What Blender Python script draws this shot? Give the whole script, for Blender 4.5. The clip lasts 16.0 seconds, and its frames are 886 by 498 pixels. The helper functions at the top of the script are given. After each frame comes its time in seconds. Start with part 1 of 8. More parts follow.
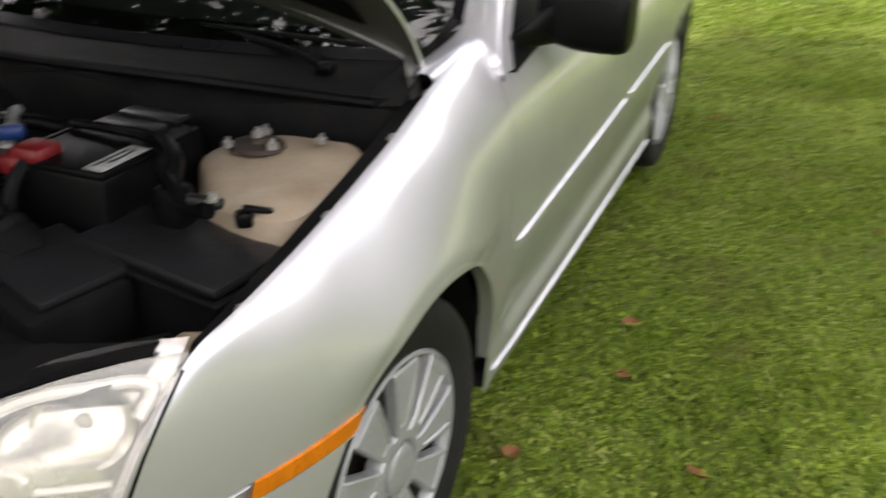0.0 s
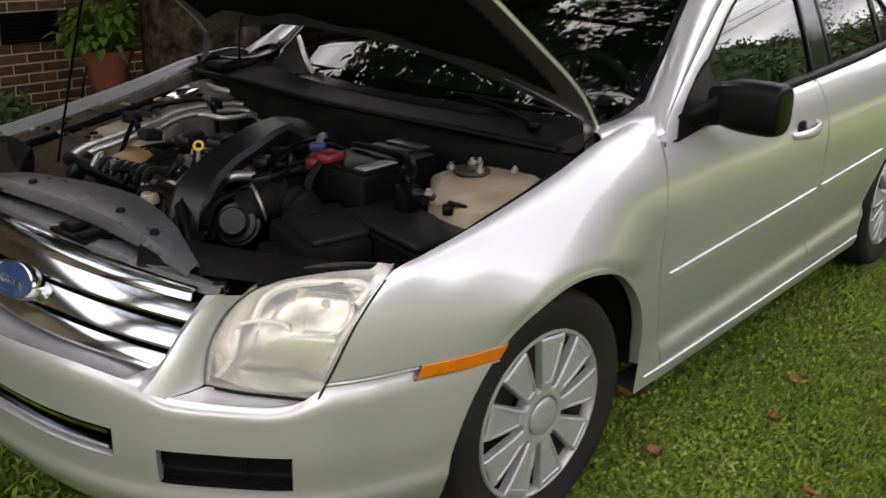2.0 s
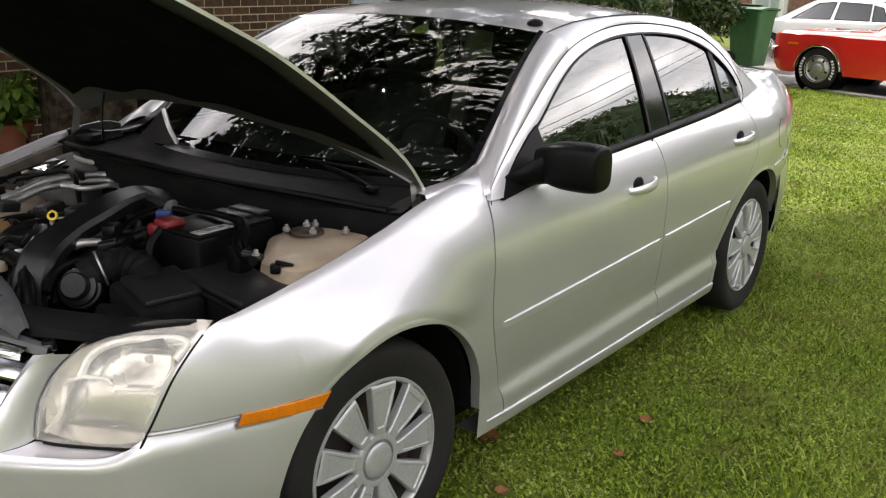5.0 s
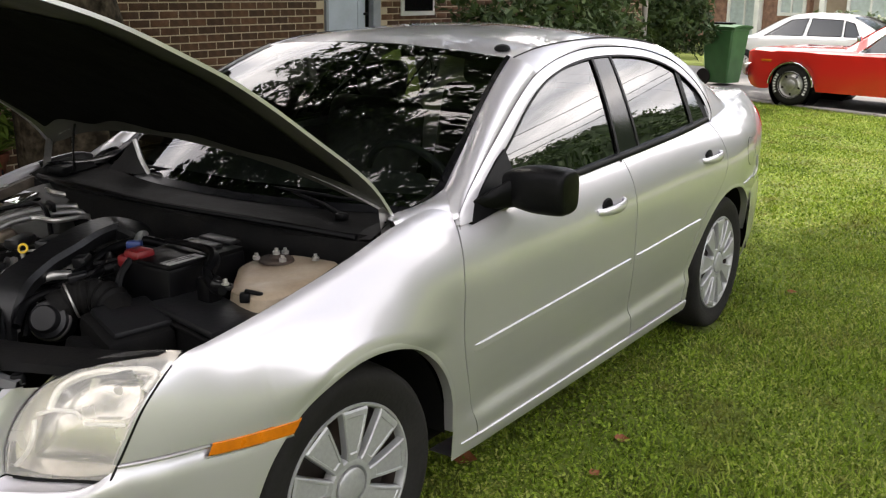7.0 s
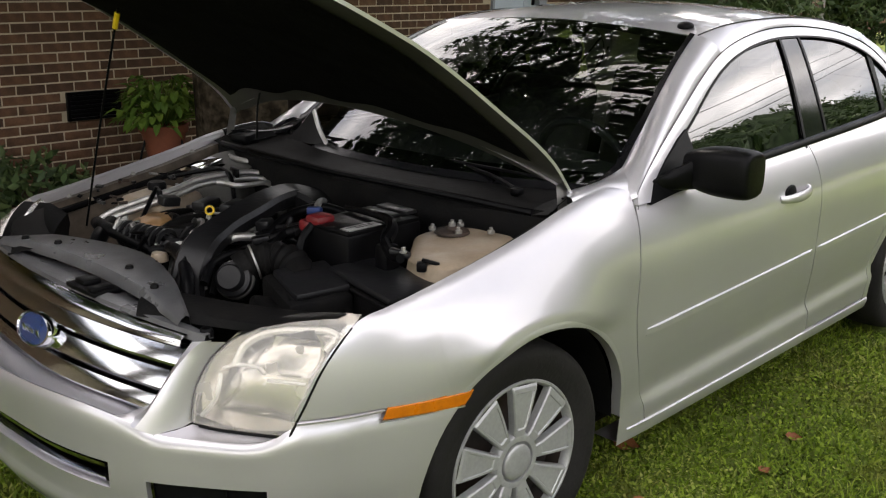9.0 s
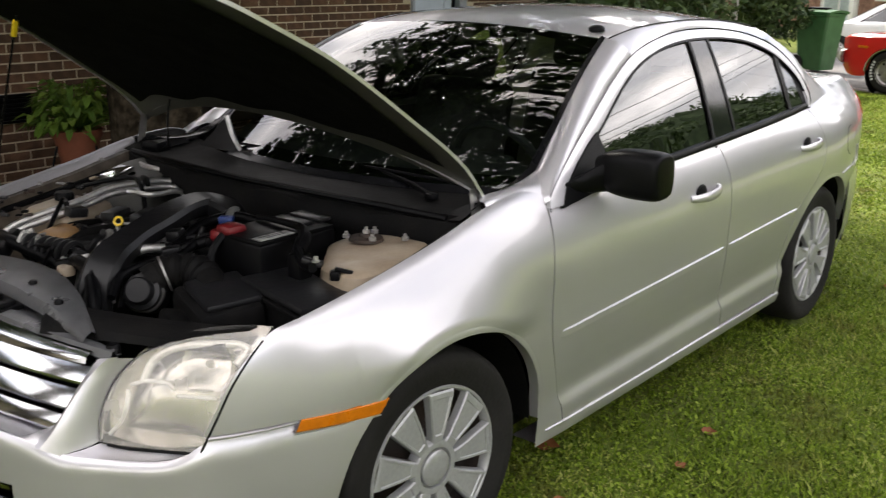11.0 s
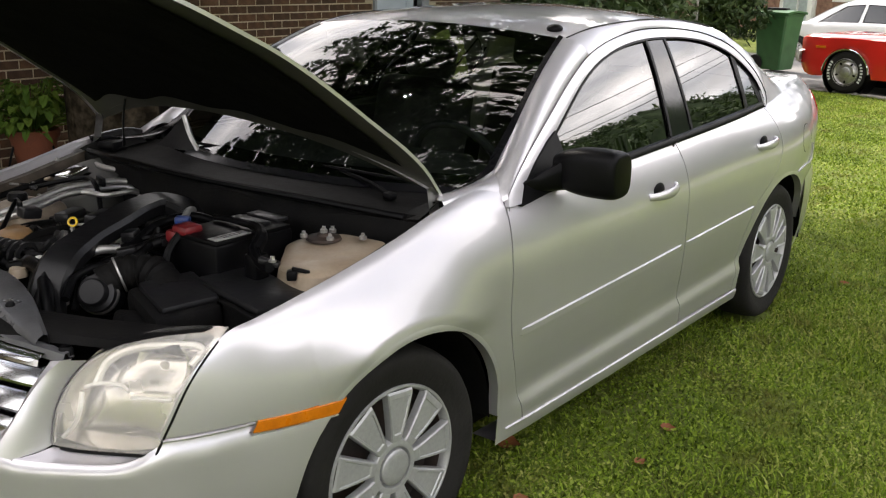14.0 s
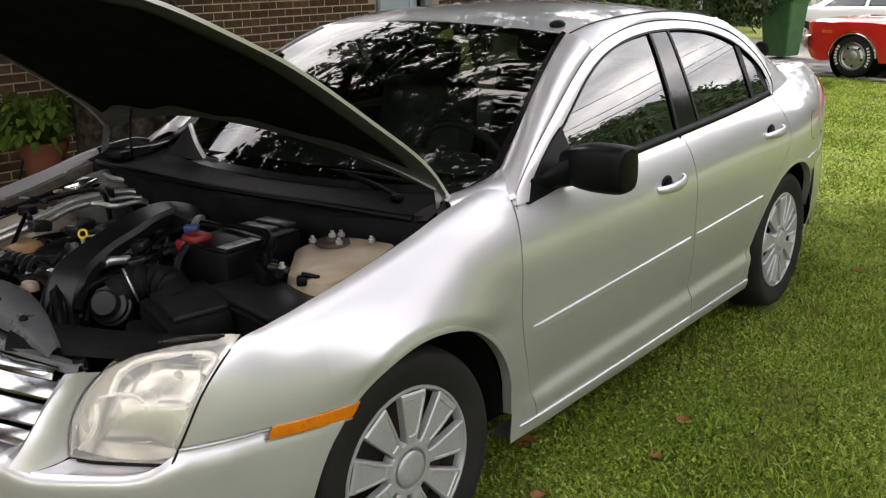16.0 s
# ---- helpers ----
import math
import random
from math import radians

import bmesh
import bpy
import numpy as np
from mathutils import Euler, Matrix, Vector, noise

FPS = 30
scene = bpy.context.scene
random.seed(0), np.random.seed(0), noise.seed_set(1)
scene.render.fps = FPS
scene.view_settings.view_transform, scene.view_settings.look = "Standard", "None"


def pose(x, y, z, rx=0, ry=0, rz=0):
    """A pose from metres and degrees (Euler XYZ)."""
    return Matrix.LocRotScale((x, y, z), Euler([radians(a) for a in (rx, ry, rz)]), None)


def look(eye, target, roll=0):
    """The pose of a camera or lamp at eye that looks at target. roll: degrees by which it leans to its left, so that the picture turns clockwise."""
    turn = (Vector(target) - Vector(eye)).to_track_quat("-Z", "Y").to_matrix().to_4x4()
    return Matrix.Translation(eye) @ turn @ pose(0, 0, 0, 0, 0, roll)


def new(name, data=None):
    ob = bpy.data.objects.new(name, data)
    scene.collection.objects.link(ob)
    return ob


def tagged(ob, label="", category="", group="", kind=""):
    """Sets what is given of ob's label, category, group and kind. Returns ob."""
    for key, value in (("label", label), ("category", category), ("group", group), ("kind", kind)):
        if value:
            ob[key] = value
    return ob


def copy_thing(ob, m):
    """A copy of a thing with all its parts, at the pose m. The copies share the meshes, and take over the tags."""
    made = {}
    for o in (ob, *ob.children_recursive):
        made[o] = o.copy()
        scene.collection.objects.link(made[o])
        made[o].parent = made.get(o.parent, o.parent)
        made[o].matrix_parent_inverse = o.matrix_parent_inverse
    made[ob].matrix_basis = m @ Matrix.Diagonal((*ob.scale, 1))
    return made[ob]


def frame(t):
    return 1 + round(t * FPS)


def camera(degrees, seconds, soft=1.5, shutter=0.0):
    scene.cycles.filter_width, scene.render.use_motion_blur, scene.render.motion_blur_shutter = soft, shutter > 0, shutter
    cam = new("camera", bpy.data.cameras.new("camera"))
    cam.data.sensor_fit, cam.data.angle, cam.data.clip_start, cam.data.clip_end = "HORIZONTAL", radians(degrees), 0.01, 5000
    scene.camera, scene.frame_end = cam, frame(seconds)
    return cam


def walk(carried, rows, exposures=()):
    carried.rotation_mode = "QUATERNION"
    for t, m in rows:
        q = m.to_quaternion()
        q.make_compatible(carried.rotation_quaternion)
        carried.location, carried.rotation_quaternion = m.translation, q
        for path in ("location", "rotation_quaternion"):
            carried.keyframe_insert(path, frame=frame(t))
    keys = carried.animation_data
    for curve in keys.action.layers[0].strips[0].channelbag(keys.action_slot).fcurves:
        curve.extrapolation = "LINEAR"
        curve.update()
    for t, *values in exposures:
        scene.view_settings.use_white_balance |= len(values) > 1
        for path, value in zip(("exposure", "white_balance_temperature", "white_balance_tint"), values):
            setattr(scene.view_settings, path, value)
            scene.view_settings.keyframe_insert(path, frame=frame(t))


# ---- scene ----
cam = camera(48.00, 16.0, soft=1.2, shutter=0.4)
PATH = [
    (0, (1.443, -1.351, 1.446), (0.807, 0.345, 0.598), 2.10),
    (0.5, (1.632, -1.318, 1.489), (0.600, 0.120, 0.556), -0.60),
    (1, (1.733, -1.488, 1.486), (0.663, -0.038, 0.617), 1.00),
    (1.5, (1.852, -1.764, 1.474), (0.795, -0.283, 0.644), 2.90),
    (2, (2.027, -1.855, 1.516), (0.844, -0.389, 0.845), 2.30),
    (2.5, (2.244, -1.824, 1.536), (1.067, -0.338, 0.898), 2.60),
    (3, (2.372, -1.821, 1.558), (1.270, -0.256, 0.979), 0.00),
    (3.5, (2.375, -1.825, 1.557), (1.274, -0.258, 0.979), 0.90),
    (4, (2.354, -1.820, 1.562), (1.239, -0.259, 0.994), 1.60),
    (4.2, (2.349, -1.820, 1.563), (1.243, -0.253, 0.997), 1.90),
    (6.3, (2.388, -1.830, 1.581), (1.249, -0.269, 1.065), 0.90),
    (6.5, (2.393, -1.828, 1.583), (1.266, -0.256, 1.074), 0.90),
    (7, (2.402, -1.820, 1.588), (1.304, -0.227, 1.078), 0.70),
    (7.5, (2.404, -1.814, 1.585), (1.326, -0.211, 1.064), 0.60),
    (8, (2.392, -1.819, 1.568), (1.270, -0.253, 1.031), 0.40),
    (8.5, (2.347, -1.839, 1.551), (1.084, -0.388, 1.005), 0.90),
    (8.7, (2.333, -1.850, 1.551), (1.010, -0.451, 1.010), 1.00),
    (10.8, (2.345, -1.823, 1.569), (1.100, -0.355, 1.025), 1.30),
    (11, (2.354, -1.815, 1.573), (1.139, -0.322, 1.030), 1.00),
    (11.5, (2.384, -1.808, 1.577), (1.215, -0.273, 1.050), 0.60),
    (12, (2.385, -1.800, 1.573), (1.217, -0.266, 1.043), 0.10),
    (12.5, (2.386, -1.794, 1.573), (1.213, -0.262, 1.045), 0.10),
    (13, (2.385, -1.791, 1.573), (1.211, -0.260, 1.047), 0.10),
    (13.5, (2.373, -1.798, 1.571), (1.201, -0.265, 1.044), 0.60),
    (14, (2.370, -1.803, 1.571), (1.209, -0.267, 1.029), 1.20),
    (14.5, (2.371, -1.812, 1.561), (1.210, -0.279, 1.012), 1.30),
    (15, (2.373, -1.812, 1.563), (1.208, -0.285, 1.007), 1.40),
    (15.5, (2.381, -1.805, 1.568), (1.219, -0.272, 1.019), 0.50),
    (16, (2.376, -1.799, 1.580), (1.198, -0.279, 1.033), -0.80),
]
walk(cam, [(t, look(eye, target, roll)) for t, eye, target, roll in PATH], exposures=[(0.0, 1.12, 6800, 13), (1.0, 0.88, 6800, 13), (1.5, 0.78, 6800, 13), (2.5, 0.80, 6800, 13), (3.5, 0.90, 6800, 13), (7.0, 0.90, 6800, 13), (8.5, 0.80, 6800, 13), (16.0, 0.80, 6800, 13)])

# ---------------------------------------------------------------- world and light
SUN_EL, SUN_AZ = 52.0, -62.0   # degrees; azimuth is measured from +y towards +x
world = bpy.data.worlds.new("sky_world")
scene.world = world
world.use_nodes = True
wt = world.node_tree
wt.nodes.clear()
w_out = wt.nodes.new("ShaderNodeOutputWorld")
w_bg = wt.nodes.new("ShaderNodeBackground")
w_sky = wt.nodes.new("ShaderNodeTexSky")
w_sky.sky_type = "NISHITA"
w_sky.sun_disc = False
w_sky.sun_elevation = radians(SUN_EL)
w_sky.sun_rotation = radians(SUN_AZ)
w_sky.air_density, w_sky.dust_density = 1.0, 2.0
w_bg.inputs["Strength"].default_value = 0.132
w_geo = wt.nodes.new("ShaderNodeTexCoord")
w_map = wt.nodes.new("ShaderNodeMapping")
w_map.inputs["Scale"].default_value = (1.0, 1.0, 3.2)
w_noise = wt.nodes.new("ShaderNodeTexNoise")
w_noise.inputs["Scale"].default_value = 2.6
w_noise.inputs["Detail"].default_value = 7.0
w_noise.inputs["Roughness"].default_value = 0.56
w_ramp = wt.nodes.new("ShaderNodeValToRGB")
w_ramp.color_ramp.elements[0].position = 0.34
w_ramp.color_ramp.elements[1].position = 0.62
w_mix = wt.nodes.new("ShaderNodeMix")
w_mix.data_type = "RGBA"
w_noise2 = wt.nodes.new("ShaderNodeTexNoise")
w_noise2.inputs["Scale"].default_value = 5.5
w_noise2.inputs["Detail"].default_value = 4.0
w_shade = wt.nodes.new("ShaderNodeMapRange")
w_shade.inputs["From Min"].default_value, w_shade.inputs["From Max"].default_value = 0.32, 0.66
w_shade.inputs["To Min"].default_value, w_shade.inputs["To Max"].default_value = 0.55, 1.40
w_cloud = wt.nodes.new("ShaderNodeVectorMath")
w_cloud.operation = "SCALE"
w_cloud.inputs[0].default_value = (15.6, 15.3, 15.2)   # cloud brightness, before the strength
wt.links.new(w_map.outputs["Vector"], w_noise2.inputs["Vector"])
wt.links.new(w_noise2.outputs["Fac"], w_shade.inputs["Value"])
wt.links.new(w_shade.outputs["Result"], w_cloud.inputs["Scale"])
wt.links.new(w_cloud.outputs["Vector"], w_mix.inputs[7])
wt.links.new(w_geo.outputs["Generated"], w_map.inputs["Vector"])
wt.links.new(w_map.outputs["Vector"], w_noise.inputs["Vector"])
wt.links.new(w_noise.outputs["Fac"], w_ramp.inputs["Fac"])
wt.links.new(w_ramp.outputs["Color"], w_mix.inputs[0])
wt.links.new(w_sky.outputs["Color"], w_mix.inputs[6])
wt.links.new(w_mix.outputs[2], w_bg.inputs["Color"])
wt.links.new(w_bg.outputs["Background"], w_out.inputs["Surface"])

sun_data = bpy.data.lights.new("sun", "SUN")
sun_data.energy, sun_data.angle, sun_data.color = 5.0, radians(2.0), (1.0, 0.95, 0.87)
sun = new("sun", sun_data)
sun_dir = Vector((math.sin(radians(SUN_AZ)) * math.cos(radians(SUN_EL)), math.cos(radians(SUN_AZ)) * math.cos(radians(SUN_EL)), math.sin(radians(SUN_EL))))
sun.matrix_world = look(sun_dir * 60, (0, 0, 0))


# ---------------------------------------------------------------- materials
def mat(name, color, rough=0.5, metal=0.0, var=0.15, scale=8.0, fine=0.08, fine_scale=90.0, bump=0.15, bump_scale=60.0,
        coat=0.0, spec=0.5, tint=None, rough_var=0.1):
    """A surface whose colour and gloss vary at a coarse and a fine scale, with a little relief."""
    m = bpy.data.materials.new(name)
    m.use_nodes = True
    n, l = m.node_tree.nodes, m.node_tree.links
    p = n["Principled BSDF"]
    tc = n.new("ShaderNodeTexCoord")
    a = n.new("ShaderNodeTexNoise")
    a.inputs["Scale"].default_value, a.inputs["Detail"].default_value = scale, 5.0
    b = n.new("ShaderNodeTexNoise")
    b.inputs["Scale"].default_value, b.inputs["Detail"].default_value = fine_scale, 3.0
    l.new(tc.outputs["Object"], a.inputs["Vector"])
    l.new(tc.outputs["Object"], b.inputs["Vector"])
    mix = n.new("ShaderNodeMix")
    mix.data_type = "RGBA"
    t = tint or tuple(c * (1 - 2 * var) for c in color)
    mix.inputs[6].default_value = (*color, 1)
    mix.inputs[7].default_value = (*t, 1)
    r = n.new("ShaderNodeMapRange")
    r.inputs["From Min"].default_value, r.inputs["From Max"].default_value = 0.35, 0.7
    l.new(a.outputs["Fac"], r.inputs["Value"])
    l.new(r.outputs["Result"], mix.inputs[0])
    hsv = n.new("ShaderNodeHueSaturation")
    f = n.new("ShaderNodeMapRange")
    f.inputs["From Min"].default_value, f.inputs["From Max"].default_value = 0.25, 0.75
    f.inputs["To Min"].default_value, f.inputs["To Max"].default_value = 1 - fine, 1 + fine
    l.new(b.outputs["Fac"], f.inputs["Value"])
    l.new(f.outputs["Result"], hsv.inputs["Value"])
    l.new(mix.outputs[2], hsv.inputs["Color"])
    l.new(hsv.outputs["Color"], p.inputs["Base Color"])
    q = n.new("ShaderNodeMapRange")
    q.inputs["To Min"].default_value, q.inputs["To Max"].default_value = max(0.02, rough - rough_var), min(1, rough + rough_var)
    l.new(a.outputs["Fac"], q.inputs["Value"])
    l.new(q.outputs["Result"], p.inputs["Roughness"])
    p.inputs["Metallic"].default_value = metal
    p.inputs["Coat Weight"].default_value = coat
    p.inputs["Coat Roughness"].default_value = 0.06
    p.inputs["Specular IOR Level"].default_value = spec
    if bump:
        c = n.new("ShaderNodeTexNoise")
        c.inputs["Scale"].default_value, c.inputs["Detail"].default_value = bump_scale, 4.0
        l.new(tc.outputs["Object"], c.inputs["Vector"])
        bp = n.new("ShaderNodeBump")
        bp.inputs["Strength"].default_value, bp.inputs["Distance"].default_value = bump, 0.004
        l.new(c.outputs["Fac"], bp.inputs["Height"])
        l.new(bp.outputs["Normal"], p.inputs["Normal"])
    return m


def glass_mat(name, tint, ior=1.5, rough=0.0):
    """A thin pane: light passes straight through with a tint, and the surface mirrors by Fresnel."""
    m = bpy.data.materials.new(name)
    m.use_nodes = True
    n, l = m.node_tree.nodes, m.node_tree.links
    n.remove(n["Principled BSDF"])
    tr = n.new("ShaderNodeBsdfTransparent")
    tr.inputs["Color"].default_value = (*tint, 1)
    gl = n.new("ShaderNodeBsdfGlossy")
    gl.inputs["Roughness"].default_value = rough
    fr = n.new("ShaderNodeFresnel")
    fr.inputs["IOR"].default_value = ior
    mx = n.new("ShaderNodeMixShader")
    l.new(fr.outputs["Fac"], mx.inputs[0])
    l.new(tr.outputs["BSDF"], mx.inputs[1])
    l.new(gl.outputs["BSDF"], mx.inputs[2])
    l.new(mx.outputs["Shader"], n["Material Output"].inputs["Surface"])
    return m


def paint_mat(name, color, metal, rough, coat=1.0, flake=0.015, wave=0.0):
    """Car paint: a fine metal flake under a clear coat, with dust and faint marks."""
    m = mat(name, color, rough=rough, metal=metal, var=0.02, scale=3.0, fine=flake, fine_scale=900.0, bump=0.0, coat=coat, rough_var=0.015)
    p = m.node_tree.nodes["Principled BSDF"]
    p.inputs["Coat Roughness"].default_value = 0.025
    p.inputs["Coat IOR"].default_value = 1.65
    if wave:
        # slight unevenness of the pressed sheet
        n, l = m.node_tree.nodes, m.node_tree.links
        tc, no, bu = n.new("ShaderNodeTexCoord"), n.new("ShaderNodeTexNoise"), n.new("ShaderNodeBump")
        no.inputs["Scale"].default_value, no.inputs["Detail"].default_value = 7.0, 1.0
        bu.inputs["Strength"].default_value, bu.inputs["Distance"].default_value = wave, 0.02
        l.new(tc.outputs["Object"], no.inputs["Vector"])
        l.new(no.outputs["Fac"], bu.inputs["Height"])
        l.new(bu.outputs["Normal"], p.inputs["Normal"])
        l.new(bu.outputs["Normal"], p.inputs["Coat Normal"])
    return m


SILVER = paint_mat("silver_metallic_paint", (0.622, 0.606, 0.632), 0.70, 0.36, wave=0.10)
BLACK = mat("black_moulded_plastic", (0.0035, 0.0035, 0.004), rough=0.34, var=0.2, bump=0.15, bump_scale=250, spec=0.09)
BLACK_GLOSS = mat("gloss_black_trim", (0.006, 0.006, 0.007), rough=0.18, var=0.1, bump=0, spec=0.12)
PILLAR_BLACK = mat("glossy_black_pillar_film", (0.006, 0.006, 0.007), rough=0.06, var=0.1, bump=0, spec=0.7)
BAY = mat("dusty_black_plastic", (0.005, 0.005, 0.0053), rough=0.58, var=0.25, scale=14, bump=0.3, bump_scale=120, tint=(0.009, 0.0085, 0.008), spec=0.07)
BAY_GREY = mat("scuffed_grey_plastic", (0.012, 0.012, 0.013), rough=0.36, var=0.2, scale=10, bump=0.2, spec=0.3)
RUBBER = mat("tyre_rubber", (0.010, 0.0095, 0.009), rough=0.7, spec=0.15, var=0.2, scale=6, bump=0.4, bump_scale=90, tint=(0.018, 0.017, 0.016))
HUB = mat("silver_painted_hubcap", (0.38, 0.385, 0.385), rough=0.36, metal=0.4, var=0.06, bump=0.0, coat=0.3)
STEEL_DARK = mat("rusty_steel_wheel", (0.03, 0.027, 0.025), rough=0.7, metal=0.3, var=0.3, tint=(0.05, 0.03, 0.02))
CHROME = mat("chrome", (0.62, 0.63, 0.65), rough=0.10, metal=1.0, var=0.03, bump=0.0, rough_var=0.03)
ALU = mat("cast_aluminium", (0.5, 0.49, 0.47), rough=0.42, metal=0.85, var=0.15, scale=20, bump=0.3)
ORANGE = mat("amber_plastic", (0.56, 0.155, 0.004), rough=0.3, var=0.12, scale=30, bump=0.12, bump_scale=300, coat=0.2)
BEIGE = mat("aged_beige_plastic", (0.33, 0.268, 0.195), rough=0.45, var=0.25, scale=9, tint=(0.25, 0.19, 0.13), bump=0.06)
AMBER_TANK = mat("amber_stained_plastic", (0.35, 0.20, 0.08), rough=0.4, var=0.2, scale=9)
RED_PL = mat("red_plastic", (0.15, 0.007, 0.010), rough=0.4, var=0.1)
BLUE_PL = mat("blue_plastic", (0.008, 0.03, 0.14), rough=0.4, var=0.1)
YELLOW_PL = mat("yellow_plastic", (0.75, 0.52, 0.01), rough=0.4, var=0.1)
WHITE_LABEL = mat("white_paper_label", (0.6, 0.6, 0.58), rough=0.5, var=0.1, scale=20)
BLUE_BADGE = mat("dark_blue_enamel", (0.02, 0.045, 0.14), rough=0.12, var=0.05, bump=0, coat=1.0)
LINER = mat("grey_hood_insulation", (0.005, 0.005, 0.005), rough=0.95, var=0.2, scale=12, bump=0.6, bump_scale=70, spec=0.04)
# silver inner paint, darkened so its colour holds the shade under the hood
UNDERHOOD = mat("shaded_silver_inner_panel", (0.060, 0.059, 0.051), rough=0.5, metal=0.2, var=0.1, scale=6)
SEAT = mat("grey_cloth", (0.09, 0.088, 0.085), rough=0.9, var=0.15, bump=0.5, bump_scale=300)
DASH = mat("dark_dashboard_vinyl", (0.03, 0.03, 0.032), rough=0.6, var=0.1, bump=0.3, bump_scale=300)
GLASS = glass_mat("tinted_window_glass", (0.22, 0.25, 0.24), 3.4)
WINDSHIELD = glass_mat("windshield_glass", (0.42, 0.48, 0.45), 1.9)
LAMP_BACK = mat("headlight_reflector", (0.78, 0.755, 0.73), rough=0.2, metal=0.85, var=0.08, scale=20, bump=0.0)
TAIL_RED = mat("red_tail_lens", (0.45, 0.01, 0.015), rough=0.15, var=0.05, bump=0, coat=0.8)


def lens_mat():
    """A hazed polycarbonate lens: clear with a milky, slightly yellow film."""
    m = bpy.data.materials.new("hazed_headlight_lens")
    m.use_nodes = True
    n, l = m.node_tree.nodes, m.node_tree.links
    p = n["Principled BSDF"]
    p.inputs["Base Color"].default_value = (0.78, 0.755, 0.725, 1)
    p.inputs["Roughness"].default_value = 0.22
    p.inputs["Coat Weight"].default_value = 0.8
    p.inputs["Coat Roughness"].default_value = 0.08
    tr = n.new("ShaderNodeBsdfTransparent")
    tr.inputs["Color"].default_value = (0.95, 0.93, 0.88, 1)
    mx = n.new("ShaderNodeMixShader")
    tc = n.new("ShaderNodeTexCoord")
    no = n.new("ShaderNodeTexNoise")
    no.inputs["Scale"].default_value, no.inputs["Detail"].default_value = 9.0, 6.0
    r = n.new("ShaderNodeMapRange")
    r.inputs["From Min"].default_value, r.inputs["From Max"].default_value = 0.3, 0.7
    r.inputs["To Min"].default_value, r.inputs["To Max"].default_value = 0.20, 0.34
    l.new(tc.outputs["Object"], no.inputs["Vector"])
    l.new(no.outputs["Fac"], r.inputs["Value"])
    l.new(r.outputs["Result"], mx.inputs[0])
    l.new(tr.outputs["BSDF"], mx.inputs[1])
    l.new(p.outputs["BSDF"], mx.inputs[2])
    l.new(mx.outputs["Shader"], n["Material Output"].inputs["Surface"])
    return m


LENS = lens_mat()


# ---------------------------------------------------------------- mesh helpers
def part(name, bm, material, parent=None, label="", smooth=True, kind=""):
    """Links a bmesh as one mesh object, under a thing or a part."""
    me = bpy.data.meshes.new(name)
    bmesh.ops.recalc_face_normals(bm, faces=bm.faces)
    bm.to_mesh(me)
    bm.free()
    me.materials.append(material)
    if smooth:
        me.shade_smooth()
        me.set_sharp_from_angle(angle=radians(38))
    ob = new(name, me)
    if parent:
        ob.parent = parent
    if label:
        ob["label"] = label
    if kind:
        ob["kind"] = kind
    return ob


def thing(name, label, category, m=None, group=""):
    ob = new(name)
    ob.empty_display_size = 0.2
    if m is not None:
        ob.matrix_basis = m
    return tagged(ob, label, category, group)


def lerp_tab(tab, x):
    """Smooth interpolation in a table of (x, y) pairs."""
    if x <= tab[0][0]:
        return tab[0][1]
    if x >= tab[-1][0]:
        return tab[-1][1]
    for i in range(len(tab) - 1):
        x0, y0 = tab[i]
        x1, y1 = tab[i + 1]
        if x0 <= x <= x1:
            s = (x - x0) / (x1 - x0)
            m = (y1 - y0) / (x1 - x0)
            ml = (y0 - tab[i - 1][1]) / (x0 - tab[i - 1][0]) if i else m
            mr = (tab[i + 2][1] - y1) / (tab[i + 2][0] - x1) if i + 2 < len(tab) else m
            m0 = 0.0 if ml * m < 0 else (ml + m) / 2
            m1 = 0.0 if mr * m < 0 else (mr + m) / 2
            h = x1 - x0
            return ((1 + 2 * s) * (1 - s) ** 2 * y0 + s * (1 - s) ** 2 * h * m0 + s * s * (3 - 2 * s) * y1 + s * s * (s - 1) * h * m1)
    return tab[-1][1]


def curve_pts(pts, n):
    """n points along a smooth curve through pts (any dimension)."""
    pts = [Vector(p) for p in pts]
    d = [0.0]
    for a, b in zip(pts, pts[1:]):
        d.append(d[-1] + max((b - a).length, 1e-6))
    out = []
    for i in range(n):
        s = d[-1] * i / (n - 1)
        out.append(Vector([lerp_tab([(d[j], pts[j][k]) for j in range(len(pts))], s) for k in range(len(pts[0]))]))
    return out


def grid(rows, flip=False, skip=None, bm=None, close=False):
    """A sheet from rows of points."""
    bm = bm or bmesh.new()
    vs = [[bm.verts.new(p) for p in r] for r in rows]
    for i in range(len(rows) - 1):
        nj = len(rows[0])
        for j in range(nj if close else nj - 1):
            if skip and skip(i, j):
                continue
            k = (j + 1) % nj
            f = (vs[i][j], vs[i + 1][j], vs[i + 1][k], vs[i][k])
            q = []
            for v in f:
                if v not in q:
                    q.append(v)
            try:
                bm.faces.new(q)
            except ValueError:
                pass
    return bm


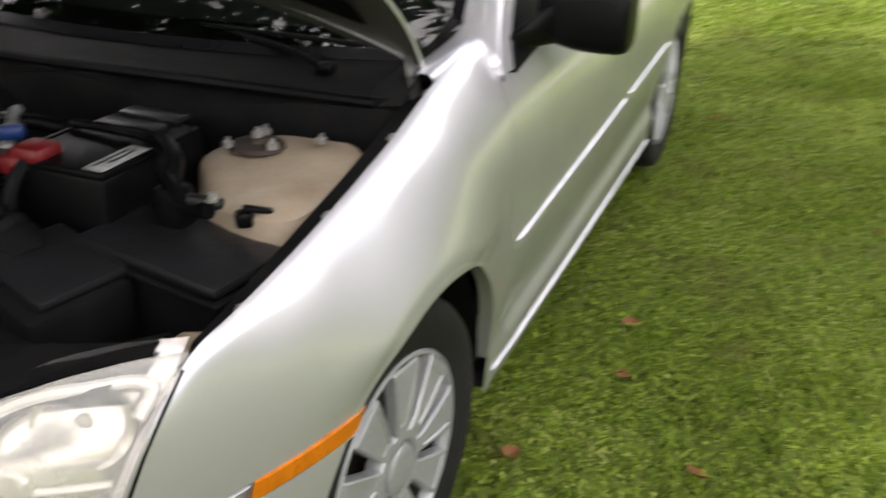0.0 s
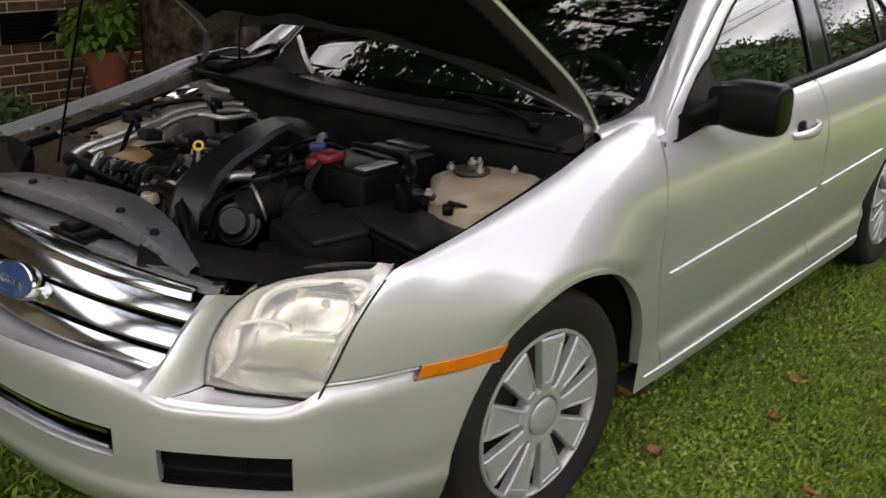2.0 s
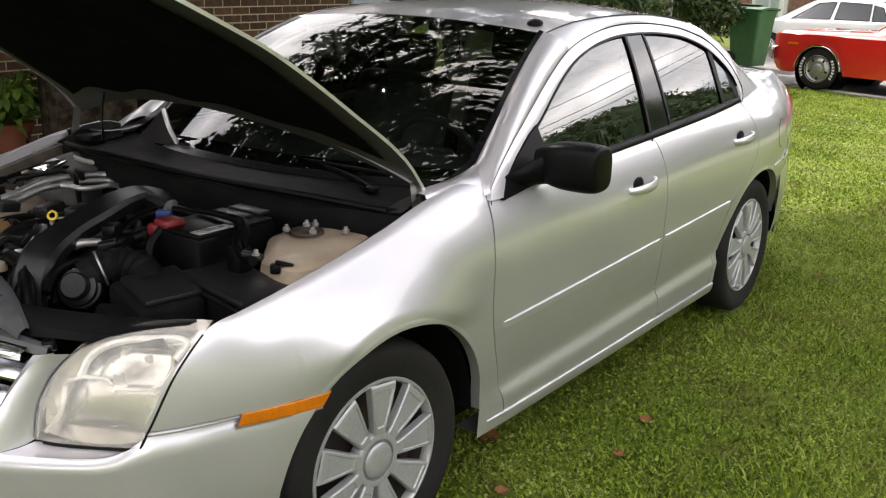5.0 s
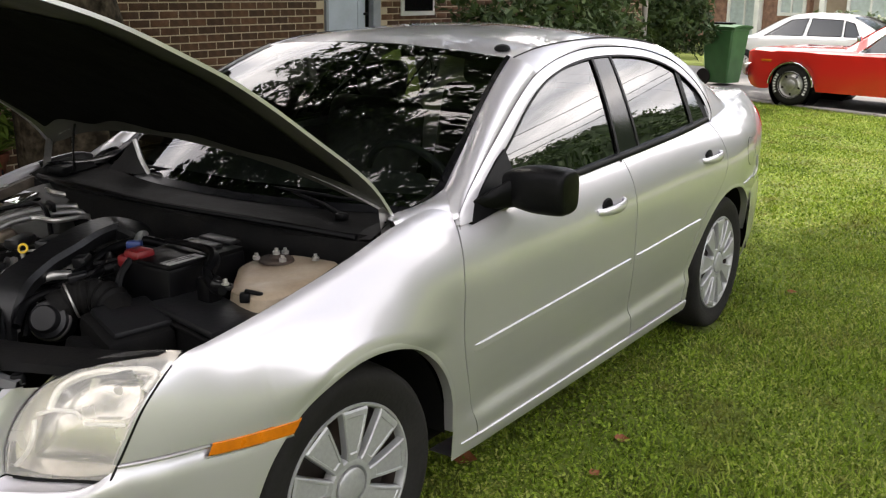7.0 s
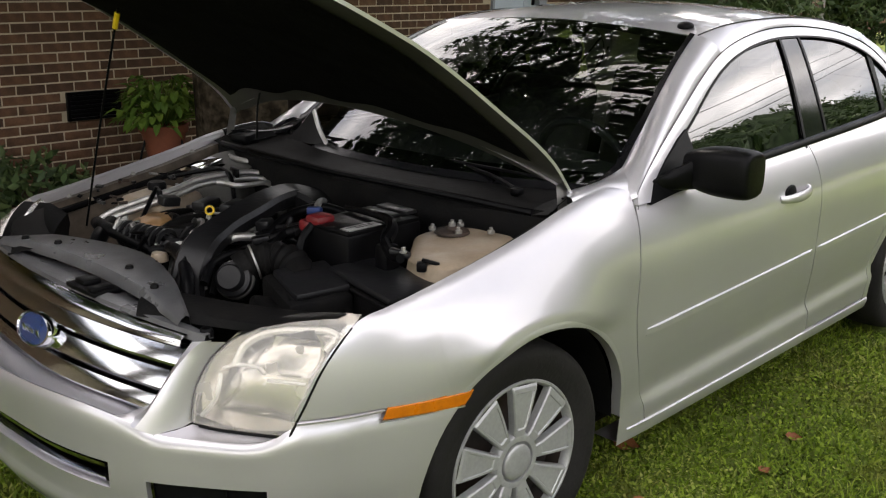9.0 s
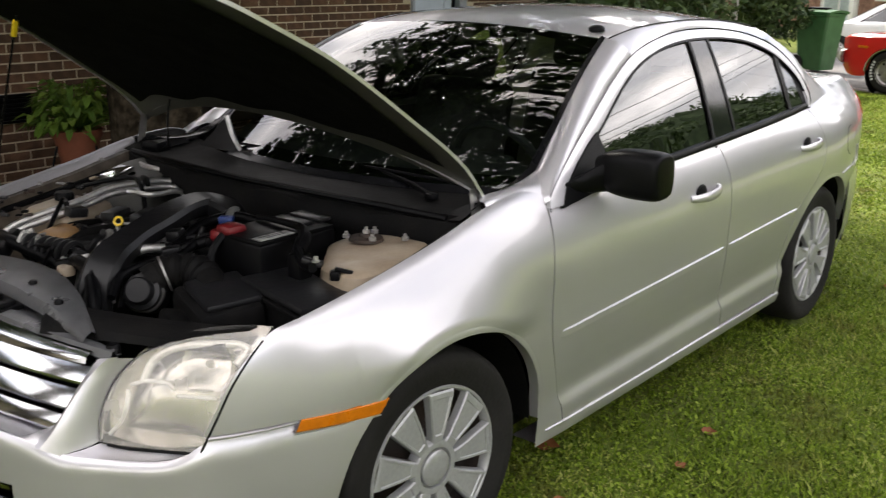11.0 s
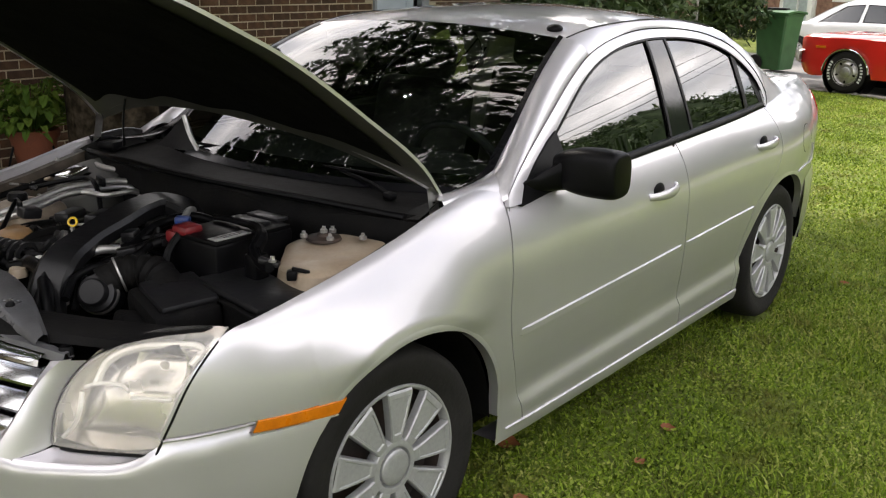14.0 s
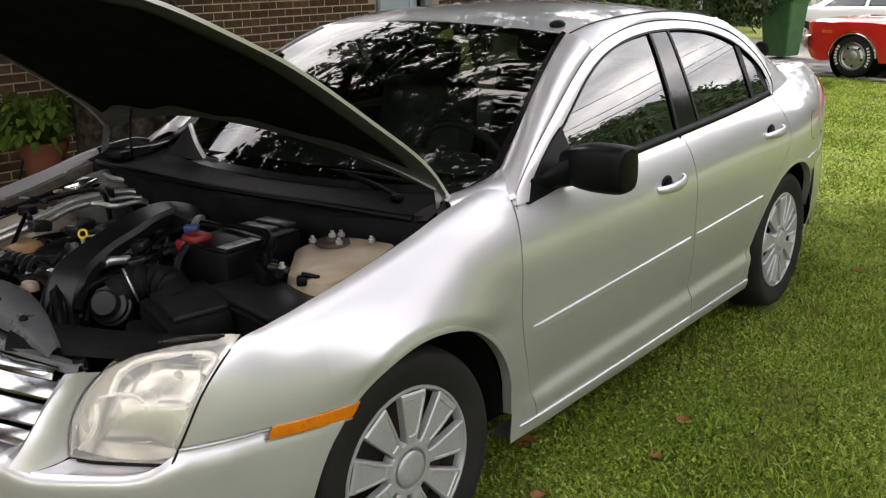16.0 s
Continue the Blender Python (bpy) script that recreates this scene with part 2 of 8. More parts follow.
def rim(bm, depth, toward=None):
    """Turns the open edges of a sheet inwards, so that a panel shows its thickness at the gaps."""
    bmesh.ops.remove_doubles(bm, verts=bm.verts, dist=0.0002)
    bmesh.ops.recalc_face_normals(bm, faces=bm.faces)
    if toward is not None:
        c = Vector((0, 0, 0))
        s = 0.0
        for f in bm.faces:
            s += f.normal.dot(toward) * f.calc_area()
        if s < 0:
            bmesh.ops.reverse_faces(bm, faces=bm.faces)
    bm.normal_update()
    edges = [e for e in bm.edges if len(e.link_faces) == 1]
    nrm = {v: v.normal.copy() for e in edges for v in e.verts}
    geo = bmesh.ops.extrude_edge_only(bm, edges=edges)["geom"]
    moved = [v for v in geo if isinstance(v, bmesh.types.BMVert)]
    for v in moved:
        best = None
        for e in v.link_edges:
            o = e.other_vert(v)
            if o in nrm:
                best = nrm[o]
        if best is not None:
            v.co -= best * depth
    return bm


def mirror_x(bm):
    c = bm.copy()
    for v in c.verts:
        v.co.x = -v.co.x
    bmesh.ops.reverse_faces(c, faces=c.faces)
    return c


def pair(name, bm, material, parent, label="", smooth=True):
    """The same panel on both sides of the car; returns the left and the right one."""
    c = mirror_x(bm)
    return part(name, bm, material, parent, label, smooth), part(name, c, material, parent, label, smooth)


def box(bm, c, s, r=0.0, m=None, seg=2):
    """A box with rounded edges: centre, full sizes, radius."""
    b = bmesh.new()
    bmesh.ops.create_cube(b, size=1.0, matrix=Matrix.Diagonal((*s, 1)))
    if r:
        bmesh.ops.bevel(b, geom=b.edges[:], offset=r, segments=seg, profile=0.5, affect="EDGES")
    mm = Matrix.Translation(c) @ (m or Matrix())
    merge(bm, b, mm)
    return bm


def merge(bm, b, m=None):
    """Adds the bmesh b to bm."""
    if m is not None:
        bmesh.ops.transform(b, matrix=m, verts=b.verts)
    mp = {}
    for v in b.verts:
        mp[v] = bm.verts.new(v.co)
    for f in b.faces:
        try:
            bm.faces.new([mp[v] for v in f.verts])
        except ValueError:
            pass
    b.free()


def lathe(bm, prof, m=None, n=32):
    """Turns a profile of (radius, height) about z."""
    rows = []
    for k in range(n):
        a = 2 * math.pi * k / n
        rows.append([Vector((r * math.cos(a), r * math.sin(a), h)) for r, h in prof])
    b = bmesh.new()
    vs = [[b.verts.new(p) for p in r] for r in rows]
    for k in range(n):
        for j in range(len(prof) - 1):
            a, c = vs[k], vs[(k + 1) % n]
            b.faces.new((a[j], c[j], c[j + 1], a[j + 1]))
    bmesh.ops.remove_doubles(b, verts=b.verts, dist=1e-5)
    merge(bm, b, m)
    return bm


def tube(bm, pts, r, n=10, steps=None, caps=True):
    """A round hose or rod along a smooth curve; r is a radius or a list of radii along it."""
    pts = curve_pts(pts, steps or max(2, 5 * (len(pts) - 1) + 1)) if steps != 0 else [Vector(p) for p in pts]
    up = Vector((0, 0, 1))
    rings = []
    for i, p in enumerate(pts):
        d = (pts[min(i + 1, len(pts) - 1)] - pts[max(i - 1, 0)]).normalized()
        if abs(d.dot(up)) > 0.98:
            up = Vector((1, 0, 0))
        s = d.cross(up).normalized()
        t = s.cross(d).normalized()
        up = t
        rr = r if not isinstance(r, (list, tuple)) else lerp_tab([(k / (len(r) - 1), v) for k, v in enumerate(r)], i / (len(pts) - 1))
        rings.append([bm.verts.new(p + rr * (math.cos(2 * math.pi * k / n) * s + math.sin(2 * math.pi * k / n) * t)) for k in range(n)])
    for a, b in zip(rings, rings[1:]):
        for k in range(n):
            bm.faces.new((a[k], a[(k + 1) % n], b[(k + 1) % n], b[k]))
    if caps:
        bm.faces.new(rings[0][::-1])
        bm.faces.new(rings[-1])
    return bm


def prism(pts, depth, axis=(1, 0, 0)):
    """A flat outline pushed along an axis."""
    bm = bmesh.new()
    a = [bm.verts.new(p) for p in pts]
    b = [bm.verts.new(Vector(p) + Vector(axis) * depth) for p in pts]
    bm.faces.new(a)
    bm.faces.new(b[::-1])
    for i in range(len(pts)):
        j = (i + 1) % len(pts)
        bm.faces.new((a[i], b[i], b[j], a[j]))
    return bm

# ---------------------------------------------------------------- the silver sedan
# Front axle at y = 0, rear axle at y = 2.728, the driver's side at +x, the ground at z = 0.
car = thing("silver_sedan", "silver four-door sedan with its hood open, parked on the grass", "car")

WIDE = [(-0.70, 0.735), (-0.666, 0.764), (-0.60, 0.805), (-0.47, 0.856), (-0.30, 0.897), (-0.15, 0.911), (0.0, 0.917), (0.25, 0.914), (0.5, 0.910),
        (1.2, 0.912), (2.2, 0.912), (2.73, 0.914), (3.0, 0.896), (3.3, 0.846), (3.55, 0.772), (3.72, 0.695), (3.84, 0.60)]
TUCK = [(0.17, 0.062), (0.215, 0.042), (0.245, 0.030), (0.275, 0.023), (0.295, 0.0205), (0.308, 0.0215), (0.328, 0.0300), (0.338, 0.0330), (0.346, 0.0335), (0.38, 0.0285), (0.43, 0.0185), (0.50, 0.007), (0.58, 0.0), (2.0, 0.0)]
TUCK_F = [(0.17, 0.036), (0.24, 0.034), (0.30, 0.030), (0.36, 0.025), (0.42, 0.015), (0.50, 0.006), (0.58, 0.0), (2.0, 0.0)]
HOOD_Z = [(-0.666, 0.582), (-0.64, 0.645), (-0.60, 0.722), (-0.55, 0.775), (-0.497, 0.812), (-0.41, 0.828), (-0.32, 0.843), (-0.14, 0.875), (0.07, 0.918), (0.22, 0.955), (0.36, 0.975), (0.53, 0.985)]
HOOD_X = [(-0.666, 0.760), (-0.64, 0.776), (-0.60, 0.792), (-0.55, 0.800), (-0.497, 0.803), (-0.32, 0.812), (-0.14, 0.815), (0.07, 0.815), (0.22, 0.812), (0.36, 0.806), (0.53, 0.80)]
BELT = [(0.40, 0.930), (1.235, 0.953), (2.60, 1.008), (3.0, 1.034), (3.4, 1.050), (3.7, 1.050), (3.84, 1.02)]
BELT_X = [(0.40, 0.858), (1.235, 0.846), (2.60, 0.812), (3.0, 0.755), (3.4, 0.685), (3.7, 0.605), (3.84, 0.55)]


def side_x(y, z):
    """Half width of the body at the sides."""
    # the crease low on the doors climbs towards the rear
    kd = min(1.0, max(0.0, (y - 0.50) / 0.12))
    w = lerp_tab(WIDE, y) - lerp_tab(TUCK, z - 0.020 * max(0.0, y - 0.6) * min(1.0, max(0.0, (z - 0.25) / 0.05))) * kd - lerp_tab(TUCK_F, z) * (1 - kd)
    if y < 0.53:
        top, xt, span = lerp_tab(HOOD_Z, y), lerp_tab(HOOD_X, y), 0.25
    else:
        top, xt, span = lerp_tab(BELT, y), lerp_tab(BELT_X, y), 0.26
    if 0.40 < y < 0.62:
        k = (y - 0.40) / 0.22
        k = k * k * (3 - 2 * k)
        top = (1 - k) * lerp_tab(HOOD_Z, min(y, 0.53)) + k * lerp_tab(BELT, y)
        xt = (1 - k) * lerp_tab(HOOD_X, min(y, 0.53)) + k * lerp_tab(BELT_X, y)
        span = 0.25 + 0.01 * k
    s = min(max((top - z) / span, 0.0), 1.0)
    if -0.5 < y < 0.5 and z > 0.60:
        # flare over the front wheel
        d = (math.hypot(y / (0.385 if y < 0 else 0.452), (z - 0.285) / 0.412) - 1) * 0.42
        k = min(1.0, (z - 0.60) / 0.09) * min(1.0, (0.5 - abs(y)) / (0.18 if y > 0 else 0.36))
        w += 0.019 * k * k * (3 - 2 * k) * (1.0 if d < 0.034 else max(0.0, 1 - (d - 0.034) / 0.13) ** 1.7)
    # the fender rolls over towards the hood's gap
    roll = 0.010 * (1 - math.exp(-s / 0.035)) * (1 - s) ** 3 * min(1.0, max(0.0, (0.50 - y) / 0.12)) * min(1.0, max(0.0, (y + 0.60) / 0.15))
    return xt + roll + (w - xt) * (1 - (1 - s) ** (2.25 if y < 0.4 else 2.25 + 0.35 * min(1.0, (y - 0.4) / 0.3)))


def panel(yl, yr, zlo, zhi, nu, nv, even=False):
    """A sheet of the body side: front edge yl(z), rear edge yr(z), lower edge zlo(y), upper edge zhi(y)."""
    rows = []
    for i in range(nu + 1):
        u = i / nu
        row = []
        for j in range(nv + 1):
            v = j / nv
            v = v if even else math.sin(v * math.pi / 2) * 0.55 + v * 0.45
            z = 0.55
            for _ in range(4):
                y = yl(z) + (yr(z) - yl(z)) * u
                z = zlo(y) + (zhi(y) - zlo(y)) * v
            row.append(Vector((side_x(y, z), y, z)))
        rows.append(row)
    return grid(rows)


def arch_f(y):
    rx = 0.385 if y < 0 else 0.452
    return 0.285 + 0.412 * math.sqrt(max(0.0, 1 - (y / rx) ** 2))


def arch_r(y):
    return 0.285 + 0.410 * math.sqrt(max(0.0, 1 - ((y - 2.735) / 0.435) ** 2))


def fender_lo(y):
    if y < -0.385:
        return min(lerp_tab([(-0.666, 0.6165), (-0.456, 0.6165), (-0.385, 0.611)], y), lerp_tab(HOOD_Z, y) - 0.001)
    if y < -0.30:
        return max(0.611, arch_f(y))
    if y < 0.43:
        return max(arch_f(y), 0.19)
    return 0.195


LEFT = Vector((1, 0, 0))
fender_rr = lambda z: lerp_tab([(0.2, 0.594), (0.24, 0.588), (0.57, 0.462), (0.77, 0.45), (0.92, 0.488), (1.02, 0.525)], z)


def fender_edge(y):
    return max(fender_lo(y), 0.60) if y > 0 else fender_lo(y)


def fender_z(y):
    """Upper edge of the fender; it eases down to the belt line under the front pillar."""
    k = min(1.0, max(0.0, (y - 0.40) / 0.22))
    k = k * k * (3 - 2 * k)
    return (1 - k) * lerp_tab(HOOD_Z, y) + k * lerp_tab(BELT, y)


fender = panel(lambda z: -0.652, lambda z: fender_rr(max(z, 0.60)), fender_edge, fender_z, 84, 40)
fenders = pair("front_fender", rim(fender, 0.022, LEFT), SILVER, car)
# narrow strip between the wheel opening and the front door
rows = []
for i in range(29):
    z = 0.205 + (0.602 - 0.205) * i / 28
    ya = 0.452 * math.sqrt(max(0.0, 1 - (max(z - 0.285, 0.0) / 0.412) ** 2))
    yb = fender_rr(z)
    rows.append([Vector((side_x(ya + (yb - ya) * k, z) + 0.0004, ya + (yb - ya) * k, z)) for k in (0.0, 0.2, 0.4, 0.6, 0.8, 1.0)] + [Vector((side_x(yb, z) - 0.014, yb, z))])
pair("fender_strip", grid(rows), SILVER, car)

# rolled lips round the wheel openings
for f, y0, y1 in ((arch_f, -0.372, 0.4515), (arch_r, 2.315, 3.15)):
    rows = []
    for i in range(41):
        y = y0 + (y1 - y0) * i / 40
        z = f(y)
        x = side_x(y, z)
        cy = 0.0 if f is arch_f else 2.735
        d = Vector((0, y - cy, z - 0.29)).normalized()
        p = Vector((x, y, z))
        rows.append([p + d * 0.014 + Vector((-0.0005, 0, 0)), p + d * 0.009 + Vector((0.0012, 0, 0)), p + Vector((0.0018, 0, 0)), p - d * 0.004 + Vector((0.001, 0, 0)), p - d * 0.005 - Vector((0.03, 0, 0))])
    pair("wheel_arch_lip", grid(rows), SILVER, car)

door_fl = lambda z: lerp_tab([(0.24, 0.597), (0.57, 0.468), (0.77, 0.456), (0.92, 0.494), (1.0, 0.52)], z)
door_fr = lambda z: lerp_tab([(0.26, 1.700), (0.58, 1.638), (0.95, 1.628)], z)
door_rl = lambda z: door_fr(z) + 0.006
door_rr = lambda z: lerp_tab([(0.25, 2.245), (0.42, 2.275), (0.53, 2.305), (0.63, 2.390), (0.70, 2.52), (0.78, 2.600), (0.85, 2.622), (1.02, 2.60)], z)
belt = lambda y: lerp_tab(BELT, y)
front_doors = pair("front_door", rim(panel(door_fl, door_fr, lambda y: 0.246, belt, 30, 64, True), 0.02, LEFT), SILVER, car)
rear_doors = pair("rear_door", rim(panel(door_rl, door_rr, lambda y: 0.254, belt, 26, 64, True), 0.02, LEFT), SILVER, car)

rows = []
for i in range(31):
    y = 0.500 + (2.30 - 0.500) * i / 30
    rows.append([Vector((side_x(y, 0.2455) - o, y, z)) for z, o in ((0.247, 0.016), (0.2455, 0.0), (0.243, -0.005), (0.236, -0.005 if y > 0.6 else 0.002), (0.225, -0.003 if y > 0.6 else 0.003), (0.210, 0.002), (0.200, 0.006), (0.190, 0.024), (0.190, 0.12))])
pair("rocker_panel", grid(rows), SILVER, car)


def quarter_lo(y):
    return max(arch_r(y), 0.27) if y < 3.17 else lerp_tab([(3.17, 0.50), (3.25, 0.55), (3.84, 0.58)], y)


def quarter_edge(y):
    return max(arch_r(y), 0.66) if y < 2.735 else quarter_lo(y)


quarter = panel(lambda z: door_rr(max(z, 0.66)) + 0.006, lambda z: 3.838, quarter_edge, belt, 52, 18)
pair("rear_quarter_panel", rim(quarter, 0.02, LEFT), SILVER, car)
# narrow strip between the rear door and the wheel opening
rows = []
for i in range(19):
    z = 0.246 + (0.662 - 0.246) * i / 18
    ya = 2.735 - 0.435 * math.sqrt(max(0.0, 1 - (max(z - 0.285, 0.0) / 0.410) ** 2))
    yb = door_rr(z) + 0.006
    rows.append([Vector((side_x(yb, z) - 0.014, yb, z))] + [Vector((side_x(yb + (ya - yb) * k, z) + 0.0005, yb + (ya - yb) * k, z)) for k in (0.0, 0.35, 0.7, 1.0)])
pair("quarter_strip", grid(rows), SILVER, car)

# ---- greenhouse
GX = [(0.93, 0.862), (0.96, 0.843), (1.05, 0.795), (1.15, 0.737), (1.25, 0.674), (1.31, 0.632), (1.365, 0.588)]
gx = lambda z: lerp_tab(GX, z)
SEAM = curve_pts([(0.508, 0.955), (0.64, 1.026), (0.87, 1.131), (1.11, 1.232), (1.29, 1.293), (1.55, 1.341), (1.85, 1.361), (2.15, 1.349),
                  (2.37, 1.317), (2.56, 1.250), (2.665, 1.140), (2.672, 1.06), (2.615, 1.010)], 61)
INNER = curve_pts([(0.62, 0.955), (0.74, 1.026), (0.93, 1.112), (1.15, 1.209), (1.32, 1.266), (1.56, 1.312), (1.85, 1.330), (2.14, 1.319),
                   (2.34, 1.290), (2.52, 1.222), (2.622, 1.125), (2.632, 1.06), (2.60, 1.014)], 61)


def gpt(y, z, o=0.0):
    return Vector((gx(z) + o, y, z))


frame_rows = [[gpt(0.495, 0.926, -0.012), gpt(0.495, 0.926, 0.004), gpt(0.55, 0.926, 0.006), gpt(0.61, 0.926, 0.003), gpt(0.61, 0.926, -0.02)]]
frame_rows += [[gpt(s.x, s.y, -0.012), gpt(s.x, s.y, 0.004), gpt((s.x + i.x) / 2, (s.y + i.y) / 2, 0.007), gpt(i.x, i.y, 0.003), gpt(i.x, i.y, -0.02)] for s, i in zip(SEAM, INNER)]
pair("window_frame", grid(frame_rows), SILVER, car)
edge_rows = [[gpt(i.x, i.y, 0.006), gpt(i.x + (0.0), i.y - 0.007 if i.y > 1.0 else i.y, 0.005), gpt(i.x, i.y - 0.007 if i.y > 1.0 else i.y, -0.01)] for i in INNER]
pair("window_weatherstrip", grid(edge_rows), BLACK, car)
seam_rows = [[gpt(s.x, s.y, 0.006) + Vector((0, 0, 0.0035)), gpt(s.x, s.y, 0.0062), gpt(s.x, s.y, 0.004) - Vector((0, 0, 0.0025))] for s in [Vector((0.493, 0.915))] + list(SEAM)]
pair("door_seal", grid(seam_rows), BLACK_GLOSS, car)


def in_top(y):
    """Height of the upper edge of the side glass at y."""
    return lerp_tab([(p.x, p.y) for p in INNER[:56]], y)


def side_glass(y0b, y0t, y1b, y1t, n=18, m=8, o=-0.006):
    rows = []
    for i in range(n + 1):
        u = i / n
        row = []
        for j in range(m + 1):
            v = j / m
            y = (y0b + (y1b - y0b) * u) * (1 - v) + (y0t + (y1t - y0t) * u) * v
            zb = lerp_tab(BELT, y) - 0.01
            yt = y0t + (y1t - y0t) * u
            z = zb + (in_top(yt) - zb) * v
            row.append(gpt(y, z, o))
        rows.append(row)
    return grid(rows)


for k, (a, b, c, d) in enumerate(((0.60, 0.70, 1.605, 1.77), (1.80, 1.935, 2.385, 2.49), (2.405, 2.51, 2.60, 2.60))):
    for ob in pair("side_window", side_glass(a, b, c, d), GLASS, car):
        ob.visible_shadow = False
        ob["label"] = "tinted side glass that mirrors the sky"
pillar = side_glass(1.598, 1.765, 1.81, 1.94, n=4, o=0.0)
pair("door_pillar", pillar, PILLAR_BLACK, car, "glossy black door pillar")
for a, b in ((1.598, 1.765), (1.792, 1.925)):
    pair("pillar_strip", side_glass(a, b, a + 0.018, b + 0.018, n=2, o=0.004), BLACK, car)
div = side_glass(2.378, 2.482, 2.410, 2.516, n=2, o=0.001)
pair("window_divider", div, BLACK, car)
pair("window_corner", side_glass(2.575, 2.585, 2.64, 2.632, n=4, o=-0.004), BLACK, car, "black corner of the quarter window")
# black belt moulding
rows = []
for i in range(41):
    y = 0.60 + 2.01 * i / 40
    z = lerp_tab(BELT, y)
    x = lerp_tab(BELT_X, y)
    rows.append([Vector((x - 0.020, y, z + 0.022)), Vector((x - 0.004, y, z + 0.020)), Vector((x + 0.004, y, z + 0.011)), Vector((x + 0.006, y, z + 0.001)), Vector((x - 0.01, y, z - 0.004))])
pair("belt_moulding", grid(rows), BLACK, car)

# roof, pillars, windshield, rear window, trunk
W_TOP = [(-0.575, 1.225, 1.350), (-0.3, 1.205, 1.372), (0, 1.195, 1.380), (0.3, 1.205, 1.372), (0.575, 1.225, 1.350)]
W_BOT = [(-0.755, 0.545, 0.952), (-0.4, 0.395, 0.955), (0, 0.345, 0.955), (0.4, 0.395, 0.955), (0.755, 0.545, 0.952)]
wt_pts, wb_pts = curve_pts(W_TOP, 25), curve_pts(W_BOT, 25)
rows = []
for i in range(25):
    row = []
    for j in range(13):
        v = j / 12
        p = wb_pts[i].lerp(wt_pts[i], v)
        p.z += 0.045 * 4 * v * (1 - v) * 0.9
        row.append(p)
    rows.append(row)
ws = part("windshield", grid(rows), WINDSHIELD, car, "windshield mirroring leaves and sky")
ws.visible_shadow = False
# black frit band round the windshield
rows = []
for i in range(25):
    p0, p1 = rows_w = (wb_pts[i], wt_pts[i])
    d = (p1 - p0).normalized()
    rows.append([p0 - d * 0.03 + Vector((0, 0, -0.004)), p0 + d * 0.05 + Vector((0, 0, 0.006))])
part("windshield_border", grid(rows), BLACK_GLOSS, car)

ROOF_Z = [(1.20, 1.382), (1.35, 1.412), (1.55, 1.432), (1.80, 1.440), (2.05, 1.434), (2.30, 1.415), (2.55, 1.375), (2.62, 1.358)]
ROOF_E = [(p.x, p.y) for p in SEAM[:50] if p.x < 2.60]


def roof_edge(y):
    """Half width and height of the roof panel's side edge."""
    return (lerp_tab([(1.20, 0.583), (1.60, 0.576), (2.10, 0.572), (2.58, 0.562)], y),
            lerp_tab([(1.20, 1.340), (1.225, 1.346), (1.40, 1.374), (1.60, 1.388), (1.85, 1.394), (2.10, 1.388), (2.35, 1.368), (2.58, 1.336)], y))



rows = []
for i in range(33):
    u = i / 32
    row = []
    for j in range(33):
        s = -1 + 2 * j / 32
        y0 = 1.195 + 0.03 * s * s
        y = y0 + (2.60 - 0.03 * s * s - y0) * u
        xe, ze = roof_edge(y)
        zc = lerp_tab(ROOF_Z, y)
        k = abs(s) ** 2.0
        row.append(Vector((s * xe, y, zc * (1 - k) + min(ze, zc) * k)))
    rows.append(row)
rows.append([p + Vector((0, 0.012, -0.012)) for p in rows[-1]])
rows.append([p + Vector((0, 0.0, -0.05)) for p in rows[-1]])
part("roof", grid(rows), SILVER, car, "silver roof panel")
IT = next(i for i, q in enumerate(SEAM) if q.x >= 1.26)
for s in range(2):
    sg = 1 if s else -1
    rows = []
    for i in range(25):
        y = SEAM[IT].x + (2.56 - SEAM[IT].x) * i / 24
        yi = 1.225 + (2.56 - 1.225) * i / 24
        z = lerp_tab(ROOF_E, y)
        xe, ze = roof_edge(yi)
        a, b = Vector((xe, yi, ze)), Vector((gx(z) + 0.004, y, z - 0.002))
        up = Vector((0.003, 0, 0.005))
        rows.append([Vector((sg * q.x, q.y, q.z)) for q in (a + Vector((-0.03, 0, 0.002)), a + Vector((0, 0, 0.002)), a.lerp(b, 0.3) + up * 0.7, a.lerp(b, 0.65) + up, b)])
    part("roof_rail", grid(rows), SILVER, car)

# narrow black line along the roof's edges, drawn where the reflection changes
pts = [Vector((roof_edge(y)[0] + 0.003, y, roof_edge(y)[1] + 0.0025)) for y in [1.24 + 1.26 * i / 20 for i in range(21)]]
pair("roof_moulding", tube(bmesh.new(), pts, 0.0022, n=6, steps=60), BLACK, car, "thin black line where the roof's reflection changes")

# front pillars and the fender's inner top corner: one flowing sheet up to the windshield's rounded edge
EDGE = curve_pts([(0.772, 0.262, 0.966), (0.750, 0.315, 0.967), (0.737, 0.406, 0.964), (0.735, 0.491, 0.969), (0.738, 0.535, 0.980), (0.742, 0.578, 0.998)], 17)
US = [0.085 + 0.915 * i / 26 for i in range(27)]


def fender_top(y):
    z = fender_z(y)
    return Vector((side_x(y, z) - 0.0015, y, z - 0.001))


def seam_at(u):
    q = min(u * IT, IT - 1e-4)
    return SEAM[int(q)].lerp(SEAM[int(q) + 1], q - int(q))


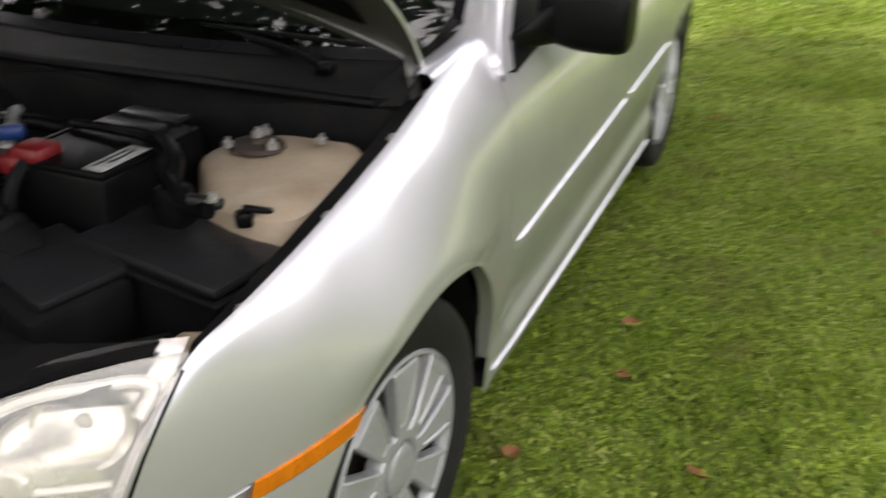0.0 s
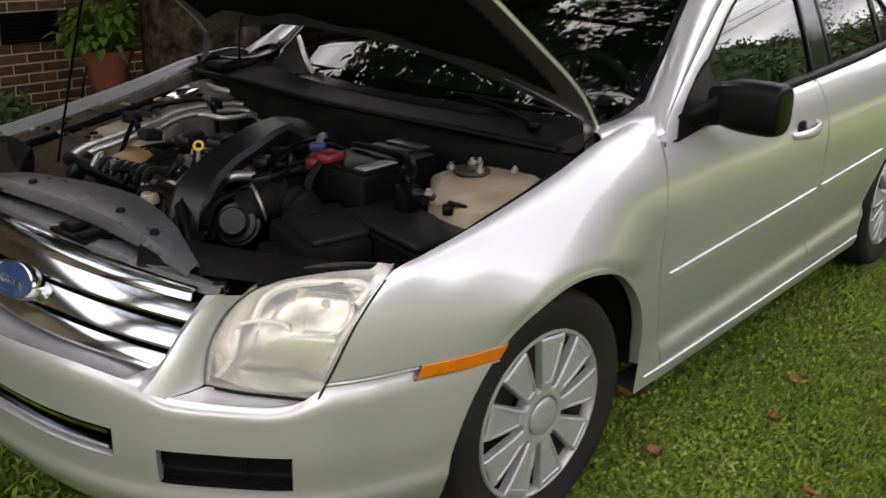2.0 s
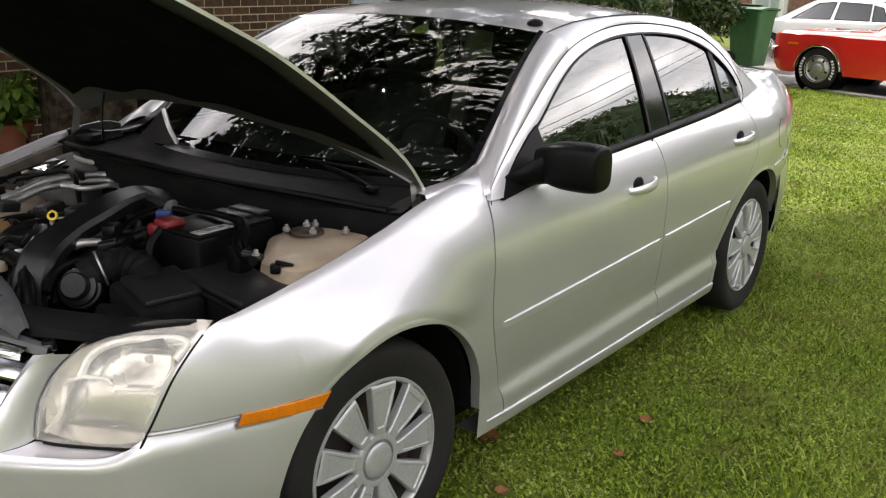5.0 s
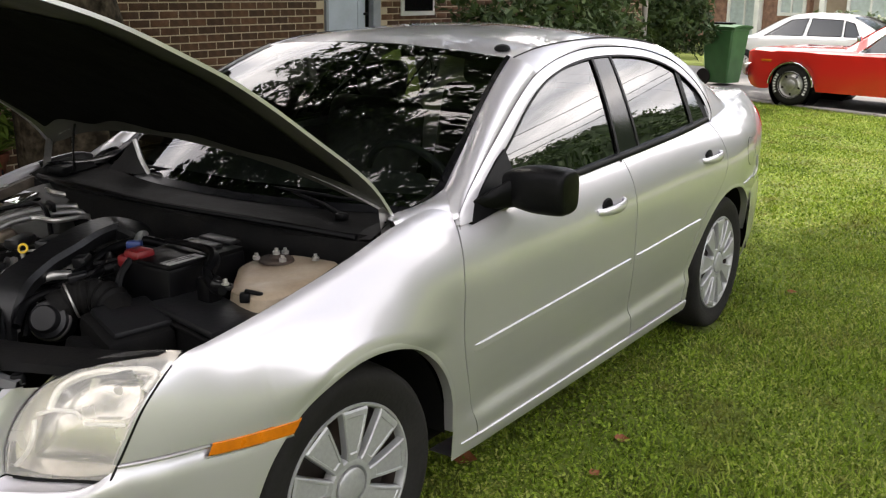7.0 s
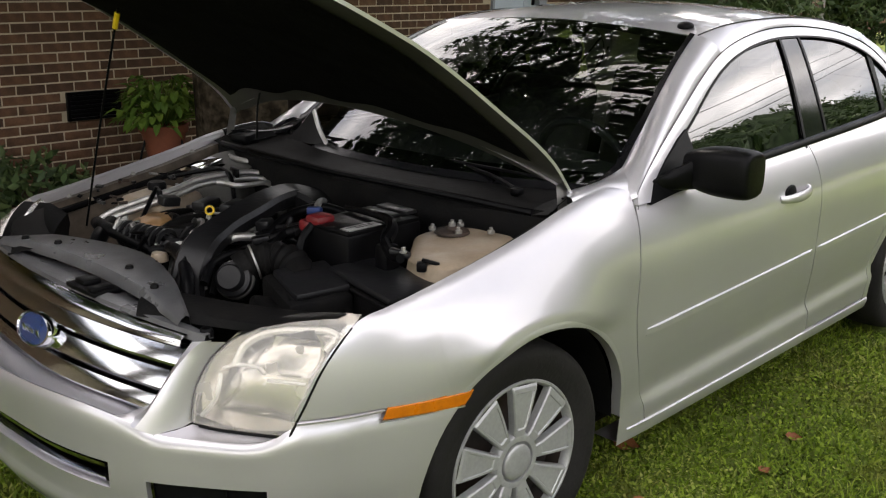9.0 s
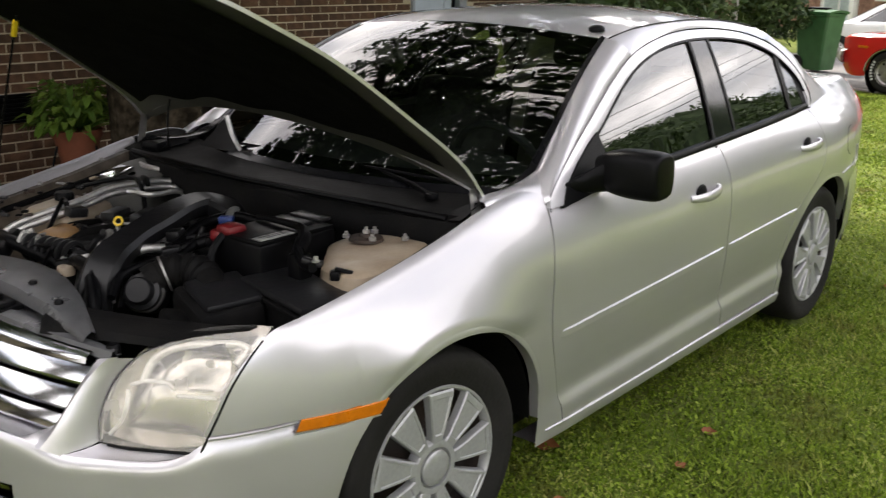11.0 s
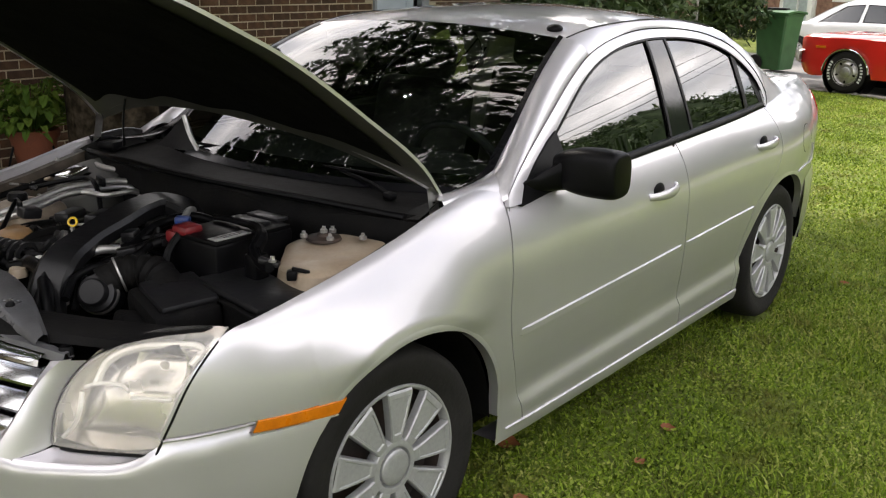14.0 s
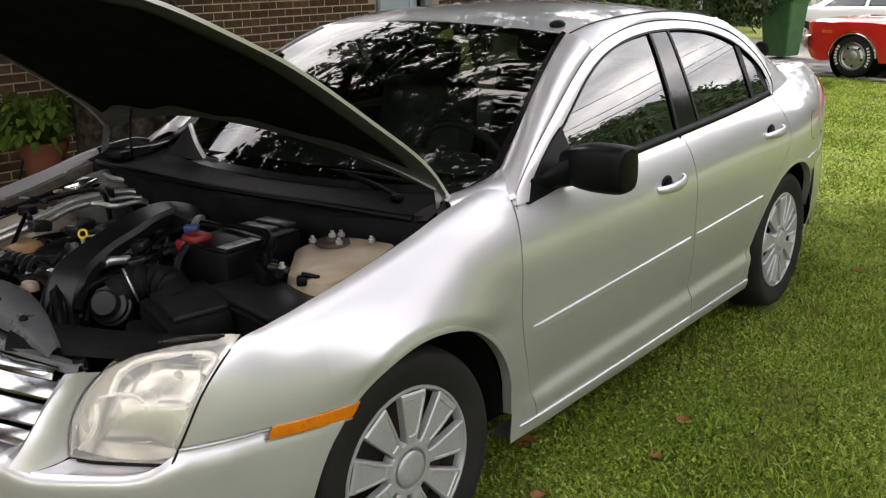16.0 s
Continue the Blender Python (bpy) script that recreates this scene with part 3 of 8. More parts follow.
CROWN = [(0.0, 0.0), (0.10, 0.42), (0.22, 0.74), (0.36, 0.94), (0.50, 1.0), (0.62, 0.90), (0.74, 0.68), (0.87, 0.36), (1.0, 0.0)]
rows = []
for i in range(17):
    u = i / 16
    a, b = fender_top(0.262 + 0.240 * u), EDGE[i]
    h = Vector((0.004, 0, 0.010 + 0.006 * u))
    rows.append([a + Vector((-0.004, 0, -0.012))] + [a.lerp(b, v) + h * min(1.0, 3.6 * v * (1 - v) ** 0.7 * 1.25) for v, k in CROWN] + [b + Vector((-0.010, 0.006, -0.018))])
part("cowl_corner", grid(rows), SILVER, car, "inner top corner of the fender")
last = rows[-1]
far = rows
rows = []
for i, u in enumerate(US):
    q = seam_at((u - 0.085) / 0.915)
    a = gpt(q.x, q.y, 0.003)
    b = wb_pts[24].lerp(wt_pts[24], u) + Vector((0.002, 0, 0.045 * 4 * u * (1 - u) * 0.9 + 0.003))
    nrm = Vector((0.50, -0.42, 0.76)).normalized()
    row = [a + Vector((-0.01, 0, -0.012))] + [a.lerp(b, v) + nrm * (0.019 * k) for v, k in CROWN] + [b + Vector((-0.010, 0.006, -0.014))]
    # the foot takes over the shape of the fender's rear top edge
    w = max(0.0, 1 - i / 8) ** 1.6
    foot = []
    for j, p in enumerate(row):
        v = min(1.0, max(0.0, (j - 1) / 8))
        if v < 0.42:
            g = Vector((0.857, 0.506, 0.948)).lerp(last[1] + Vector((0, 0.005, 0.001)), v / 0.42) + Vector((0.003, 0, 0.003)) * math.sin(math.pi * v / 0.42)
        else:
            k = (v - 0.42) / 0.58 * 8 + 1
            k0 = min(8, int(k))
            g = last[k0].lerp(last[k0 + 1], k - k0) + Vector((0, 0.004, 0.001))
        foot.append(p.lerp(g, w))
    rows.append(foot)
rows.insert(0, [p + Vector((-0.022, -0.016, -0.016)) for p in rows[0]])
pair("front_pillar", grid(rows), SILVER, car)
inner = [[r[-1] + Vector((-0.002, 0.002, -0.002)), r[len(r) // 2] + Vector((-0.035, 0.02, -0.03)), r[1] + Vector((-0.03, 0.015, -0.01))] for r in rows]
pair("pillar_trim", grid(inner), DASH, car, "dark inner pillar trim")
# black rubber along the glass, rounded at the lower corner
rows = []
for i, u in enumerate(US):
    b = wb_pts[24].lerp(wt_pts[24], u) + Vector((0.004, 0, 0.045 * 4 * u * (1 - u) * 0.9 + 0.006))
    wide = 0.016 + 0.020 * max(0.0, 1 - i / 8)
    rows.append([b + Vector((0.004, -0.003, -0.002)), b + Vector((-0.008, 0, 0.002)), b + Vector((-wide, 0.0, 0.003))])
low = []
for i, p in enumerate(EDGE):
    u = i / 16
    inward = Vector((-1.0, 0.25 + 0.6 * (1 - u), -0.1)).normalized()
    low.append([p + Vector((0.003, 0, -0.004)), p + inward * 0.008 + Vector((0, 0, -0.001)), p + inward * (0.050 - 0.014 * u) + Vector((0, 0, -0.008 + 0.010 * u))])
pair("windshield_moulding", grid(low[:-1] + rows), BLACK_GLOSS, car, "black rubber edge of the windshield")
# far corner: an added black sheet stands for its dark reflection
rows = [[Vector((-r[1].x, r[1].y, r[1].z)), Vector((-r[1].x + 0.010, r[1].y, r[1].z - 0.004)), Vector((-r[1].x + 0.022, r[1].y, r[1].z - 0.03)), Vector((-r[6].x + 0.02, r[6].y, r[6].z - 0.045))] for r in far]
part("cowl_corner", grid(rows), BAY, car, "black sheet added to keep the far cowl corner dark")

B_TOP = [(-0.562, 2.565, 1.332), (0, 2.60, 1.360), (0.562, 2.565, 1.332)]
B_BOT = [(-0.60, 3.20, 1.080), (0, 3.28, 1.09), (0.60, 3.20, 1.080)]
bt, bb = curve_pts(B_TOP, 15), curve_pts(B_BOT, 15)
rows = [[bt[i].lerp(bb[i], j / 8) + Vector((0, 0, -0.022)) for j in range(9)] for i in range(15)]
rw = part("rear_window", grid(rows), GLASS, car)
rw.visible_shadow = False
rows = []
n = 31
I25 = next(i for i, s in enumerate(SEAM) if s.x >= 2.55)
for yy, ys in ((2.44, 2.50), (2.50, 2.53)):
    q = next(s for s in SEAM if s.x >= ys)
    a, (xe, ze) = gpt(q.x, q.y, 0.004), roof_edge(yy)
    b = Vector((xe - 0.01, yy, ze + 0.002))
    rows.append([a + Vector((-0.01, 0, -0.01)), a, a.lerp(b, 0.22) + Vector((0.002, 0.0, 0.002)), a.lerp(b, 0.5) + Vector((0.003, 0, 0.003)), a.lerp(b, 0.8) + Vector((0.002, 0, 0.002)), b, b + Vector((-0.02, 0, -0.005))])
for i in range(n):
    u = i / (n - 1)
    s = SEAM[I25 + int(round(min(1.0, u / 0.62) * (60 - I25)))]
    a = gpt(s.x, s.y, 0.004)
    if u > 0.62:
        yy = 2.615 + (3.0 - 2.615) * (u - 0.62) / 0.38
        a = Vector((lerp_tab(BELT_X, yy) + 0.002, yy, lerp_tab(BELT, yy) + 0.002))
    b = bt[14].lerp(bb[14], u) + Vector((0, 0, 0.010))
    bl = 0.16 + 0.84 * math.sin(math.pi * min(1.0, u * 1.05)) ** 0.7
    c = a.lerp(b, 0.5) + Vector((0.024, 0.0, 0.028)) * bl
    rows.append([a + Vector((-0.01, 0, -0.01)), a, a.lerp(b, 0.22) + Vector((0.016, 0.002, 0.012)) * bl, c, a.lerp(b, 0.8) + Vector((0.012, 0, 0.024)) * bl, b + Vector((0, 0, 0.012 * math.sin(math.pi * u))), b + Vector((-0.02, 0, -0.035))])
pair("rear_pillar", grid(rows), SILVER, car)
rows = []
for i in range(25):
    u = i / 24
    y = 2.63 + 1.205 * u
    e = Vector((lerp_tab(BELT_X, y), y, lerp_tab(BELT, y)))
    k = min(1.0, max(0.0, (y - 3.0) / 0.20))
    inn = Vector((lerp_tab(BELT_X, 3.0), 3.0, lerp_tab(BELT, 3.0) + 0.004)).lerp(Vector((0.60, 3.20, 1.084)), k) if y < 3.20 else Vector((min(0.60 - 0.10 * (y - 3.20), e.x - 0.015), y, 1.080 - 0.022 * u - 0.03 * max(0, (y - 3.70) / 0.14)))
    if y < 3.0:
        inn = e + Vector((-0.004, 0, 0.003))
    rows.append([e + Vector((0.002, 0, -0.004)), e.lerp(inn, 0.4) + Vector((0.006, 0, 0.008)) * k, inn])
pair("rear_shoulder", grid(rows), SILVER, car)
rows = []
for j in range(15):
    s = -1 + 2 * j / 14
    row = []
    for y, z, hw in ((3.18, 1.080, 0.60), (3.34, 1.076, 0.59), (3.50, 1.064, 0.575), (3.70, 1.058, 0.56), (3.82, 1.060, 0.54), (3.85, 1.05, 0.53), (3.862, 0.98, 0.53), (3.87, 0.86, 0.53)):
        row.append(Vector((s * hw, y - 0.06 * s * s, z - 0.012 * s * s)))
    rows.append(row)
part("trunk_lid", grid(rows), SILVER, car)
RP = [(0.885, 3.10), (0.865, 3.25), (0.815, 3.45), (0.745, 3.62), (0.655, 3.76), (0.50, 3.84), (0.25, 3.87), (0.0, 3.875)]
rp = curve_pts(RP, 15)
rp = rp + [Vector((-p.x, p.y)) for p in rp[-2::-1]]
rows = [[Vector((p.x * (1 - o), 3.0 + (p.y - 3.0) * (1 - o), z)) for z, o in ((0.22, 0.06), (0.28, 0.03), (0.38, 0.008), (0.50, 0.0), (0.60, 0.0), (0.66, 0.012), (0.70, 0.03))] for p in rp]
part("rear_bumper", grid(rows), SILVER, car)
rows = [[Vector((0.56 * s, 3.84 + 0.02 * (1 - s * s) - o, z)) for z, o in ((0.55, 0.0), (0.69, 0.0), (0.80, 0.002), (0.92, 0.01), (1.03, 0.03))] for s in [-1 + k / 8 for k in range(17)]]
part("tail_panel", grid(rows), SILVER, car)
tl = [[Vector((side_x(y, z) + 0.005, y, z)) for z in (0.80, 0.85, 0.90, 0.95, 0.985)] for y in (3.60, 3.66, 3.72, 3.78, 3.832)]
pair("tail_light", rim(grid(tl), 0.01), TAIL_RED, car, "red tail light lens")
# fuel door outline
rows = []
for k in range(33):
    a = 2 * math.pi * k / 32
    y, z = 3.01 + 0.085 * math.cos(a), 0.83 + 0.065 * math.sin(a)
    rows.append([Vector((side_x(y, z) + 0.0025, y, z)), Vector((side_x(y + 0.0025 * math.cos(a), z + 0.0025 * math.sin(a)) + 0.0015, y + 0.0025 * math.cos(a), z + 0.0025 * math.sin(a)))])
part("fuel_door_gap", grid(rows), BLACK, car)

# ---- door furniture
def strip(y0, y1, z_of, h, out, n=24):
    rows = []
    for i in range(n + 1):
        u = i / n
        y = y0 + (y1 - y0) * u
        z = z_of(y)
        e = 1.0 if 0 < i < n else 0.0
        rows.append([Vector((side_x(y, z + h / 2) - 0.001, y, z + h / 2)), Vector((side_x(y, z) + out * e, y, z + h * 0.38)), Vector((side_x(y, z) + out * e, y, z - h * 0.32)), Vector((side_x(y, z - h / 2) - 0.001, y, z - h / 2))])
    return grid(rows)


mz = lambda y: 0.553 + (y - 0.52) * 0.0285
for (a, b, doors) in ((0.515, 1.622, front_doors), (1.652, 2.345, rear_doors)):
    bm = strip(a, b, mz, 0.026, 0.007)
    c = mirror_x(bm)
    part("side_moulding", bm, SILVER, doors[0], "silver body-side moulding")
    part("side_moulding", c, SILVER, doors[1], "silver body-side moulding")


def door_handle(y, z, parent, sg):
    x = side_x(y + 0.1, z)
    cup = bmesh.new()
    bmesh.ops.create_uvsphere(cup, u_segments=20, v_segments=10, radius=1.0, matrix=Matrix.Translation((sg * (x - 0.004), y + 0.075, z + 0.006)) @ Matrix.Diagonal((0.009, 0.044, 0.033, 1)))
    part("handle_recess", cup, BLACK, parent, "dark recess behind the handle")
    bar = bmesh.new()
    rows = []
    for i in range(13):
        u = i / 12
        yy = y - 0.005 + 0.215 * u
        bow = math.sin(math.pi * min(max(u, 0.0), 1.0)) ** 0.6
        xx = x - 0.006 + 0.040 * bow
        hh = 0.012 + 0.006 * math.sin(math.pi * u)
        zz = z + 0.014 * (u - 0.5) + 0.004
        rows.append([Vector((sg * (xx + 0.010 * math.cos(a)), yy, zz + hh * math.sin(a))) for a in [2 * math.pi * k / 10 for k in range(10)]])
    grid(rows, bm=bar, close=True)
    part("door_handle", bar, SILVER, parent, "silver pull handle")


for d, y, z in ((front_doors, 1.315, 0.825), (rear_doors, 2.335, 0.872)):
    door_handle(y, z, d[0], 1)
    door_handle(y, z, d[1], -1)

# ---- mirrors
def mirror(sg):
    e = new("side_mirror")
    e.parent = car
    e["label"] = "black plastic side mirror"
    rows = []
    for i in range(25):
        u = math.sin(math.pi / 2 * i / 24) ** 0.9
        x = 0.862 + (1.052 - 0.862) * u
        k = math.sin(math.pi * min(1, 0.16 + 0.84 * u) ** 0.55) if u < 1 else 0
        s = [(0.0, 0.62), (0.10, 0.76), (0.30, 0.92), (0.60, 1.0), (0.86, 0.985), (0.93, 0.955), (0.97, 0.90), (0.99, 0.83), (1.0, 0.72)]
        sc = lerp_tab(s, u)
        yc, zc = 0.765 + 0.05 * u, 0.997 - 0.010 * (u - 0.5)
        ry, rz = 0.066 * sc, 0.073 * sc
        row = []
        for kk in range(32):
            a = 2 * math.pi * kk / 32
            ca, sa = math.cos(a), math.sin(a)
            row.append(Vector((sg * x, yc + ry * math.copysign(abs(ca) ** 0.7, ca), zc + rz * math.copysign(abs(sa) ** 0.5, sa))))
        rows.append(row)
    bm = grid(rows, close=True)
    bm.faces.new([v for v in bm.verts][-32:])
    bm.faces.new([v for v in bm.verts][:32])
    part("mirror_housing", bm, BLACK, e)
    pl = bmesh.new()
    box(pl, (sg * 0.985, 0.855, 0.985), (0.13, 0.006, 0.10), 0.002)
    part("mirror_glass", pl, CHROME, e, "mirror glass")
    # sail panel at the window's corner
    z0 = lerp_tab(BELT, 0.6)
    pts = [(0.548, z0 - 0.016), (0.70, z0 + 0.0), (0.86, z0 + 0.004), (0.868, 1.092), (0.80, 1.068), (0.70, 1.022), (0.60, 0.968)]
    sail = bmesh.new()
    a = [sail.verts.new((sg * (gx(z) + 0.012), y, z)) for y, z in pts]
    b = [sail.verts.new((sg * (gx(z) - 0.02), y, z)) for y, z in pts]
    sail.faces.new(a)
    for i in range(len(pts)):
        j = (i + 1) % len(pts)
        sail.faces.new((a[i], a[j], b[j], b[i]))
    part("mirror_sail", sail, BLACK, e, smooth=False)
    arm = bmesh.new()
    rows = []
    for u in (0.0, 0.2, 0.45, 0.7, 1.0):
        yc, zc, ry, rz = 0.70 + 0.075 * u, 0.962 + 0.028 * u, 0.115 - 0.058 * u, 0.022 + 0.030 * u
        rows.append([Vector((sg * (0.838 + 0.062 * u), yc + ry * math.copysign(abs(math.cos(a)) ** 0.7, math.cos(a)), zc + rz * math.copysign(abs(math.sin(a)) ** 0.7, math.sin(a)))) for a in [2 * math.pi * k / 16 for k in range(16)]])
    grid(rows, bm=arm, close=True)
    part("mirror_arm", arm, BLACK, e)


mirror(1)
mirror(-1)

# ---- wheels
def build_wheel():
    e = new("wheel")
    e.parent = car
    prof = [(0.215, 0.085), (0.222, 0.092), (0.232, 0.094), (0.262, 0.104), (0.290, 0.107), (0.306, 0.100), (0.316, 0.086), (0.321, 0.06), (0.3225, 0.02),
            (0.3225, -0.02), (0.321, -0.06), (0.316, -0.086), (0.300, -0.102), (0.262, -0.104), (0.215, -0.09)]
    bm = lathe(bmesh.new(), prof, n=64)
    part("tyre", bm, RUBBER, e, "worn black tyre")
    st = lathe(bmesh.new(), [(0.0, 0.035), (0.06, 0.04), (0.10, 0.02), (0.17, 0.01), (0.20, 0.03), (0.212, 0.09), (0.218, 0.095), (0.218, -0.08)], n=48)
    part("steel_rim", st, STEEL_DARK, e, "dark steel rim behind the cover")
    cap = lathe(bmesh.new(), [(0.207, 0.070), (0.211, 0.092), (0.216, 0.097), (0.221, 0.097), (0.224, 0.092), (0.224, 0.085)], n=64)
    lathe(cap, [(0.080, 0.066), (0.077, 0.092), (0.073, 0.0975), (0.062, 0.1000), (0.057, 0.0985), (0.054, 0.088), (0.050, 0.086)], n=45)
    lathe(cap, [(0.050, 0.084), (0.0485, 0.099), (0.045, 0.1025), (0.030, 0.1045), (0.0, 0.105)], n=40)
    part("wheel_cover", cap, HUB, e, "silver nine-spoke plastic wheel cover")
    nsp = 9
    for k in range(nsp):
        b = bmesh.new()
        # one paddle: narrow at the hub, broad at the rim, its face sunk inside a raised border
        rows = []
        for r, w, h, q in ((0.068, 0.0185, 0.0975, 0.0), (0.090, 0.0215, 0.1000, 0.0), (0.094, 0.0222, 0.1005, 1.0), (0.130, 0.0305, 0.102, 1.0), (0.160, 0.0370, 0.102, 1.0), (0.190, 0.0430, 0.1015, 1.0),
                           (0.193, 0.0435, 0.1015, 0.0), (0.205, 0.0455, 0.100, 0.0), (0.211, 0.0460, 0.096, 0.0)):
            c = w - 0.0085
            rows.append([Vector((r, -w - 0.001, h - 0.024)), Vector((r, -w, h - 0.004)), Vector((r, -w + 0.003, h)), Vector((r, -c, h)), Vector((r, -c + 0.002, h - 0.0032 * q)),
                         Vector((r, 0, h - 0.0026 * q)), Vector((r, c - 0.002, h - 0.0032 * q)), Vector((r, c, h)), Vector((r, w - 0.003, h)), Vector((r, w, h - 0.004)), Vector((r, w + 0.001, h - 0.024))])
        grid(rows, bm=b)
        bmesh.ops.transform(b, matrix=Matrix.Rotation(2 * math.pi * k / nsp, 4, "Z"), verts=b.verts)
        part("cover_spoke", b, HUB, e, "", smooth=False)
    return e


w0 = build_wheel()
TRACK = 0.775
w0.matrix_basis = Matrix.Translation((TRACK, 0, 0.322)) @ Matrix.Rotation(radians(-5), 4, "Z") @ Matrix.Rotation(radians(90), 4, "Y") @ Matrix.Rotation(radians(15), 4, "Z")
for x, y, sgn, spin in ((TRACK, 2.728, 1, 21), (-TRACK, 0, -1, 3), (-TRACK, 2.728, -1, 15)):
    w = copy_thing(w0, Matrix.Translation((x, y, 0.322)) @ Matrix.Rotation(radians(-5 if y == 0 else 0), 4, "Z") @ Matrix.Rotation(radians(90 * sgn), 4, "Y") @ Matrix.Rotation(radians(spin), 4, "Z"))

# wheel housings
for yc, f in ((0.0, 0), (2.735, 1)):
    rows = []
    for i in range(25):
        a = math.pi * (0.0 + 1.0 * i / 24)
        y, z = yc + (0.435 if math.cos(a) > 0 or f else 0.378) * math.cos(a), 0.30 + 0.405 * math.sin(a)
        rows.append([Vector((0.862, y, z)), Vector((0.72, y, z + 0.005)), Vector((0.58, y, z)), Vector((0.57, yc + (y - yc) * 0.3, 0.3 + (z - 0.3) * 0.3))])
    pair("wheel_housing", grid(rows), BAY, car, "black plastic wheel-housing liner")

# dark shut lines behind the door gaps
rows = []
for i in range(49):
    y = 0.40 + 2.30 * i / 48
    rows.append([Vector((side_x(y, z) - 0.011, y, z)) for z in (0.25, 0.30, 0.36, 0.42, 0.50, 0.60, 0.70, 0.78, 0.84, 0.885, 0.915)])
pair("door_jamb", grid(rows, skip=lambda i, j: (0.40 + 2.30 * i / 48 < 0.47 and j < 4) or (0.40 + 2.30 * (i + 1) / 48 > 2.29 and (0.25, 0.30, 0.36, 0.42, 0.50, 0.60, 0.70, 0.78, 0.84, 0.885)[j] < arch_r(0.40 + 2.30 * (i + 1) / 48) + 0.02)), BLACK_GLOSS, car, "dark shut lines between the panels")
# under-body
bm = bmesh.new()
box(bm, (0, 1.36, 0.26), (1.50, 3.4, 0.12), 0.03)
part("floor_pan", bm, BAY, car)

# ---- front bumper
PLAN = curve_pts([(0.897, -0.370), (0.868, -0.45), (0.815, -0.585), (0.764, -0.675), (0.70, -0.735), (0.62, -0.795), (0.52, -0.862), (0.43, -0.903), (0.25, -0.945), (0.0, -0.960)], 61)
PLAN = PLAN + [Vector((-p.x, p.y)) for p in PLAN[-2::-1]]
NP = len(PLAN)


def plan_normal(i):
    a, b = PLAN[max(i - 1, 0)], PLAN[min(i + 1, NP - 1)]
    d = (b - a).normalized()
    return Vector((-d.y, d.x)) if Vector((-d.y, d.x)).dot(PLAN[i] - Vector((0, -0.3))) > 0 else Vector((d.y, -d.x))


PN = [plan_normal(i) for i in range(NP)]
BUMP = [(0.175, 0.150), (0.20, 0.118), (0.235, 0.072), (0.28, 0.034), (0.315, 0.015), (0.338, 0.003), (0.356, 0.007), (0.385, 0.007), (0.42, 0.002), (0.45, 0.0), (0.52, 0.0), (0.56, 0.0), (0.585, 0.004), (0.60, 0.012)]
ZB = [0.175, 0.19, 0.21, 0.235, 0.26, 0.285, 0.31, 0.33, 0.345, 0.36, 0.366, 0.374, 0.40, 0.42, 0.430, 0.456, 0.475, 0.485, 0.505, 0.53, 0.55, 0.565, 0.578, 0.588, 0.596]


def bump_pt(i, z, o=0.0):
    p = PLAN[i] - PN[i] * (lerp_tab(BUMP, z) - o)
    # near the wheel opening the lower edge is cut back along the arch
    return Vector((p.x, p.y, z))


def near_i(x, sg=1):
    """Index on the plan curve at half width x, on the chosen side."""
    r = range(61) if sg > 0 else range(NP - 1, 59, -1)
    return min(r, key=lambda i: abs(abs(PLAN[i].x) - x))


FOG = (near_i(0.733), near_i(0.510))
FOGR = (near_i(0.510, -1), near_i(0.733, -1))
LOW = (near_i(0.435), near_i(0.435, -1))


def bumper_skip(i, j):
    z0, z1 = ZB[j], ZB[j + 1]
    zm = (z0 + z1) / 2
    if (FOG[0] <= i < FOG[1] or FOGR[0] <= i < FOGR[1]) and 0.374 <= zm <= 0.456:
        return True
    if LOW[0] <= i < LOW[1] and 0.42 <= zm <= 0.485:
        return True
    return False


BUMP_TOP = [(0.0, 0.596), (0.455, 0.596), (0.495, 0.582), (0.53, 0.565), (0.58, 0.560), (0.69, 0.558), (0.735, 0.566), (0.764, 0.584), (0.785, 0.596)]


def bump_top(i):
    """The bumper cover's upper edge."""
    return bump_pt(i, 0.596) * 1.0 + Vector((0, 0, lerp_tab(BUMP_TOP, abs(PLAN[i].x)) - 0.596))


rows = []
for i in range(NP):
    row = []
    dip = (lerp_tab(BUMP_TOP, abs(PLAN[i].x)) - 0.50) / 0.096
    for z in ZB:
        side = min(i, NP - 1 - i)
        # along the fender the cover's upper edge stands higher than under the headlight
        rise = min(1.0, max(0.0, (near_i(0.745) - side) / 4.0)) * 0.0155
        z = z + rise * max(0.0, (z - 0.50) / 0.096)
        p = bump_pt(i, z)
        if z > 0.50:
            p.z = 0.50 + (z - 0.50) * dip
        if side < 10:
            # cut back to the wheel opening
            ya = -0.385 * math.sqrt(max(0.0, 1 - (max(z - 0.285, 0) / 0.412) ** 2)) - 0.004
            k = 1 - side / 10
            shift = (ya - PLAN[0].y) * k
            yy = p.y + shift
            xw = (lerp_tab(WIDE, yy) + 0.004 - lerp_tab(BUMP, z) * 0.75) * k + abs(p.x) * (1 - k)
            p = Vector((math.copysign(xw, p.x), yy, z))
        row.append(p)
    rows.append(row)
bumper = part("front_bumper", rim(grid(rows, skip=bumper_skip), 0.018, Vector((0, -1, 0))), SILVER, car, "silver front bumper cover")


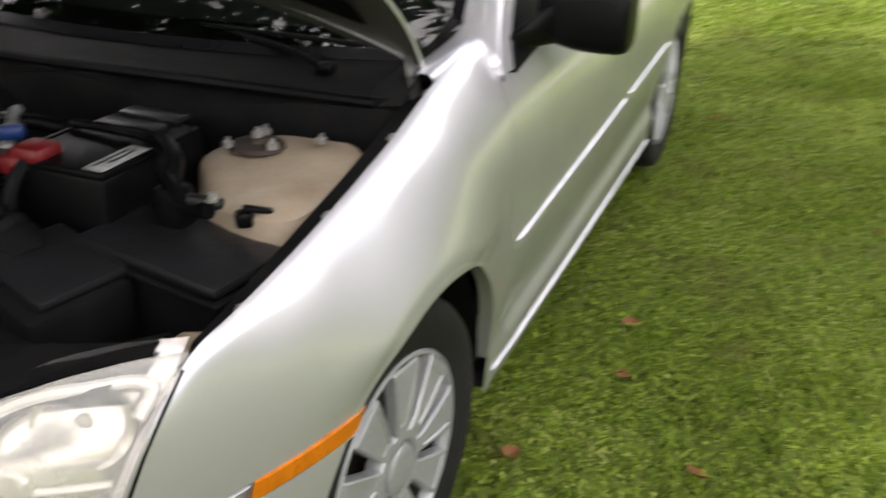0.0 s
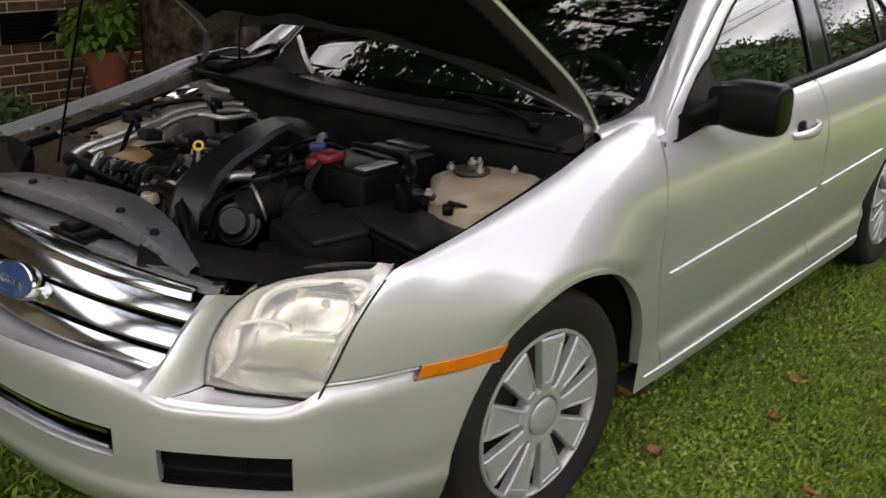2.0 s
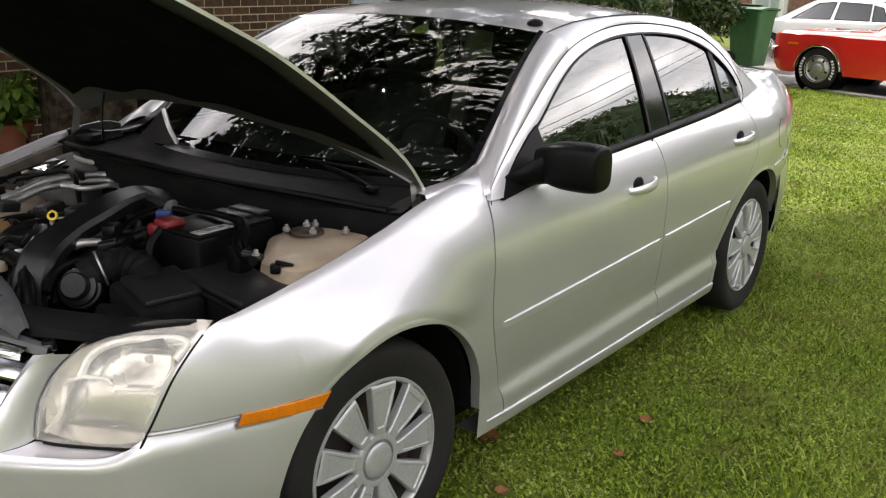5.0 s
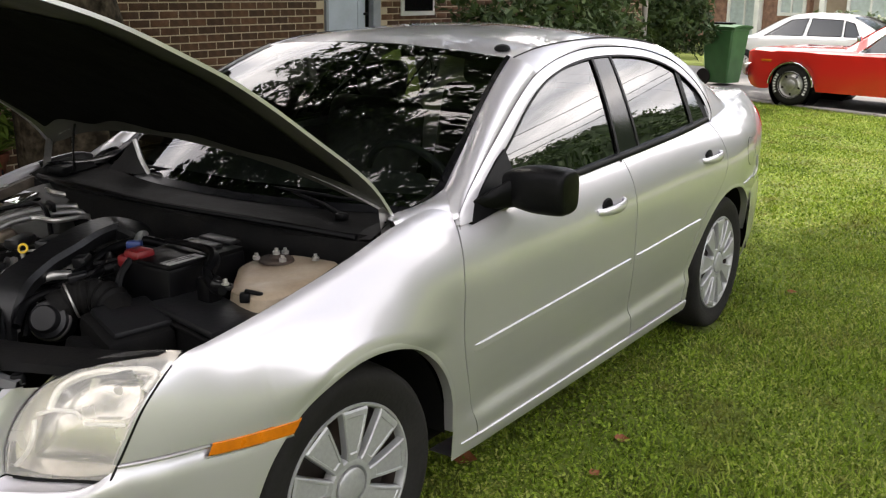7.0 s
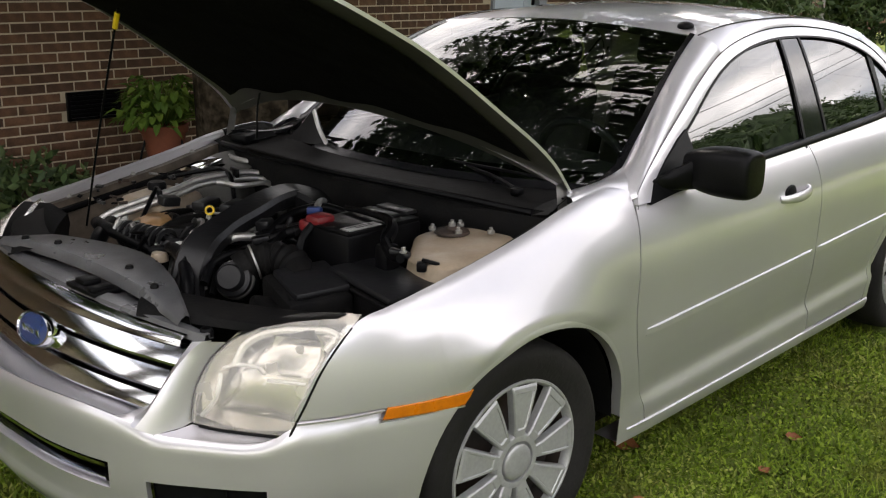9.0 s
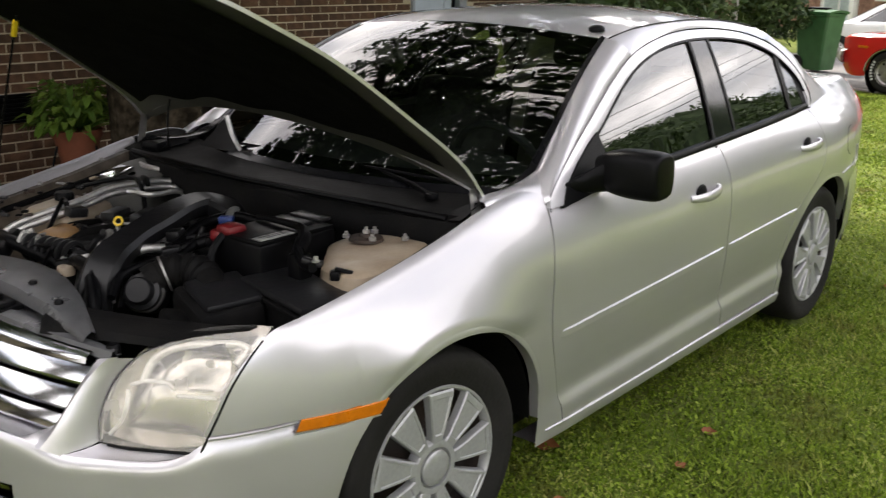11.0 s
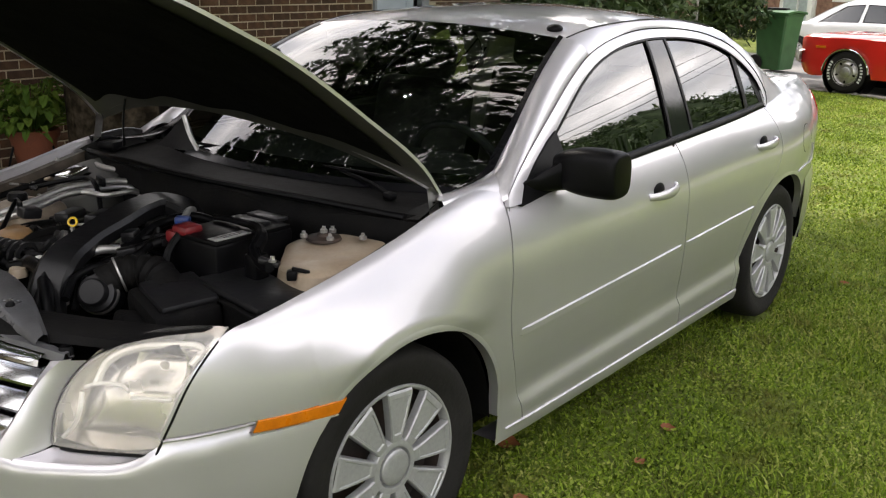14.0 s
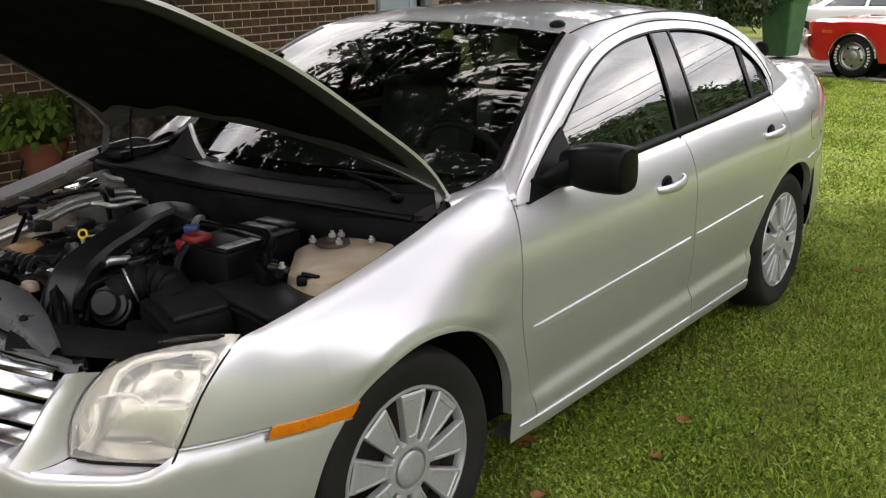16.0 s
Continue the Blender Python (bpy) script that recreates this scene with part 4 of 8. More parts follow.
def inset(i0, i1, z0, z1, depth, name, material, n=2, label=""):
    idx = list(range(i0, i1 + 1))
    rows = []
    for i in idx:
        rows.append([bump_pt(i, z0, -0.004), bump_pt(i, z0 + 0.004, -depth), bump_pt(i, z1 - 0.004, -depth), bump_pt(i, z1, -0.004)])
    return part(name, grid(rows), material, bumper, label)


inset(FOG[0], FOG[1], 0.374, 0.456, 0.028, "fog_lamp_blank", BLACK_GLOSS, label="black plastic fog lamp blank")
inset(FOGR[0], FOGR[1], 0.374, 0.456, 0.028, "fog_lamp_blank", BLACK_GLOSS, label="black plastic fog lamp blank")
inset(LOW[0], LOW[1], 0.42, 0.485, 0.07, "lower_grille", BLACK, label="dark lower grille opening")
for z in (0.436, 0.470):
    rows = []
    for i in range(LOW[0] + 1, LOW[1]):
        rows.append([bump_pt(i, z - 0.008, -0.03), bump_pt(i, z - 0.006, -0.010), bump_pt(i, z + 0.004, -0.008), bump_pt(i, z + 0.008, -0.03)])
    part("lower_grille_bar", grid(rows), CHROME, bumper, "chrome lower grille bar")
# diagonal rib in the blank
for rng in (FOG, FOGR):
    bm = bmesh.new()
    a, b = (rng[0] + 5, rng[1] - 9) if rng is FOG else (rng[1] - 5, rng[0] + 9)
    tube(bm, [bump_pt(b, 0.380, -0.026), bump_pt((a + b) // 2, 0.414, -0.022), bump_pt(a, 0.450, -0.026)], 0.004, n=6)
    part("blank_rib", bm, BLACK_GLOSS, bumper)

# shelf from the bumper's top edge back to the headlights
HL_BOT = [(0.762, -0.660, 0.581), (0.70, -0.690, 0.577), (0.62, -0.735, 0.576), (0.555, -0.768, 0.580)]
HL_LEFT = [(0.555, -0.768, 0.580), (0.549, -0.752, 0.64), (0.556, -0.722, 0.70), (0.585, -0.680, 0.755), (0.640, -0.635, 0.790)]
HL_TOP = [(0.640, -0.635, 0.790), (0.70, -0.585, 0.807), (0.755, -0.535, 0.815), (0.80, -0.492, 0.816)]
HL_RIGHT = [(0.762, -0.660, 0.581), (0.780, -0.630, 0.65), (0.792, -0.592, 0.722), (0.799, -0.545, 0.776), (0.80, -0.492, 0.816)]
shelf_i = list(range(near_i(0.764), near_i(0.53) + 1))
hb = curve_pts(HL_BOT, len(shelf_i))
rows = []
for k, i in enumerate(shelf_i):
    a = bump_top(i)
    b = hb[k]
    rows.append([a + Vector((0, 0, -0.001)), a.lerp(b, 0.08) + Vector((0, 0, 0.002)), a.lerp(b, 0.25) + Vector((0, 0, -0.002)), a.lerp(b, 0.6) + Vector((0, 0, -0.006)), b + Vector((0, 0.004, -0.006))])
pair("bumper_shelf", grid(rows), SILVER, car)

# cheeks between the grille and the headlights
CH_IN = [(0.462, -0.876, 0.585), (0.486, -0.842, 0.608), (0.501, -0.818, 0.642), (0.511, -0.785, 0.692), (0.519, -0.757, 0.728), (0.524, -0.735, 0.752)]
CH_OUT = [(0.528, -0.845, 0.566), (0.533, -0.814, 0.635), (0.540, -0.770, 0.69), (0.555, -0.722, 0.735), (0.575, -0.695, 0.755)]
ci, co = curve_pts(CH_IN, 15), curve_pts(CH_OUT, 15)
hl = curve_pts(HL_LEFT[:4], 15)
rows = []
for a, b, c in zip(ci, co, hl):
    m = a.lerp(b, 0.5) + Vector((0, -0.012, 0.004))
    rows.append([a + Vector((0.0, 0.05, -0.01)), a, m, b, b.lerp(c, 0.6) + Vector((0.0, 0.016, -0.006)), c + Vector((-0.004, 0.012, 0))])
pair("grille_cheek", grid(rows), SILVER, car)
bm = bmesh.new()
lathe(bm, [(0.0, 0.016), (0.012, 0.015), (0.016, 0.008), (0.017, 0.0), (0.017, -0.01)], Matrix.Translation((0.528, -0.70, 0.762)), n=16)
pair("hood_bumper_stop", bm, BLACK, car, "black rubber hood stop")

# lip under the grille
rows = []
for i in range(near_i(0.53), near_i(0.53, -1) + 1):
    x = PLAN[i].x
    k = min(1.0, max(0.0, (0.47 - abs(x)) / 0.06))
    k = k * k * (3 - 2 * k)
    a = bump_top(i)
    rows.append([a, a + Vector((0, 0.006, 0.006 - 0.02 * k)), a + Vector((0, 0.03, 0.010 - 0.035 * k)), a + Vector((0, 0.085, 0.012 - 0.040 * k)), a + Vector((0, 0.12, 0.012 - 0.030 * k))])
part("grille_lip", grid(rows), SILVER, car)

# ---- grille
grille = new("grille")
grille.parent = car
grille["label"] = "chrome three-bar grille with a blue oval badge"


def gr_pt(x, z, o=0.0):
    """The curved face of the grille."""
    y = -0.862 + 0.055 * (x / 0.47) ** 2 + 0.50 * max(0, z - 0.60) ** 1.15
    return Vector((x, y + o, z))


rows = [[gr_pt(-0.512 + 1.024 * i / 24, z, 0.055) for z in (0.565, 0.60, 0.65, 0.70, 0.75, 0.765)] for i in range(25)]
part("grille_backing", grid(rows), BLACK, grille, "black grille backing")
for zc, h, d in ((0.604, 0.042, 0.030), (0.660, 0.044, 0.034), (0.716, 0.044, 0.034)):
    rows = []
    for i in range(41):
        x = -0.512 + 1.024 * i / 40
        sec = []
        for a, o, dz in ((0, 0.045, -h / 2), (1, 0.002, -h / 2), (2, -0.006, -h * 0.30), (3, -0.002, h * 0.1), (4, 0.006, h / 2), (5, 0.045, h / 2)):
            sec.append(gr_pt(x, zc + dz, o))
        rows.append(sec)
    part("grille_bar", grid(rows), CHROME, grille, "chrome grille bar")
rows = []
for i in range(41):
    x = -0.50 + 1.0 * i / 40
    k = (x / 0.5) ** 2
    rows.append([gr_pt(x, 0.738, -0.004), gr_pt(x, 0.752, -0.006), gr_pt(x, 0.766 - 0.004 * k, 0.004), gr_pt(x, 0.772 - 0.01 * k, 0.014), gr_pt(x, 0.770 - 0.012 * k, 0.030)])
part("grille_top_trim", grid(rows), CHROME, grille, "chrome trim along the grille's top")
mat_badge = Matrix.Translation(gr_pt(0, 0.672, -0.012)) @ Matrix.Rotation(radians(90 - 24), 4, "X") @ Matrix.Diagonal((0.088, 0.043, 1, 1))
b1 = lathe(bmesh.new(), [(0.0, 0.012), (0.70, 0.0115), (0.86, 0.010)], n=40)
bmesh.ops.transform(b1, matrix=mat_badge, verts=b1.verts)
badge = part("badge", b1, BLUE_BADGE, grille, "dark blue oval badge")
b2 = lathe(bmesh.new(), [(0.86, 0.009), (0.90, 0.014), (0.97, 0.013), (1.0, 0.006), (1.0, -0.03)], n=40)
bmesh.ops.transform(b2, matrix=mat_badge, verts=b2.verts)
part("badge_ring", b2, CHROME, grille, "chrome badge ring")
b3 = bmesh.new()
for k, (x0, w) in enumerate(((-0.044, 0.016), (-0.020, 0.014), (0.002, 0.014), (0.026, 0.018))):
    box(b3, gr_pt(x0 + w / 2, 0.672, -0.028), (w, 0.003, 0.018 if k in (0, 3) else 0.012), 0.001)
part("badge_bars", b3, CHROME, grille, "plain silver marks on the badge")

# ---- headlights
def coons(bot, top, left, right, nu, nv, bulge, out):
    b, t, l, r = curve_pts(bot, nu + 1), curve_pts(top, nu + 1), curve_pts(left, nv + 1), curve_pts(right, nv + 1)
    rows = []
    for i in range(nu + 1):
        u = i / nu
        row = []
        for j in range(nv + 1):
            v = j / nv
            p = (b[i] * (1 - v) + t[i] * v) + (l[j] * (1 - u) + r[j] * u) - (b[0] * (1 - u) * (1 - v) + b[-1] * u * (1 - v) + t[0] * (1 - u) * v + t[-1] * u * v)
            p = p + out * bulge * 16 * u * (1 - u) * v * (1 - v)
            row.append(p)
        rows.append(row)
    return rows


HL_OUT = Vector((0.45, -0.85, 0.25)).normalized()
TRIM_BRIGHT = mat("bright_lamp_trim", (0.86, 0.85, 0.83), rough=0.25, metal=0.3, var=0.03, bump=0)
for sg in (1, -1):
    e = new("headlight")
    e.parent = car
    e["label"] = "hazed, slightly yellowed headlight"
    rows = coons(HL_BOT[::-1], HL_TOP, HL_LEFT, HL_RIGHT, 22, 22, 0.028, HL_OUT)

    def put(name, bm, material, label="", smooth=True):
        if sg < 0:
            c = mirror_x(bm)
            bm.free()
            bm = c
        return part(name, bm, material, e, label, smooth)

    o = put("headlight_lens", rim(grid(rows), 0.02, HL_OUT), LENS, "hazed clear plastic lens")
    o.visible_shadow = False
    mid = rows[11][11]
    back = [[mid + (p - mid) * 0.94 - HL_OUT * 0.066 for p in r] for r in rows]
    put("headlight_bowl", rim(grid(back), -0.030, HL_OUT), LAMP_BACK, "silver headlight bowl")
    # two reflector cups and their bulb shields
    for c, r in ((Vector((0.715, -0.605, 0.745)), 0.055), (Vector((0.655, -0.658, 0.655)), 0.052)):
        z = HL_OUT
        m = Matrix.Translation(c - HL_OUT * 0.064) @ z.to_track_quat("Z", "Y").to_matrix().to_4x4()
        bm = lathe(bmesh.new(), [(0.0, -0.01), (0.02, -0.008), (r * 0.75, 0.012), (r, 0.035), (r + 0.006, 0.037), (r + 0.008, 0.030)], m, n=32)
        put("reflector_cup", bm, LAMP_BACK, "chrome reflector cup")
        bm = lathe(bmesh.new(), [(0.0, 0.035), (0.011, 0.032), (0.014, 0.02), (0.012, 0.0)], m, n=16)
        put("bulb_shield", bm, ALU)
    # bright trim that follows the lens inside
    def lp(u, v, d=0.016):
        return rows[int(round(u * 22))][int(round(v * 22))] - HL_OUT * d * 1.7

    for path, rad in ((((0.23, 0.50), (0.18, 0.64), (0.19, 0.76), (0.30, 0.85), (0.55, 0.87), (0.78, 0.87), (0.90, 0.80), (0.92, 0.66)), 0.0085),
                      (((0.12, 0.47), (0.28, 0.50), (0.45, 0.49), (0.56, 0.44)), 0.0045), (((0.60, 0.40), (0.76, 0.39), (0.93, 0.40)), 0.0045), (((0.05, 0.04), (0.14, 0.12), (0.16, 0.25), (0.14, 0.42)), 0.0055)):
        put("headlight_trim", tube(bmesh.new(), [lp(*q) for q in path], rad, n=8, steps=40), TRIM_BRIGHT, "bright trim inside the lens")
    # black gasket at the fender side
    gk = curve_pts(HL_RIGHT, 24)
    bm = tube(bmesh.new(), [p + Vector((0.003, 0.001, 0)) for p in gk[::3]], 0.0030, n=6, steps=30)
    put("headlight_gasket", bm, BAY)
    gk = curve_pts(HL_LEFT, 24)
    bm = tube(bmesh.new(), [p + Vector((-0.001, 0.003, 0)) for p in gk[::3]], 0.0026, n=6, steps=30)
    put("headlight_gasket", bm, BAY)
    gk = curve_pts(HL_BOT, 24)
    bm = tube(bmesh.new(), [p + Vector((0.0, 0.0, -0.004)) for p in gk[::3]], 0.0035, n=6, steps=30)
    put("headlight_gasket", bm, BAY)

# raised upper edge of the bumper cover along the fender and under the marker
for ya, za, yb, zb in ((-0.648, 0.6125, -0.466, 0.6125), (-0.474, 0.5875, -0.252, 0.5700)):
    rows = []
    for i in range(19):
        u = i / 18
        y, z = ya + (yb - ya) * u, za + (zb - za) * u
        x = lerp_tab(WIDE, y) - 0.0005
        rows.append([Vector((x - 0.012, y, z + 0.0030)), Vector((x - 0.001, y, z + 0.0012)), Vector((x + 0.0016, y, z - 0.0004)), Vector((x + 0.0016, y, z - 0.0026)), Vector((x - 0.004, y, z - 0.007))])
    pair("bumper_edge", grid(rows), SILVER, car)

# highlight on the rear bumper cover's seam, laid on the quarter panel as a tube
bm = tube(bmesh.new(), [(0.909, 2.905, 0.684), (0.899, 3.029, 0.694), (0.883, 3.149, 0.697), (0.876, 3.192, 0.712), (0.877, 3.190, 0.746), (0.880, 3.173, 0.786)], 0.0035, n=6, steps=30)
part("bumper_edge", bm, SILVER, car, "silver line for the highlight on the rear bumper seam")
# ---- side markers
rows = []
for i in range(13):
    u = i / 12
    sec = []
    for v, o in ((-0.02, -0.004), (0.06, 0.0035), (0.5, 0.0050), (0.94, 0.0040), (1.02, -0.003)):
        y = (-0.474 + 0.220 * u) * (1 - v) + (-0.461 + 0.234 * u) * v
        z = (0.589 - 0.017 * u) * (1 - v) + (0.6165 - 0.0125 * u) * v
        sec.append(Vector((lerp_tab(WIDE, y) + o * (0.4 if i in (0, 12) else 1.0) + 0.001, y, z)))
    rows.append(sec)
pair("side_marker", grid(rows), ORANGE, car, "amber side marker lamp")

# ---- hood, propped open
def hood_pt(s, v, o=0.0):
    """s: -1 right edge to 1 left edge; v: 0 at the hinges to 1 at the front; o: offset along the panel's normal."""
    prof = curve_pts_hood
    # the rear edge is cut forward in the middle to follow the windshield
    v = v + (1 - v) * 0.14 * (1 - s * s) ** 0.8
    i = min(int(v * 40), 39)
    k = v * 40 - i
    p = prof[i].lerp(prof[i + 1], k)
    hw = 0.775 - 0.03 * v - 0.10 * max(0, v - 0.70) ** 2 / 0.09
    nrm = Vector((0, -0.55, 0.83))
    crown = 0.055 * (1 - s * s) * (0.6 + 0.4 * (1 - v))
    return Vector((s * hw, p.x, p.y + 0.050 * (1 - s) / 2)) + nrm * (crown + o)


curve_pts_hood = curve_pts([(0.305, 0.975), (0.225, 1.068), (0.005, 1.222), (-0.25, 1.380), (-0.41, 1.456), (-0.545, 1.520), (-0.66, 1.565), (-0.70, 1.578)], 41)
hood = new("hood")
hood.parent = car
hood["label"] = "silver hood propped open"
rows = [[hood_pt(-1 + 2 * i / 36, j / 28) for j in range(29)] for i in range(37)]
part("hood_skin", rim(grid(rows), 0.009, Vector((0, -0.5, 0.8))), SILVER, hood)
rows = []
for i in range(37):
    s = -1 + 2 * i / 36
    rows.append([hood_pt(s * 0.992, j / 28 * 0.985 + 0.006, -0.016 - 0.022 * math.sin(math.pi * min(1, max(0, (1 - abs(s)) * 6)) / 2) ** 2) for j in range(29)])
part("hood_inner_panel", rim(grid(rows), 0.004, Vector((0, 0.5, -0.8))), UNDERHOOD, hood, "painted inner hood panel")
# insulation blanket with an uneven outline
rows = []
for i in range(41):
    s = -0.90 + 1.80 * i / 40
    v0 = 0.055 + 0.03 * math.sin(7 * s) ** 2 + 0.05 * abs(s) ** 3
    v1 = 0.93 - 0.06 * abs(s) ** 2
    row = []
    for j in range(25):
        v = v0 + (v1 - v0) * j / 24
        e = min(i, 40 - i, j, 24 - j)
        row.append(hood_pt(s, v, -0.045 - (0.0 if e == 0 else 0.016) - 0.006 * noise.noise((s * 3, v * 5, 0))))
    rows.append(row)
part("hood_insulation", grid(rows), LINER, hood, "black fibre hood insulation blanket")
for sg in (1, -1):
    bm = bmesh.new()
    a = hood_pt(sg * 0.97, 0.03, -0.02)
    b = Vector((sg * 0.772, 0.268, 0.925))
    d = (b - a)
    w = Vector((0, 0.4, 0.9)).cross(d).normalized()
    rows = [[a + d * t + Vector((0, 0.018, 0.006)) * q + Vector((sg * 0.004, 0, 0)) * (1 if q > 0 else 0) for q in (-1, -0.8, 0.8, 1)] for t in (0, 0.3, 0.7, 1.0)]
    grid(rows, bm=bm)
    c = bmesh.ops.solidify(bm, geom=bm.faces[:] + bm.edges[:] + bm.verts[:], thickness=0.005)
    part("hood_hinge", bm, ALU, hood, "silver hood hinge arm", smooth=False)
bm = bmesh.new()
tube(bm, [(-0.46, -0.47, 0.785), (-0.385, -0.468, 0.98), (-0.31, -0.465, 1.17), (-0.20, -0.46, 1.435)], 0.0035, n=8)
rod = part("prop_rod", bm, BLACK, car, "thin black hood prop rod")
part("rod_grip", tube(bmesh.new(), [(-0.222, -0.461, 1.382), (-0.205, -0.460, 1.423)], 0.008, n=8, steps=3), YELLOW_PL, rod, "orange-yellow grip at the rod's end")

# short rubber strap under the far rear corner of the hood
part("hood_strap", tube(bmesh.new(), [(-0.445, 0.174, 1.14), (-0.452, 0.168, 1.09), (-0.447, 0.160, 1.03), (-0.455, 0.165, 0.985)], [0.0035, 0.0045, 0.0035, 0.006], n=8), BLACK, car, "black rubber strap")

# ---- engine bay
bay = new("engine_bay")
bay.parent = car
bay["label"] = "dusty black engine bay"


def bp(name, bm, material, label="", smooth=True):
    return part(name, bm, material, bay, label, smooth)


# tub: floor, inner fenders, firewall
bm = bmesh.new()
rows = []
for y in (-0.56, -0.47, -0.44, -0.4, -0.2, 0.0, 0.2, 0.36):
    zt = lerp_tab(HOOD_Z, max(y, -0.49)) - 0.035 - (0.16 if y < -0.45 else 0)
    rows.append([Vector((0.80, y, zt)), Vector((0.765, y, zt + 0.002)), Vector((0.75, y, zt - 0.03)), Vector((0.66, y, zt - 0.12)), Vector((0.58, y, zt - 0.30)), Vector((0.45, y, 0.35)), Vector((0, y, 0.33))])
grid(rows, bm=bm)
c = mirror_x(bm)
bp("inner_fender", bm, BAY, "black inner fender apron")
bp("inner_fender", c, mat("weathered_silver_apron", (0.10, 0.08, 0.06), rough=0.5, var=0.3, scale=14, tint=(0.04, 0.03, 0.02), metal=0.3), "weathered inner fender apron")
bm = bmesh.new()
box(bm, (0, -0.655, 0.50), (1.02, 0.06, 0.40), 0.01)
bp("radiator", bm, BAY)
# hood-gap gutter along the fenders, with bolts
for sg in (1, -1):
    rows = []
    for i in range(25):
        y = -0.46 + 0.80 * i / 24
        x, z = lerp_tab(HOOD_X, y), lerp_tab(HOOD_Z, y)
        rows.append([Vector((sg * (x + 0.004), y, z - 0.004)), Vector((sg * (x - 0.008), y, z - (0.006 if sg < 0 else 0.012))), Vector((sg * (x - 0.012), y, z - (0.050 if sg < 0 else 0.030))), Vector((sg * (x - 0.034), y, z - (0.054 if sg < 0 else 0.034))), Vector((sg * (x - 0.04), y, z - 0.08))])
    bp("fender_gutter", grid(rows), SILVER if sg < 0 else BAY, "painted fender flange" if sg < 0 else "black-edged fender flange")
    for y in (-0.36, -0.12, 0.12, 0.28):
        x, z = lerp_tab(HOOD_X, y), lerp_tab(HOOD_Z, y)
        b = lathe(bmesh.new(), [(0.0, 0.007), (0.006, 0.007), (0.006, 0.002), (0.010, 0.001), (0.010, -0.004)], Matrix.Translation((sg * (x - 0.022), y, z - 0.032)), n=6)
        bp("fender_bolt", b, ALU, smooth=False)

# radiator cover: a raised satin band behind a lower shelf
SATIN = mat("satin_grey_plastic", (0.085, 0.086, 0.090), rough=0.30, var=0.25, scale=12, bump=0.15, bump_scale=200, spec=0.6, tint=(0.055, 0.055, 0.057))
rows = []
for i in range(41):
    x = -0.47 + 0.94 * i / 40
    q = abs(x)
    q2 = math.sqrt(x * x + 0.04) - 0.2
    yb, yf = -0.555 - 0.48 * q2, -0.695 - 0.12 * q2
    yf = min(yf, yb - 0.02)
    dz = 0.040 * max(0.0, q - 0.30) / 0.26
    rows.append([Vector((x, yf - 0.004, 0.786 - dz * 0.4)), Vector((x, yf, 0.808 - dz)), Vector((x, yf + 0.006, 0.814 - dz)), Vector((x, yb - 0.010, 0.820 - dz)), Vector((x, yb, 0.815 - dz)), Vector((x, yb + 0.006, 0.74))])
bp("radiator_cover", grid(rows), SATIN, "satin grey plastic radiator cover")
rows = []
for i in range(41):
    x = -0.55 + 1.10 * i / 40
    q = abs(x)
    k = (x / 0.55) ** 2
    rows.append([Vector((x, -0.785 + 0.062 * k, 0.762 - 0.012 * k)), Vector((x, -0.776 + 0.060 * k, 0.780 - 0.012 * k)), Vector((x, -0.745 + 0.04 * k, 0.785 - 0.014 * k)), Vector((x, -0.710 + 0.005 * k, 0.772 - 0.014 * k)), Vector((x, -0.685 - 0.01 * k, 0.772 - 0.014 * k))])
bp("grille_shelf", grid(rows), SATIN, "satin grey shelf behind the grille")
# dark apron between the cover and the headlights
for sg in (1, -1):
    rows = []
    for i in range(13):
        u = i / 12
        rows.append([Vector((sg * (0.24 + 0.46 * u), -0.655 + 0.17 * u - 0.02 * math.sin(3 * u) , 0.795 + 0.006 * u)), Vector((sg * (0.26 + 0.46 * u), -0.690 + 0.16 * u - 0.04 * math.sin(3.1 * u), 0.800)), Vector((sg * (0.30 + 0.44 * u), -0.735 + 0.17 * u - 0.02 * math.sin(3.1 * u), 0.790)), Vector((sg * (0.34 + 0.42 * u), -0.765 + 0.20 * u, 0.772))])
    bp("front_apron", grid(rows), BAY, "black plastic apron behind the headlight")
bm = bmesh.new()
box(bm, (0.10, -0.742, 0.781), (0.14, 0.075, 0.012), 0.004)
box(bm, (0.07, -0.740, 0.789), (0.05, 0.05, 0.022), 0.008)
box(bm, (0.14, -0.745, 0.787), (0.03, 0.06, 0.018), 0.006)
bp("hood_latch", bm, BLACK, "black hood latch")
for x in (-0.36, -0.22, 0.12, 0.30):
    b = lathe(bmesh.new(), [(0.0, 0.006), (0.008, 0.005), (0.011, 0.0), (0.011, -0.006)], Matrix.Translation((x, -0.63 - 0.20 * abs(x), 0.819 - 0.15 * max(0, abs(x) - 0.30))), n=10)
    bp("push_clip", b, BLACK)

# headlight tops and the seal behind them
for sg in (1, -1):
    rows = []
    tp = curve_pts(HL_LEFT[3:] + HL_TOP[1:], 20)
    for p in tp[:17]:
        rows.append([Vector((sg * p.x, p.y + 0.004, p.z)), Vector((sg * (p.x - 0.012), p.y + 0.03, p.z - 0.004)), Vector((sg * (p.x - 0.03), p.y + 0.075, p.z - 0.012)), Vector((sg * (p.x - 0.05), p.y + 0.12, p.z - 0.05)), Vector((sg * (p.x - 0.05), p.y + 0.13, p.z - 0.12))])
    bp("headlight_bracket", grid(rows), BAY, "black bracket behind the headlight")

